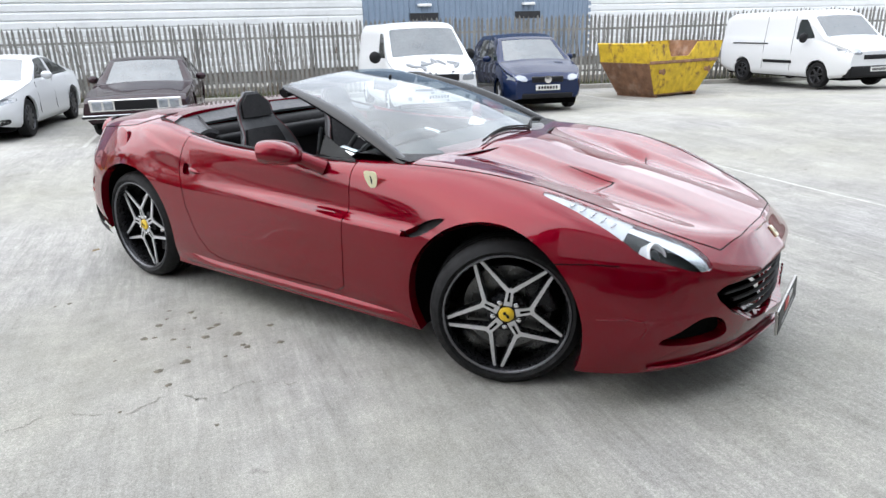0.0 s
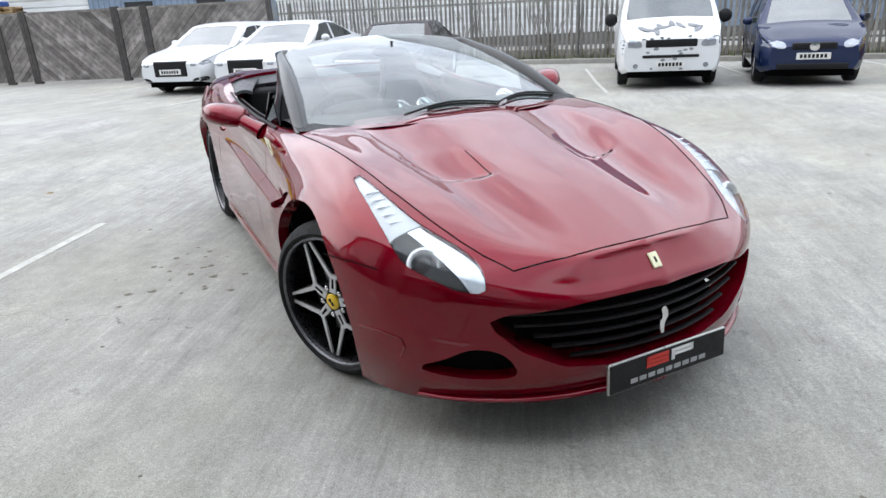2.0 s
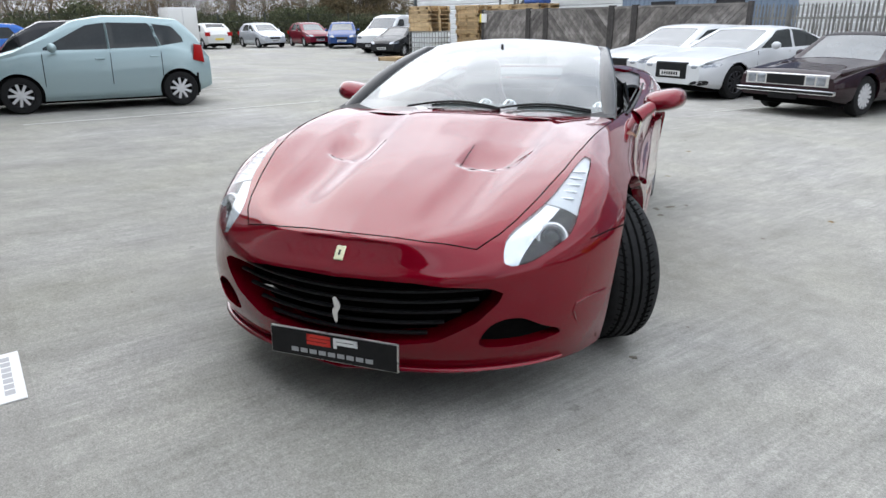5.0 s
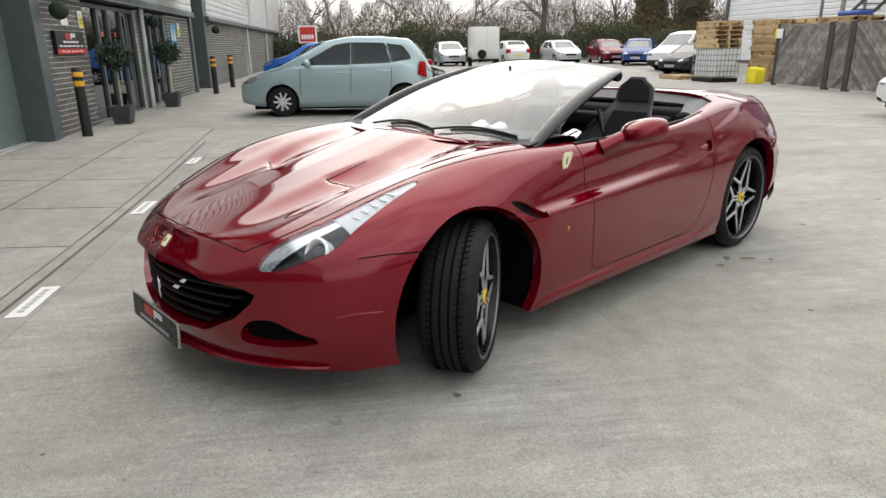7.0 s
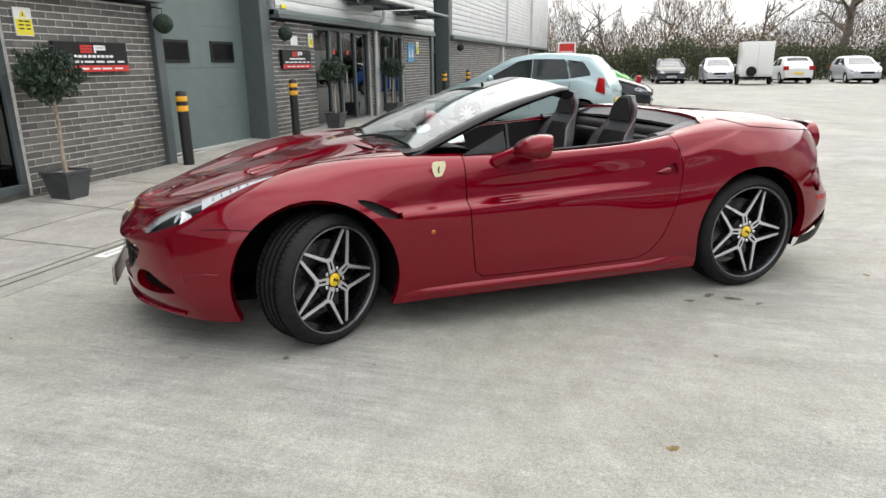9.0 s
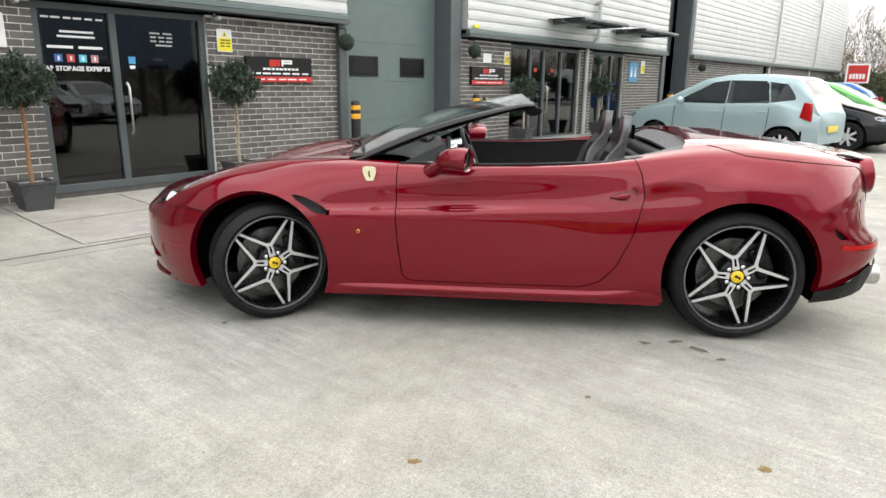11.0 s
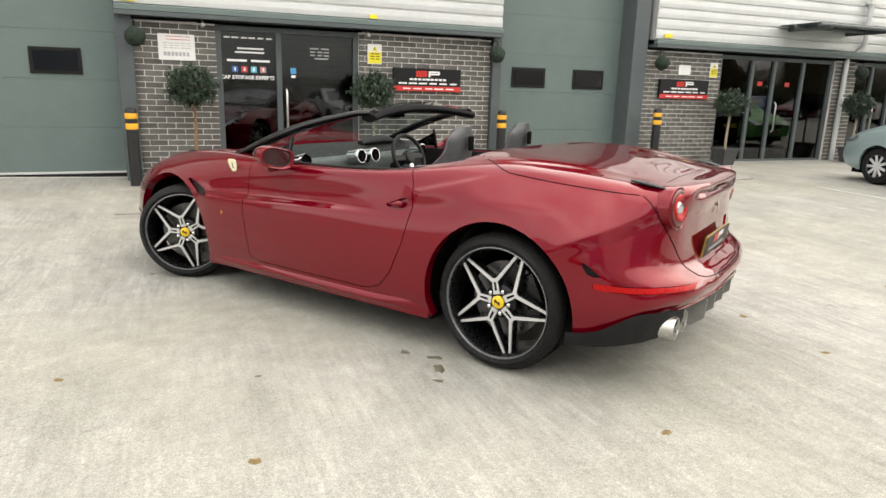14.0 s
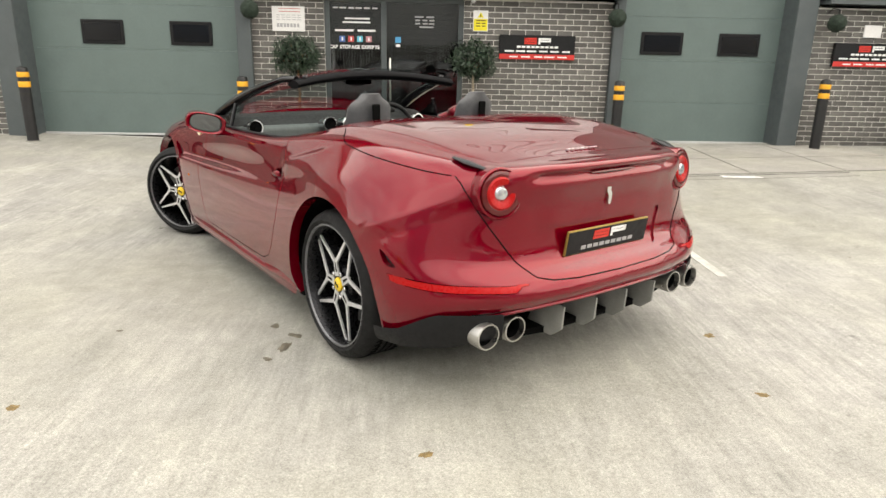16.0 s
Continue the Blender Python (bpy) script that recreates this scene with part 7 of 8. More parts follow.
        for i in range(len(poly)):
            pb.faces.new((rings[-1][i], rings[-1][(i + 1) % len(poly)], c))
        pb.normal_update()
        if sum(f.normal.y for f in pb.faces) > 0:
            bmesh.ops.reverse_faces(pb, faces=pb.faces)
        return pb
    v_hug[v.name] = hug
    if lamps:
        x0, x1, z0, z1, d = lamps
        for s in (1, -1):
            part("headlight", hug(smooth_poly([(s * x0, z0 + .01), (s * x1, z0 + .04), (s * x1, z1 - .02), (s * (x0 + .03), z1 - .04)], 3)), M_LAMP_CLEAR, v, "", smooth=True)
    if tails:
        x0, x1, z0, z1, d = tails
        for s in (1, -1):
            part("tail_light", b_prism([(s * x0, z0), (s * x1, z0), (s * x1, z1), (s * x0, z1)], d, "Y", .01, 2, start=L - d + .004), M_LENS_RED, v, "", smooth=True)
    if grille:
        hw, z0, z1, chrome = grille
        gr = part("grille", b_box((-hw, -.012, z0), (hw, .12, z1), .02, 2), M_CHROME if chrome else M_BLACK, v, "")
        part("grille_mesh", b_box((-hw + .02, -.016, z0 + .02), (hw - .02, .1, z1 - .02), .008), M_BLACK, gr)
    if bumper_dark:
        part("bumper", b_box((-W * .44, -.02, low + .04), (W * .44, .25, low + .04 + bumper_dark), .05, 3), M_BLACK, v, "black plastic bumper", smooth=True)
    npl = part("number_plate", b_box((-.26, -.03, plate_z - .055), (.26, -.018, plate_z + .055), .003), plate, v, "")
    for i in range(7):
        part("print_bar", b_box((-.21 + i * .062, -.0315, plate_z - .032), (-.21 + i * .062 + .042, -.0295, plate_z + .032)), M_BLACK, npl)
    rp = part("number_plate", b_box((-.26, L + .012, plate_z + .10), (.26, L + .022, plate_z + .21), .003), M_PLATE_Y, v, "")
    for s in (1, -1):
        mz = line(belt, screen[0] + .45) + .06
        pod = bmesh.new()
        bmesh.ops.create_uvsphere(pod, u_segments=14, v_segments=10, radius=1)
        for q in pod.verts:
            q.co = Vector((s * (W / 2 + (.09 if category == "car" else .13)) + q.co.x * (.10 if category == "car" else .13), screen[0] + .50 + q.co.y * .07, mz + .03 + q.co.z * (.075 if category == "car" else .13)))
        part("door_mirror", pod, body_mat if category == "car" else M_BLACK, v, "", smooth=True)
    if extras:
        extras(v)
    return v


def seam(v, pts, r=.006):
    part("door_seam", b_tube(pts, r, 4), M_DARK, v)


# silver-blue compact hatchback beside the shops, nose to the wall
def jazz_extra(v):
    for s in (1, -1):
        for y in (1.22, 2.22, 3.02):
            seam(v, [(s * .842, y, .42), (s * .838, y + .01, .70), (s * .815, y + .02, .93)], .005)
        part("tail_light", b_prism([(3.72, 1.02), (3.60, 1.04), (3.55, .78), (3.74, .72)], s * .10, "X", .01, 2, start=s * .70), M_LENS_RED, v, "tall red tail lamp", smooth=True)
        part("door_handle", b_box((s * .838 - .012, 2.0, .82), (s * .838 + .012, 2.14, .85), .006), PAINTS["silver_blue"], v)
        part("door_handle", b_box((s * .832 - .012, 2.85, .84), (s * .832 + .012, 2.99, .87), .006), PAINTS["silver_blue"], v)


vehicle("hatchback", "pale silver-blue compact hatchback parked nose to the wall", at(-6.68, 2.36, -7.6) @ SIZE, 3.85, 1.675, 1.525, 2.45, .84, .295, "silver_blue",
        [(0, .62), (.12, .74), (.5, .88), (.85, .98), (1.75, 1.45), (2.2, 1.52), (2.8, 1.515), (3.4, 1.46), (3.68, 1.15), (3.85, .78)],
        [(0, .58), (.5, .82), (1.0, .93), (2.0, .95), (3.2, .99), (3.85, .80)],
        [[(1.20, .985), (1.93, 1.37), (2.215, 1.41), (2.215, .985)], [(2.24, .99), (2.24, 1.41), (2.91, 1.395), (3.01, 1.01)], [(3.04, 1.02), (2.95, 1.385), (3.27, 1.34), (3.47, 1.08)]],
        (.90, 1.66, .66, .55), (3.44, 3.66, .50, .56), low=.18, tumble=.78, lamps=(.48, .74, .62, .80, .15), grille=(.30, .56, .64, 0), extras=jazz_extra, spokes=9)


def saloon_top(L, H, hood=.86, nose=.62, ws0=1.25, roof0=2.05, roof1=3.0, boot=3.85, boot_z=.98):
    return [(0, nose), (.15, nose + .10), (ws0 * .5, hood - .03), (ws0, hood + .06), (roof0, H - .04), (roof0 + .35, H), (roof1, H - .04), (boot, boot_z + .03), (L - .12, boot_z - .02), (L, boot_z - .22)]


def audi_extra(v):
    for s in (1, -1):
        part("lower_intake", v_hug[v.name](smooth_poly([(s * .50, .29), (s * .76, .30), (s * .78, .39), (s * .56, .36)], 3)), M_BLACK, v)
        for y in (1.42, 2.42, 3.30):
            seam(v, [(s * .918, y, .36), (s * .915, y + .01, .66), (s * .885, y + .03, .92)], .005)


for p, q, ws in ((-2.30, 13.25, 0), (-4.12, 13.8, 1)):
    vehicle("saloon_car" if not ws else "estate_car", "white executive saloon with a large black grille" if not ws else "white estate car with a black grille", at(p, q, -7 if not ws else -6) @ Matrix.Scale(.93, 4), 4.68, 1.84, 1.40 if not ws else 1.43, 2.80, .88, .335, "white",
            saloon_top(4.68, 1.39 if not ws else 1.43, .88, .66, 1.28, 2.15, 2.95 if not ws else 4.1, 4.05 if not ws else 4.6),
            [(0, .62), (.6, .82), (1.4, .92), (3.4, .96), (4.68, .88)],
            [[(1.55, .965), (2.15, 1.30), (2.575, 1.33), (2.575, .965)], [(2.60, .97), (2.60, 1.33), (3.1, 1.29), (3.75, 1.0)]],
            (1.30, 2.06, .72, .58), (3.05, 3.85, .54, .66) if not ws else None, rim_mat=M_ALLOY_DARK if not ws else M_ALLOY, lamps=(.52, .84, .60, .74, .25), grille=(.40, .40, .72, 0), plate_z=.50, extras=audi_extra, spokes=10)


def sedan_extra(v):
    gr = part("front_panel", b_box((-.74, -.012, .50), (.74, .03, .70), .01), M_CHROME, v, "chrome framed front with twin lamps")
    part("grille_centre", b_box((-.34, -.018, .52), (.34, .03, .68), .006), M_BLACK, gr)
    for s in (1, -1):
        for x in (.44, .62):
            part("round_lamp", b_box((s * x - .078, -.022, .525), (s * x + .078, .02, .675), .02, 2), M_LAMP_CLEAR, gr, "", smooth=True)
        part("indicator", b_box((s * .62 - .10, -.045, .40), (s * .62 + .10, -.03, .44)), M_AMBER, gr)
        for y in (1.5, 2.5, 3.4):
            seam(v, [(s * .895, y, .36), (s * .89, y + .01, .66), (s * .86, y + .03, .86)], .005)
    part("bumper", b_box((-.86, -.07, .38), (.86, .05, .46), .02, 2), M_CHROME, v, "chrome front bumper", smooth=True)
    part("bumper_rubber", b_box((-.87, -.085, .40), (.87, -.05, .44), .01), M_BLACK, v)
    part("rear_bumper", b_box((-.86, 4.66, .44), (.86, 4.78, .54), .02, 2), M_CHROME, v, "", smooth=True)


vehicle("classic_saloon", "dark maroon classic four-door saloon with chrome front", at(.348, 12.35, -5.1) @ Matrix.Scale(.885, 4), 4.72, 1.80, 1.33, 2.70, .92, .33, "maroon",
        [(0, .64), (.1, .74), (.8, .82), (1.45, .87), (2.05, 1.29), (2.4, 1.33), (3.0, 1.31), (3.75, .95), (4.62, .90), (4.72, .76)],
        [(0, .62), (.8, .76), (1.5, .84), (3.6, .87), (4.72, .80)],
        [[(1.66, .89), (2.12, 1.24), (2.55, 1.26), (2.55, .89)], [(2.63, .89), (2.63, 1.26), (3.05, 1.22), (3.48, .93)]],
        (1.46, 2.03, .70, .58), (3.06, 3.66, .56, .66), low=.22, extras=sedan_extra, plate_z=.34, plate=M_PLATE_BLACK, round_front=.06, round_rear=.08, spokes=14)


M_CAMO = mat("grey_camouflage", (.17, .18, .19), .5, vary=.15, scale=10)


def van_extra(v):
    part("bonnet_grille", b_box((-.46, -.014, .76), (.46, .12, .91), .03, 2), M_BLACK, v, "black upper grille", smooth=True)
    part("lower_grille", b_box((-.50, -.02, .58), (.50, .12, .63), .01), M_BLACK, v)
    for s in (1, -1):
        part("fog_lamp", b_lathe([(.045, -.02), (.045, .02), (0, .025)], 16, "Y"), M_LAMP_CLEAR, v, "", m=Matrix.Translation((s * .62, -.012, .44)) @ Matrix.Rotation(radians(180), 4, "Z"))
    rr = random.Random(5)
    for i in range(46):
        x, z = rr.uniform(-.85, .85), rr.uniform(.35, .95)
        pch = b_prism(smooth_poly([(x + rr.uniform(.02, .06) * math.cos(a), z + rr.uniform(.012, .035) * math.sin(a)) for a in (0, 1.2, 2.4, 3.6, 4.9)], 2), .004, "Y", start=-.004 + .12 * (abs(x) / .95) ** 4)
        part("camouflage_patch", pch, M_CAMO, v)
    for i in range(9):
        x, k = rr.uniform(-.6, .6), rr.uniform(.2, .8)
        pch = b_prism(smooth_poly([(rr.uniform(.08, .2) * math.cos(a), rr.uniform(.03, .08) * math.sin(a)) for a in (0, .8, 1.7, 2.6, 3.4, 4.3, 5.4)], 2), .004, "Z", start=-.002)
        part("camouflage_patch", pch, M_CAMO, v, "", m=Matrix.Translation((x, .1 + .5 * k, 1.0 + .192 * k + .012 * (1 - abs(x)))) @ Matrix.Rotation(radians(20), 4, "X") @ Matrix.Rotation(rr.uniform(0, 3), 4, "Z"))


vehicle("panel_van", "white panel van with grey camouflage patches", at(5.15, 11.95, -5.7) @ Matrix.Scale(.83, 4), 4.9, 1.90, 1.96, 3.0, .90, .33, "white",
        [(0, .88), (.10, .98), (.62, 1.18), (.75, 1.24), (1.45, 1.86), (1.8, 1.95), (4.6, 1.95), (4.9, 1.80)],
        [(0, .84), (.6, 1.05), (1.0, 1.15), (4.9, 1.2)],
        [[(1.10, 1.22), (1.55, 1.72), (1.95, 1.74), (1.95, 1.20)]],
        (.76, 1.40, .80, .72), None, low=.24, tumble=.86, lamps=(.54, .86, .76, .93, .12), plate_z=.46, extras=van_extra, category="van", round_front=.12, round_rear=.03, spokes=6)


def golf_extra(v):
    part("front_emblem", b_lathe([(.07, 0), (.075, .012), (0, .014)], 20, "Y"), M_CHROME, v, "", m=Matrix.Translation((0, -.018, .68)) @ Matrix.Rotation(radians(180), 4, "Z"))
    part("lower_intake", b_box((-.55, -.02, .30), (.55, .10, .40), .02, 2), M_BLACK, v)
    for s in (1, -1):
        part("door_mirror_glass", b_box((s * .9 - .04, .95, 1.05), (s * .9 + .04, .96, 1.15), .004), M_MIRROR, v)


vehicle("people_carrier", "dark blue compact hatchback with round front emblem", at(7.06, 11.55, -12.3) @ Matrix.Scale(.845, 4), 4.2, 1.76, 1.58, 2.58, .86, .32, "navy",
        [(0, .66), (.12, .78), (.55, .92), (.95, 1.02), (1.75, 1.50), (2.2, 1.58), (3.4, 1.55), (3.9, 1.30), (4.2, .85)],
        [(0, .62), (.6, .86), (1.1, .97), (3.8, 1.02), (4.2, .86)],
        [[(1.35, 1.03), (1.9, 1.44), (2.3, 1.47), (2.3, 1.02)], [(2.38, 1.03), (2.38, 1.47), (3.1, 1.45), (3.2, 1.05)]],
        (.98, 1.68, .70, .58), None, lamps=(.46, .80, .64, .80, .2), grille=(.34, .62, .74, 0), plate_z=.52, extras=golf_extra, spokes=5)


def transit_extra(v):
    for s in (1, -1):
        part("side_rubbing_strip", b_box((s * .985 - .02, 1.9, .60), (s * .985 + .02, 3.0, .68), .01), M_BLACK, v)
        part("sliding_rail", b_box((s * .98 - .015, 2.9, 1.10), (s * .98 + .015, 4.4, 1.13), .005), M_BLACK, v)
        seam(v, [(s * .985, 1.95, .42), (s * .98, 1.95, 1.1), (s * .90, 1.97, 1.85)], .006)
        seam(v, [(s * .985, 3.05, .42), (s * .98, 3.05, 1.1), (s * .90, 3.05, 1.85)], .006)
    part("rear_pane_sticker", b_box((.945, 4.55, 1.35), (.965, 4.72, 1.6)), M_BLACK, v)


vehicle("delivery_van", "white delivery van with black lower bumper", at(14.6, 11.0, -7) @ Matrix.Scale(.82, 4), 4.97, 1.98, 1.98, 2.93, .98, .335, "white",
        [(0, .92), (.12, 1.02), (.75, 1.22), (.9, 1.28), (1.55, 1.86), (1.9, 1.97), (4.7, 1.97), (4.97, 1.85)],
        [(0, .88), (.8, 1.12), (1.2, 1.18), (4.97, 1.25)],
        [[(1.20, 1.26), (1.62, 1.74), (1.90, 1.74), (1.90, 1.22)]],
        (.92, 1.50, .82, .74), None, low=.26, tumble=.87, lamps=(.58, .90, .86, 1.08, .3), grille=(.50, .74, .86, 0), plate_z=.50, bumper_dark=.30, extras=transit_extra, category="van", round_front=.12, round_rear=.03, rim_mat=M_ALLOY_DARK, spokes=6)

# cars further off: beside the shops and along the far side
HATCH = ([(0, .62), (.12, .74), (.5, .86), (.95, .97), (1.7, 1.40), (2.2, 1.48), (3.1, 1.45), (3.6, 1.18), (3.95, .80)], [(0, .58), (.5, .80), (1.1, .92), (3.5, .97), (3.95, .82)],
         [[(1.3, .97), (1.85, 1.34), (2.2, 1.37), (2.2, .96)], [(2.28, .97), (2.28, 1.37), (2.9, 1.34), (3.15, 1.0)]], (.98, 1.62, .66, .54))
BUG = ([(0, .60), (.15, .72), (.6, .88), (1.1, .98), (1.7, 1.38), (2.2, 1.47), (2.9, 1.36), (3.7, .95), (4.05, .70)], [(0, .58), (.5, .80), (1.1, .92), (3.3, .92), (4.05, .72)],
       [[(1.35, .95), (1.85, 1.32), (2.3, 1.36), (2.3, .95)], [(2.38, .96), (2.38, 1.35), (2.75, 1.28), (3.1, 1.0)]], (1.12, 1.68, .62, .52))


def hatch(name, label, p, q, rot, colour, shape=HATCH, L=3.95, k=1.0, **kw):
    return vehicle(name, label, at(p, q, rot) @ SIZE, L, 1.72, 1.48, 2.48, .80, .31, colour, *shape, (3.16, 3.52, .50, .58) if shape is HATCH else (2.95, 3.6, .50, .60), lamps=(.46, .76, .60, .76, .2), tails=(.52, .80, .74, .96, .12), grille=(.34, .52, .64, 0), **kw)


hatch("green_coupe", "bright green rounded car parked beside the hatchback", -10.2, 2.6, 0, "green", BUG, 4.05)
hatch("black_hatchback", "black small hatchback parked facing out", -8.9, 6.45, 176, "black", HATCH)
hatch("blue_hatchback", "blue and white small car near the far doors", -19.5, 1.3, 0, "blue", HATCH)
hatch("dark_hatchback", "dark grey car in the far row", -31.0, 8.0, 95, "charcoal", HATCH)
hatch("silver_car", "silver grey car in the far row", -30.6, 10.3, 90, "silver", HATCH)
hatch("white_hatchback", "white car seen from behind in the far row", -34.0, 13.8, -88, "off_white", HATCH)
hatch("silver_hatchback", "silver car facing the yard in the far row", -30.0, 16.8, 92, "silver", HATCH)
hatch("red_car", "red car facing the yard in the far row", -29.4, 19.2, 85, "red", HATCH)
hatch("blue_suv", "blue small estate in the far row", -26.3, 18.9, 60, "midblue", HATCH)
hatch("dark_suv", "black estate car beside the white van", -20.3, 17.7, 25, "black", HATCH)
vehicle("white_van", "white delivery van parked by the pallets", at(-22.2, 18.2, 22) @ SIZE, 4.9, 1.95, 1.96, 3.0, .90, .33, "white",
        [(0, .88), (.10, .98), (.72, 1.18), (.85, 1.24), (1.5, 1.86), (1.9, 1.95), (4.6, 1.95), (4.9, 1.80)], [(0, .84), (.6, 1.05), (1.0, 1.15), (4.9, 1.2)],
        [[(1.10, 1.22), (1.55, 1.72), (1.95, 1.74), (1.95, 1.20)]], (.86, 1.42, .80, .72), None, low=.24, tumble=.86, lamps=(.54, .86, .76, .93, .12), bumper_dark=.3, category="van", round_front=.12, round_rear=.03)
# white box trailer
tr = thing("box_trailer", "tall white box trailer with a spare wheel", "trailer", m=at(-29.2, 11.7, 0) @ Matrix.Scale(.86, 4))
part("box", b_box((-1.6, -.75, .45), (.4, .85, 2.35), .04, 2), PAINTS["off_white"], tr, "", smooth=True)
part("door_seam", b_box((.398, .04, .5), (.404, .06, 2.3)), M_BAR_GREY, tr)
part("spare_wheel", b_lathe([(.27, 0), (.27, .10), (.16, .12), (0, .12)], 24, "X"), M_RUBBER, tr, "", smooth=True, m=Matrix.Translation((.40, -.25, .75)))
for y in (-.8, .9):
    part("trailer_wheel", b_lathe([(.30, -.08), (.30, .08), (.15, .09), (0, .09)], 24, "Y"), M_RUBBER, tr, "", smooth=True, m=Matrix.Translation((-.6, y, .30)))
part("chassis", b_box((-1.7, -.7, .36), (.6, .8, .45)), M_DARK, tr)

# ---- fence, buildings behind it, skip, hoarding, pallets ----
FENCE_A, FENCE_B = Vector((-6.5, 20.95)), Vector((27.0, 12.25))
fdir = (FENCE_B - FENCE_A).normalized()
flen = (FENCE_B - FENCE_A).length
fence_m = BF @ Matrix.Translation((FENCE_A.x, FENCE_A.y, 0)) @ Matrix.Rotation(math.atan2(fdir.y, fdir.x), 4, "Z")
fence = thing("palisade_fence", "weathered grey steel palisade fence", "fence", m=fence_m)
pale = bmesh.new()
prof = [(-.032, 0), (-.015, .013), (0, .005), (.015, .013), (.032, 0)]
zs = (.05, 1.72, 1.80)
grid = []
for z in zs:
    k = 1.0 if z < 1.75 else .25
    grid.append([pale.verts.new((x * k, -y - .02, z)) for x, y in prof])
for a, b in zip(grid, grid[1:]):
    for i in range(4):
        pale.faces.new((a[i], a[i + 1], b[i + 1], b[i]))
pale_me = mesh_of("pale", pale, M_GALV)
rnd = random.Random(21)
i = 0
x = 0.0
while x < flen:
    part("pale", pale_me, None, fence, "", m=Matrix.Translation((x, rnd.uniform(-.004, .004), rnd.uniform(-.03, .03))) @ Matrix.Rotation(rnd.uniform(-.012, .012), 4, "Y"))
    x += .118
for z in (.38, 1.42):
    part("rail", b_box((0, -.012, z), (flen, .03, z + .05)), M_GALV, fence)
x = 0.0
while x < flen + .1:
    part("fence_post", b_box((x - .035, .02, 0), (x + .035, .08, 1.70), .006), M_GALV, fence)
    x += 2.75
kerb = thing("kerb", "pale concrete kerb along the fence", "kerb", m=fence_m, kind="structure")
x = 0.0
while x < flen:
    part("kerb_stone", b_box((x, -.75, -.05), (x + .91, -.62, .11), .012), M_KERB, kerb)
    x += .915
gr = bmesh.new()
for k in range(5200):
    x, y = rnd.uniform(0, flen), rnd.uniform(-.58, .5)
    h = rnd.uniform(.04, .18)
    a = rnd.uniform(0, 3.14)
    d = Vector((math.cos(a), math.sin(a), 0)) * rnd.uniform(.006, .015)
    t = Vector((rnd.uniform(-.05, .05), rnd.uniform(-.05, .05), h))
    c = Vector((x, y, .06))
    gr.faces.new([gr.verts.new(c - d), gr.verts.new(c + d), gr.verts.new(c + t)])
thing("verge_grass", "thin rough grass along the fence foot", "grass", m=fence_m, kind="stuff", bm=gr, material=mat("rough_grass", (.085, .10, .035), .9, vary=.4, scale=3, random_tint=.4))
thing("verge", "earth strip along the fence foot", "ground", m=fence_m, kind="structure", bm=b_box((-1, -.62, -.05), (flen + 4, 3.2, .06)), material=mat("dark_earth", (.075, .062, .042), .95, vary=.4, scale=3, bump=.8, bump_scale=20))
# bare climbing stems through the fence
tw = bmesh.new()
for k in range(420):
    x = rnd.uniform(0, flen)
    y = rnd.uniform(.05, .6)
    pts = []
    p = Vector((x, y, .05))
    lean = Vector((rnd.uniform(-.25, .25), rnd.uniform(-.1, .1), 0))
    for j in range(5):
        pts.append(p.copy())
        p = p + Vector((rnd.uniform(-.12, .12), rnd.uniform(-.06, .06), rnd.uniform(.3, .5))) + lean * .3
    b_tube(pts, [.012, .010, .008, .006, .003], 4, tw)
thing("climbing_stems", "bare climbing stems tangled behind the fence", "stems", m=fence_m, kind="stuff", bm=tw, material=M_TWIG)


def big_shed(name, p0, p1, q, z0, z1, material, vertical=False, label=""):
    bm = bmesh.new()
    if vertical:
        x = p0
        while x < p1:
            prof = ((0, 0), (.05, .035), (.17, .035), (.22, 0))
            for (a, da), (b, db) in zip(prof, prof[1:]):
                bm.faces.new([bm.verts.new(v) for v in ((x + a, q - da, z0), (x + b, q - db, z0), (x + b, q - db, z1), (x + a, q - da, z1))])
            x += .22
    else:
        z = z0
        while z < z1:
            prof = ((0, 0), (.02, .05), (.19, .06), (.25, 0))
            for (a, da), (b, db) in zip(prof, prof[1:]):
                bm.faces.new([bm.verts.new(v) for v in ((p0, q - da, z + a), (p1, q - da, z + a), (p1, q - db, z + b), (p0, q - db, z + b))])
            z += .25
    merge(bm, b_box((p0, q + .01, z0), (p1, q + .3, z1)))
    bmesh.ops.remove_doubles(bm, verts=bm.verts, dist=1e-5)
    return thing(name, label, "building", m=BF.copy(), kind="structure", bm=bm, material=material)


SQ = 25.0
big_shed("wall_shed_a", -28.4, -13.2, SQ, .35, 8.5, M_CLAD_WHITE, False, "white ribbed wall of the shed behind the fence")
big_shed("wall_shed_b", -13.2, -6.0, SQ - .02, .35, 8.5, M_CLAD_BLUE, True, "blue grey ribbed wall section of the shed")
big_shed("wall_shed_c", -6.0, 7.3, SQ, .35, 8.5, M_CLAD_WHITE, False, "white ribbed wall of the shed behind the fence")
big_shed("wall_shed_d", 7.3, 16.6, SQ - .02, .35, 8.5, M_CLAD_BLUE, True, "blue grey ribbed wall section of the shed")
big_shed("wall_shed_e", 16.6, 60, SQ, .35, 8.5, M_CLAD_WHITE, False, "white ribbed wall of the shed behind the fence")
wall_box("wall_shed_base", -28.4, 60, SQ + .02, SQ + .3, 0, .35, M_BRICK, "dark brick base of the shed")
wall_box("wall_shed_end", -28.5, -28.2, SQ, SQ + 30, 0, 8.5, M_CLAD_WHITE, "white end wall of the shed")
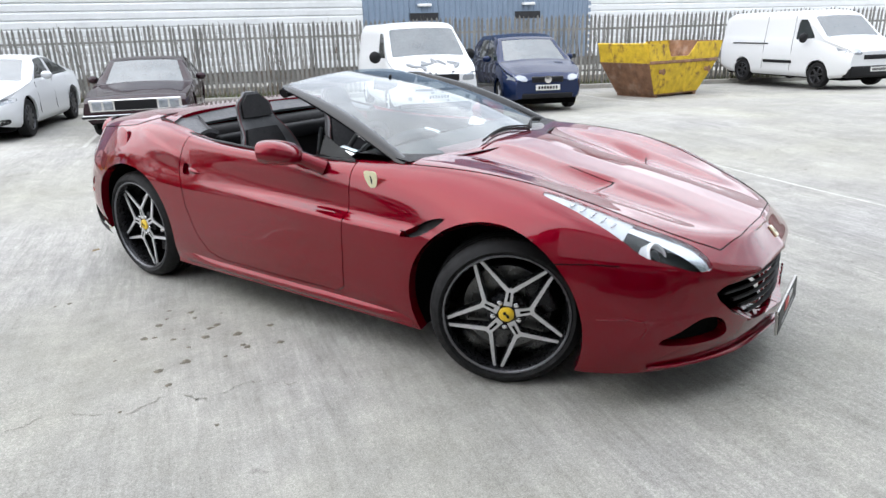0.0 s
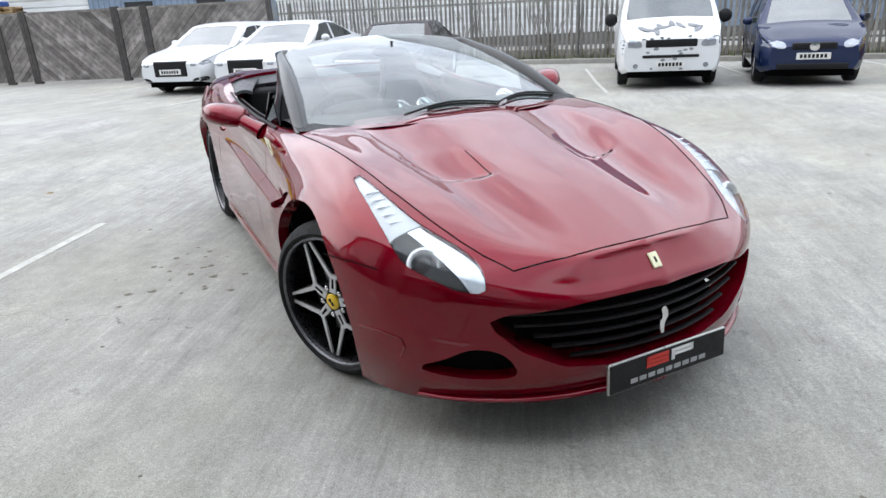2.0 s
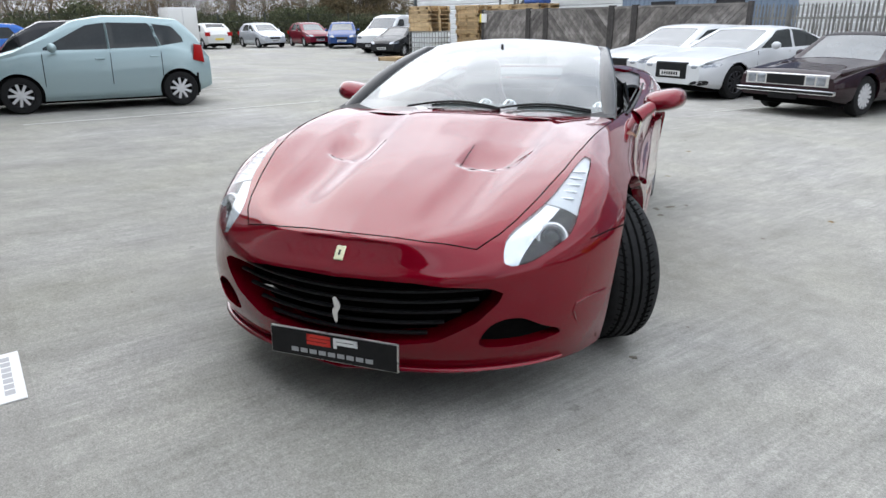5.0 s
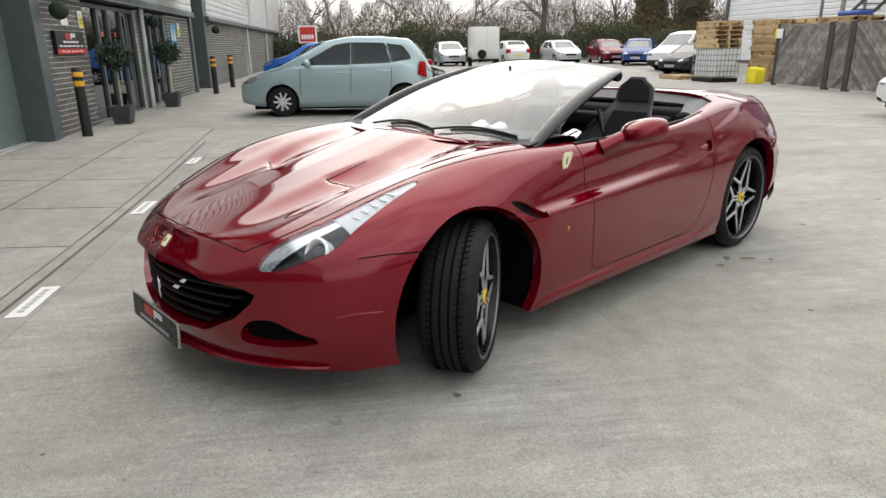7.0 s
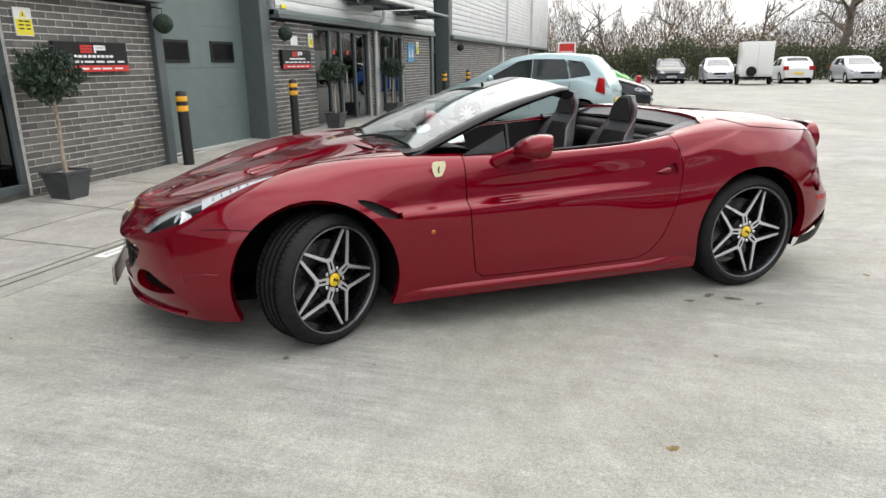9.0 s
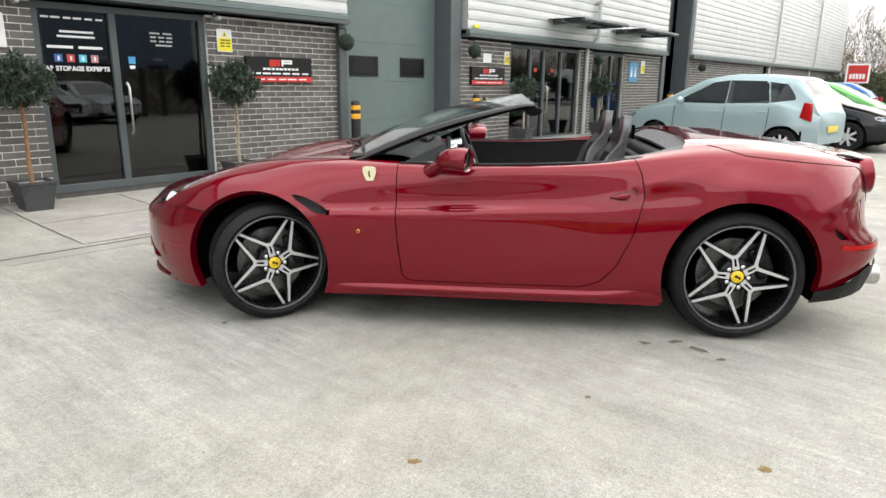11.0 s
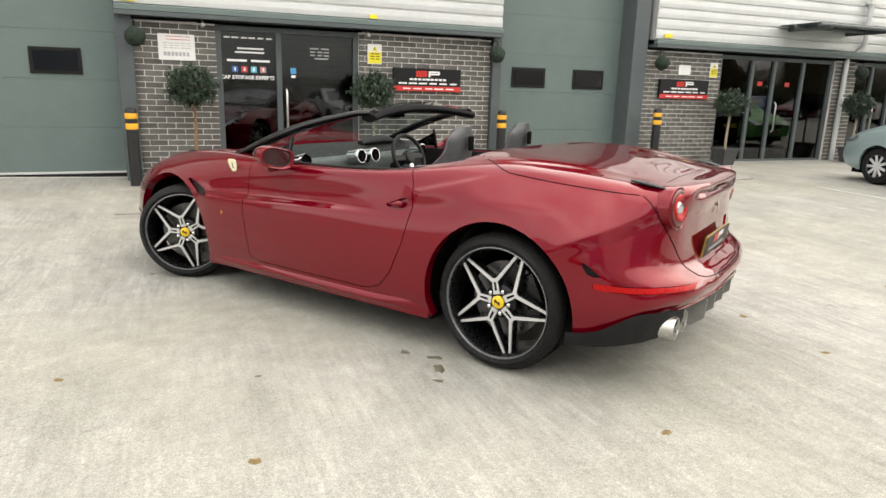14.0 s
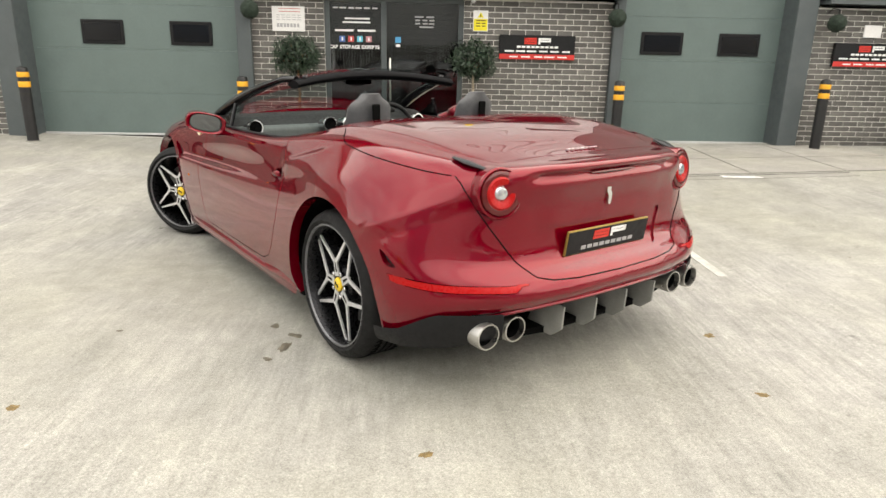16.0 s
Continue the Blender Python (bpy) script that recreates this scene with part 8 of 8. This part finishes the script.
wall_box("roof_shed", -28.6, 60.2, SQ - .2, SQ + 30, 8.5, 8.8, M_CLAD, "shed roof edge", "roof")
sd = thing("down_pipe", "dark corner down pipe of the shed", "pipe", m=BF.copy())
part("pipe", b_tube([(-28.3, SQ - .12, 0), (-28.3, SQ - .12, 8.5)], .09, 10), M_FRAME_GREY, sd, "", smooth=True)
for p in (9.6, 13.85, -11.2, -8.4):
    lt = thing("wall_light", "small white bulkhead wall light over a dark vent", "lamp", m=BF @ Matrix.Translation((p, SQ - .06, 2.34)), group="wall lights")
    part("shade", b_box((-.26, -.16, 0), (.26, 0, .10), .03, 2), M_SIGN_WHITE, lt, "", smooth=True)
    part("vent", b_box((-.55, -.03, -.48), (.55, .0, -.22), .01), M_SHADE_AND_LOUVRE, lt, "dark louvre")
    part("vent_frame", b_box((-.62, -.05, -.22), (.62, .0, -.18)), M_CLAD_BLUE, lt)
# outside steel stair on the shed
st = thing("steel_stair", "dark outside steel stair with rails", "stairs", m=BF @ Matrix.Translation((-17.6, SQ - 1.3, 0)))
for i in range(12):
    part("tread", b_box((.25 * i, -.45, 2.0 + .19 * i), (.25 * i + .26, .45, 2.03 + .19 * i)), M_FRAME_GREY, st)
for y in (-.47, .47):
    part("stringer", b_tube([(-.1, y, 1.95), (3.1, y, 4.3)], .06, 6), M_FRAME_GREY, st)
    part("handrail", b_tube([(-.1, y, 2.95), (3.1, y, 5.3)], .025, 6), M_GALV, st)
part("landing", b_box((-1.3, -.5, 1.9), (0, .5, 2.0)), M_FRAME_GREY, st)
for x in (-1.25, -.05):
    for y in (-.45, .45):
        part("stair_leg", b_box((x - .04, y - .04, 0), (x + .04, y + .04, 2.9)), M_GALV, st)

# skip: flared sides, dropped front, rust under worn yellow paint
M_SKIP = mat("worn_yellow_paint", (.56, .38, .02), .6, vary=.2, scale=5, stains=1.0, stain_scale=4.5, stain_colour=(.13, .06, .03), bump=.4, bump_scale=30)
M_RUST = mat("rusty_steel", (.20, .105, .06), .85, vary=.35, scale=4, stains=.6, stain_scale=3, stain_colour=(.34, .25, .2), bump=.5, bump_scale=40)
skp = thing("skip", "rusty yellow steel waste skip with flared ends", "skip", m=at(9.93, 13.3, -80) @ Matrix.Diagonal((.76, .68, .93, 1)))


def slab4(pts, th):
    bm = bmesh.new()
    f = bm.faces.new([bm.verts.new(p) for p in pts])
    bm.normal_update()
    nrm = f.normal * th
    r = bmesh.ops.extrude_face_region(bm, geom=[f])
    for v in r["geom"]:
        if isinstance(v, bmesh.types.BMVert):
            v.co += nrm
    bmesh.ops.recalc_face_normals(bm, faces=bm.faces)
    return bm


w0, w1 = .72, .92
for s, m_ in ((-1, M_SKIP), (1, M_SKIP)):
    part("side_plate", slab4([(s * w0, .55, .10), (s * w0, 2.55, .10), (s * w1, 3.15, .80), (s * w1, .0, .80)], .02), m_, skp, "worn yellow side plate")
    part("upper_side", slab4([(s * w1, 0, .80), (s * w1, 3.15, .80), (s * (w1 + .02), 3.3, 1.22), (s * (w1 + .02), 2.1, 1.22), (s * (w1 + .02), 1.7, .92), (s * (w1 + .02), .9, .92), (s * (w1 + .02), .7, 1.20), (s * (w1 + .02), -.12, 1.20)], .02), M_SKIP, skp, "cut down top edge")
    part("rib", b_box((s * (w1 + .005) - .03, .0, .77), (s * (w1 + .005) + .03, 3.15, .84), .01), M_RUST, skp)
    for y in (.5, 2.6):
        part("lifting_lug", b_lathe([(.05, 0), (.05, .12), (.07, .12), (.07, .14), (0, .14)], 14, "X"), M_RUST, skp, "", m=Matrix.Translation((s * w1, y, .60)) @ Matrix.Rotation(0 if s > 0 else math.pi, 4, "Z"))
part("front_plate", slab4([(-w0, .55, .10), (w0, .55, .10), (w1, 0, .80), (-w1, 0, .80)], .02), M_RUST, skp, "rusty end plate")
part("front_top", slab4([(-w1, 0, .80), (w1, 0, .80), (w1, -.12, 1.20), (-w1, -.12, 1.20)], .02), M_SKIP, skp, "yellow end flare")
part("back_plate", slab4([(-w0, 2.55, .10), (w0, 2.55, .10), (w1, 3.15, .80), (-w1, 3.15, .80)], .02), M_RUST, skp)
part("back_top", slab4([(-w1, 3.15, .80), (w1, 3.15, .80), (w1, 3.3, 1.22), (-w1, 3.3, 1.22)], .02), M_RUST, skp)
part("floor_plate", b_box((-w0, .55, .06), (w0, 2.55, .10)), M_RUST, skp)
for y in (.6, 2.4):
    part("skid", b_box((-w0, y, 0), (w0, y + .12, .06)), M_RUST, skp)
part("rim", b_tube([(-w1, -.12, 1.20), (w1, -.12, 1.20)], .03, 8), M_SKIP, skp)

# weathered hoarding of diagonal boards
def hoarding(p0, p1, q, h, lean, seed):
    w = abs(p1 - p0)
    hd = thing("timber_hoarding", "weathered grey hoarding panel of diagonal boards", "hoarding", m=BF @ Matrix.Translation((min(p0, p1), q, 0)), group="hoarding panels")
    rr = random.Random(seed)
    part("backing", b_box((0, .03, .06), (w, .05, h - .02)), M_WOOD_DARK, hd)
    n = int((w + h) / .17) + 2
    for i in range(n):
        x = -h + i * .165
        poly = [(x, 0), (x + .155, 0), (x + .155 + h, h), (x + h, h)]
        # clip the board to the panel
        out = []
        for side, lim in ((0, 0.0), (1, w)):
            src, out = (poly if side == 0 else out), []
            for a, b in zip(src, src[1:] + src[:1]):
                ina = a[0] >= lim if side == 0 else a[0] <= lim
                inb = b[0] >= lim if side == 0 else b[0] <= lim
                if ina:
                    out.append(a)
                if ina != inb:
                    k = (lim - a[0]) / (b[0] - a[0])
                    out.append((lim, a[1] + (b[1] - a[1]) * k))
            if not out:
                break
        if len(out) > 2:
            pts = [(w - a if lean < 0 else a, b * (h - .08) / h + .06) for a, b in out]
            d = rr.uniform(0, .012)
            part("board", b_prism(pts, .022 + d, "Y", start=.006 - d), M_WOOD_GREY, hd)
    for x in (0, w):
        part("hoarding_post", b_box((x - .05, -.03, 0), (x + .05, .09, h + .05), .006), M_WOOD_DARK, hd)
    part("rail", b_box((0, -.012, h - .04), (w, .06, h + .02), .005), M_WOOD_GREY, hd)
    return hd


for k, (a, b, lean) in enumerate(((-13.2, -10.95, 1), (-10.85, -10.15, 1), (-10.05, -7.55, -1), (-7.45, -6.75, 1), (-6.65, -3.4, 1))):
    hoarding(a, b, 17.6, 1.78, lean, k)

# pallet stacks, cage tank, yellow grit bin
def pallet(m):
    p = thing("pallet", "pale pine pallet in a tall stack", "pallet", m=m, group="stacked pallets")
    for i in range(7):
        part("deck_board", b_box((-.6, -.5 + i * .15, .122), (.6, -.5 + i * .15 + .10, .144)), M_PALLET, p)
    for y in (-.5, -.05, .40):
        part("bearer", b_box((-.6, y, .022), (.6, y + .10, .122)) if y != -.05 else b_box((-.6, y, .10), (.6, y + .10, .122)), M_PALLET, p)
        for x in (-.6, -.07, .46):
            part("block", b_box((x, y, .022), (x + .14, y + .10, .10)), M_PALLET, p)
        part("foot_board", b_box((-.6, y, 0), (.6, y + .10, .022)), M_PALLET, p)
    return p


first = pallet(at(-15.2, 18.9, 3))
for i in range(1, 14):
    copy_thing(first, at(-15.2 + rnd.uniform(-.03, .03), 18.9 + rnd.uniform(-.03, .03), 3 + rnd.uniform(-3, 3), .145 * i))
for i in range(14):
    copy_thing(first, at(-14.0 + rnd.uniform(-.03, .03), 19.6 + rnd.uniform(-.03, .03), -4 + rnd.uniform(-3, 3), .145 * i))
for i in range(11, 14):
    copy_thing(first, at(-12.7 + rnd.uniform(-.03, .03), 19.7, 2 + rnd.uniform(-3, 3), .145 * i))
for i in range(11):
    copy_thing(first, at(-12.7 + rnd.uniform(-.03, .03), 19.7, 2 + rnd.uniform(-3, 3), .145 * i))
copy_thing(first, at(-17.6, 16.8, 10))
ibc = thing("cage_tank", "white plastic tank in a grey wire cage", "tank", m=at(-15.6, 17.0, 4))
part("bottle", b_box((-.56, -.46, .16), (.56, .46, 1.10), .07, 3), mat("milky_plastic", (.68, .70, .70), .4, vary=.08, scale=4), ibc, "", smooth=True)
for z in (.18, .36, .54, .72, .90, 1.10):
    part("cage_bar", b_tube([(-.6, -.5, z), (.6, -.5, z), (.6, .5, z), (-.6, .5, z)], .012, 5, close=True), M_GALV, ibc)
for i in range(9):
    for s in (-1, 1):
        part("cage_bar", b_tube([(-.6 + .15 * i, s * .5, .12), (-.6 + .15 * i, s * .5, 1.1)], .010, 5), M_GALV, ibc)
for i in range(1, 7):
    for s in (-1, 1):
        part("cage_bar", b_tube([(s * .6, -.5 + .143 * i, .12), (s * .6, -.5 + .143 * i, 1.1)], .010, 5), M_GALV, ibc)
part("pallet_base", b_box((-.6, -.5, 0), (.6, .5, .13), .01), M_BLACK, ibc)
for i in range(6):
    copy_thing(first, at(-15.6 + rnd.uniform(-.03, .03), 17.0, 4 + rnd.uniform(-3, 3), 1.125 + .145 * i))
bin_ = thing("grit_bin", "small yellow plastic bin by the hoarding", "bin", m=at(-14.0, 17.35, 10) @ Matrix.Scale(.8, 4))
part("bin_body", b_prism([(-.24, 0), (.24, 0), (.28, .50), (-.28, .50)], .45, "Y", .02, 2), M_SIGN_YELLOW, bin_, "", smooth=True)
part("bin_lid", b_prism([(-.29, .50), (.29, .50), (.24, .60), (-.20, .66)], .47, "Y", .015, 2, start=-.01), M_SIGN_YELLOW, bin_, "", smooth=True)
sgn = thing("hoarding_notice", "small white and yellow notice on the hoarding", "sign", m=BF @ Matrix.Translation((-13.1, 17.54, 1.55)))
part("panel", b_box((-.18, -.012, -.14), (.18, 0, .14), .003), M_SIGN_WHITE, sgn)
part("yellow_stripe", b_box((-.18, -.014, -.14), (-.1, -.011, .14)), M_SIGN_YELLOW, sgn)
tarp = bmesh.new()
merge(tarp, b_box((-.9, -.4, 0), (.9, .4, .18), .08, 3))
thing("blue_tarpaulin", "crumpled blue tarpaulin lying on the pallets", "tarpaulin", m=at(-12.7, 19.7, 5, 2.04) @ Matrix.Diagonal((.45, .7, .8, 1)), bm=tarp, material=mat("blue_tarp", (.03, .08, .3), .5, vary=.3, scale=6, bump=.8, bump_scale=12), smooth=True)
# red and white sign on a post beyond the hatchback
rs = thing("post_sign", "square red and white sign on a grey post", "sign", m=at(-31.5, 2.4, 90) @ Matrix.Scale(.9, 4))
part("sign_post", b_tube([(0, 0, 0), (0, 0, 1.55)], .04, 8), M_GALV, rs)
part("panel", b_box((-.55, -.02, 1.5), (.55, .02, 2.5), .01), M_SIGN_WHITE, rs)
for s in (-1, 1):
    part("red_field", b_box((-.46, s * .023 - .003, 1.58), (.46, s * .023 + .003, 2.42)), M_SIGN_RED, rs)
    for i in range(5):
        part("print_bar", b_box((-.36 + i * .15, s * .027 - .002, 1.72), (-.36 + i * .15 + .11, s * .027 + .002, 1.98)), M_SIGN_WHITE, rs)

# ---- trees and hedge beyond the yard ----
M_BARK = mat("grey_bark", (.10, .082, .065), .9, vary=.35, scale=4, bump=.6, bump_scale=25)
M_HEDGE = mat("hedge_leaf", (.062, .07, .03), .85, vary=.4, scale=1.5, random_tint=.45)
M_IVY = mat("rusty_leaf", (.12, .085, .04), .85, vary=.4, scale=1.5, random_tint=.4)
M_FIR = mat("fir_leaf", (.105, .085, .045), .85, vary=.4, scale=1.5, random_tint=.4)


def bare_tree(m, h, seed, spread=.5, levels=4, r0=.16, label="bare winter tree with fine twigs"):
    rr = random.Random(seed)
    t = thing("bare_tree", label, "tree", m=m, group="bare trees")
    tb, lb = bmesh.new(), bmesh.new()

    def grow(p, d, length, r, level):
        pts, rad = [p.copy()], [r]
        q = p.copy()
        dd = d.copy()
        steps = 4 if level < 2 else 3
        for i in range(steps):
            dd = (dd + Vector((rr.gauss(0, .14), rr.gauss(0, .14), rr.gauss(0, .08) + .03))).normalized()
            q = q + dd * length / steps
            pts.append(q.copy())
            rad.append(max(.005, r * (1 - .6 * (i + 1) / steps)))
        b_tube_fast(pts, rad, 6 if level == 0 else (4 if level < 3 else 3), tb if level == 0 else lb)
        if level < levels:
            n = rr.randint(3, 4) if level else rr.randint(6, 9)
            for k in range(n):
                f = rr.uniform(.35, 1.0)
                i = min(int(f * steps), steps - 1)
                base = pts[i].lerp(pts[i + 1], f * steps - i)
                side = Vector((rr.gauss(0, 1), rr.gauss(0, 1), rr.gauss(.15, .5))).normalized()
                nd = (dd * (1 - spread) + side * spread * 1.5).normalized()
                grow(base, nd, length * rr.uniform(.45, .72), max(.006, r * rr.uniform(.3, .5)), level + 1)
    grow(Vector((0, 0, -.1)), Vector((rr.uniform(-.08, .08), rr.uniform(-.08, .08), 1)), h * .45, r0, 0)
    part("trunk", tb, M_BARK, t)
    part("crown", lb, M_BARK, t, "fine bare branches")
    return t


def b_tube_fast(pts, rad, seg, bm):
    rings = []
    for i, p in enumerate(pts):
        t = (pts[min(i + 1, len(pts) - 1)] - pts[max(i - 1, 0)]).normalized()
        up = Vector((0, 0, 1)) if abs(t.z) < .9 else Vector((1, 0, 0))
        s = t.cross(up).normalized()
        u = s.cross(t)
        rings.append([bm.verts.new(p + rad[i] * (math.cos(2 * math.pi * k / seg) * s + math.sin(2 * math.pi * k / seg) * u)) for k in range(seg)])
    for a, b in zip(rings, rings[1:]):
        for k in range(seg):
            j = (k + 1) % seg
            bm.faces.new((a[k], a[j], b[j], b[k]))


bare_tree(at(-42, 18.8, 30), 13.5, 4, .62, 5, .34, "large spreading bare oak beyond the yard")
tree_rnd = random.Random(8)
for k in range(15):
    q = -14 + k * 3.1 + tree_rnd.uniform(-1, 1)
    if 15 < q < 22:
        continue
    bare_tree(at(-47 + tree_rnd.uniform(-4, 4), q, tree_rnd.uniform(0, 360)), tree_rnd.uniform(7.5, 12), 30 + k, .46, 4, .11)


def leaf_mass(name, label, m, size, n, material, leaf, seed, fir=False):
    rr = random.Random(seed)
    bm = bmesh.new()
    for i in range(n):
        if fir:
            z = rr.random() ** 1.3
            rad = (1 - z) ** .75 * (.80 + .2 * math.sin(11 * z + seed)) * rr.uniform(.15, 1.0) ** .5 * (1 + .25 * math.sin(i * .7 + seed))
            a = rr.uniform(0, 6.28)
            c = Vector((rad * math.cos(a) * size[0], rad * math.sin(a) * size[1], z * size[2] + .3))
        else:
            c = Vector((rr.uniform(-1, 1) * size[0], rr.uniform(-1, 1) * size[1], 0))
            top = size[2] * (.72 + .18 * math.sin(c.x * .7 + seed) * math.sin(c.x * .23 + 1.3 * seed) + .08 * math.sin(c.x * 2.1) + rr.uniform(-.12, .12))
            c.z = rr.uniform(0, 1) ** (.7 if size[2] < 5 else 1.5) * top
        mm = Matrix.Translation(c) @ Euler((rr.uniform(0, 6), rr.uniform(0, 6), rr.uniform(0, 6))).to_matrix().to_4x4()
        L_, W_ = leaf * rr.uniform(.6, 1.3), leaf * rr.uniform(.25, .55)
        bm.faces.new([bm.verts.new(mm @ Vector(v)) for v in ((-L_, 0, 0), (0, -W_, 0), (L_, 0, 0), (0, W_, 0))])
    return thing(name, label, "hedge" if not fir else "tree", m=m, kind="stuff" if not fir else "", bm=bm, material=material)


def twig_mass(name, label, m, size, n, material, seed):
    """Fine upright twigs in a long thicket, thinning out towards the top."""
    rr = random.Random(seed)
    vs, fs = [], []
    for i in range(n):
        x, y = rr.uniform(-1, 1) * size[0], rr.uniform(-1, 1) * size[1]
        clump = .62 + .20 * math.sin(x * .55 + seed) + .12 * math.sin(x * 1.7 + 2) + .10 * math.sin(x * 4.1)
        z = rr.random() ** 1.35 * size[2] * clump
        ln, w = rr.uniform(.35, 1.1), rr.uniform(.006, .017)
        d = Vector((rr.gauss(0, .45), rr.gauss(0, .45), 1)).normalized() * ln
        a = rr.uniform(0, 3.14)
        s_ = Vector((math.cos(a), math.sin(a), 0)) * w
        c = Vector((x, y, z))
        k = len(vs)
        vs += [c - s_, c + s_, c + d]
        fs.append((k, k + 1, k + 2))
    me = bpy.data.meshes.new(name)
    me.from_pydata([tuple(v) for v in vs], [], fs)
    bm = bmesh.new()
    bm.from_mesh(me)
    bpy.data.meshes.remove(me)
    return thing(name, label, "thicket", m=m, kind="stuff", bm=bm, material=material)


leaf_mass("hedge", "rough green hedge along the far side", at(-38.5, 8, 90), (26, 1.3, 2.5), 70000, M_HEDGE, .10, 1)
leaf_mass("scrub", "brown winter scrub behind the hedge", at(-43, 8, 90), (30, 1.6, 4.2), 42000, M_IVY, .075, 2)
twig_mass("thicket", "tangled grey-brown winter thicket behind the hedge", at(-48, 12, 90), (44, 3.5, 7.6), 150000, mat("winter_thicket", (.105, .088, .068), .95, vary=.35, scale=.6, random_tint=.4), 3)
for k, (p, q, h) in enumerate(((-44, 28, 6.5), (-46, 32.5, 6.8), (-41, 36, 5.2))):
    fir = thing("conifer", "dark conifer beyond the yard", "tree", m=at(p, q), group="conifers")
    part("trunk", b_tube([(0, 0, -.1), (0, 0, h * .9)], [.16, .03], 8), M_BARK, fir)
    o = leaf_mass("tmp", "", Matrix(), (2.9, 2.9, h), 14000, M_FIR, .14, 50 + k, True)
    o.name = "crown"
    o.parent = fir
    for key in ("label", "category"):
        if key in o:
            del o[key]
# panel fence in front of the hedge
pf = thing("boundary_fence", "grey mesh boundary fence before the hedge", "fence", m=at(-36.8, 14, 90))
M_MESH = mat("dark_green_mesh", (.03, .036, .03), .6, vary=.2, scale=5)
for i in range(15):
    part("fence_post", b_box((-22 + i * 3 - .04, -.04, 0), (-22 + i * 3 + .04, .04, 1.9)), M_MESH, pf)
for z in (.2, .6, 1.0, 1.4, 1.8):
    part("rail", b_box((-22, -.01, z), (22, .006, z + .018)), M_MESH, pf)
wires = bmesh.new()
for i in range(440):
    b_box((-22 + i * .1 - .003, -.004, .1), (-22 + i * .1 + .003, .004, 1.85), 0, 1, wires)
w_ = part("wire_mesh", wires, M_MESH, pf)
w_["kind"] = "stuff"
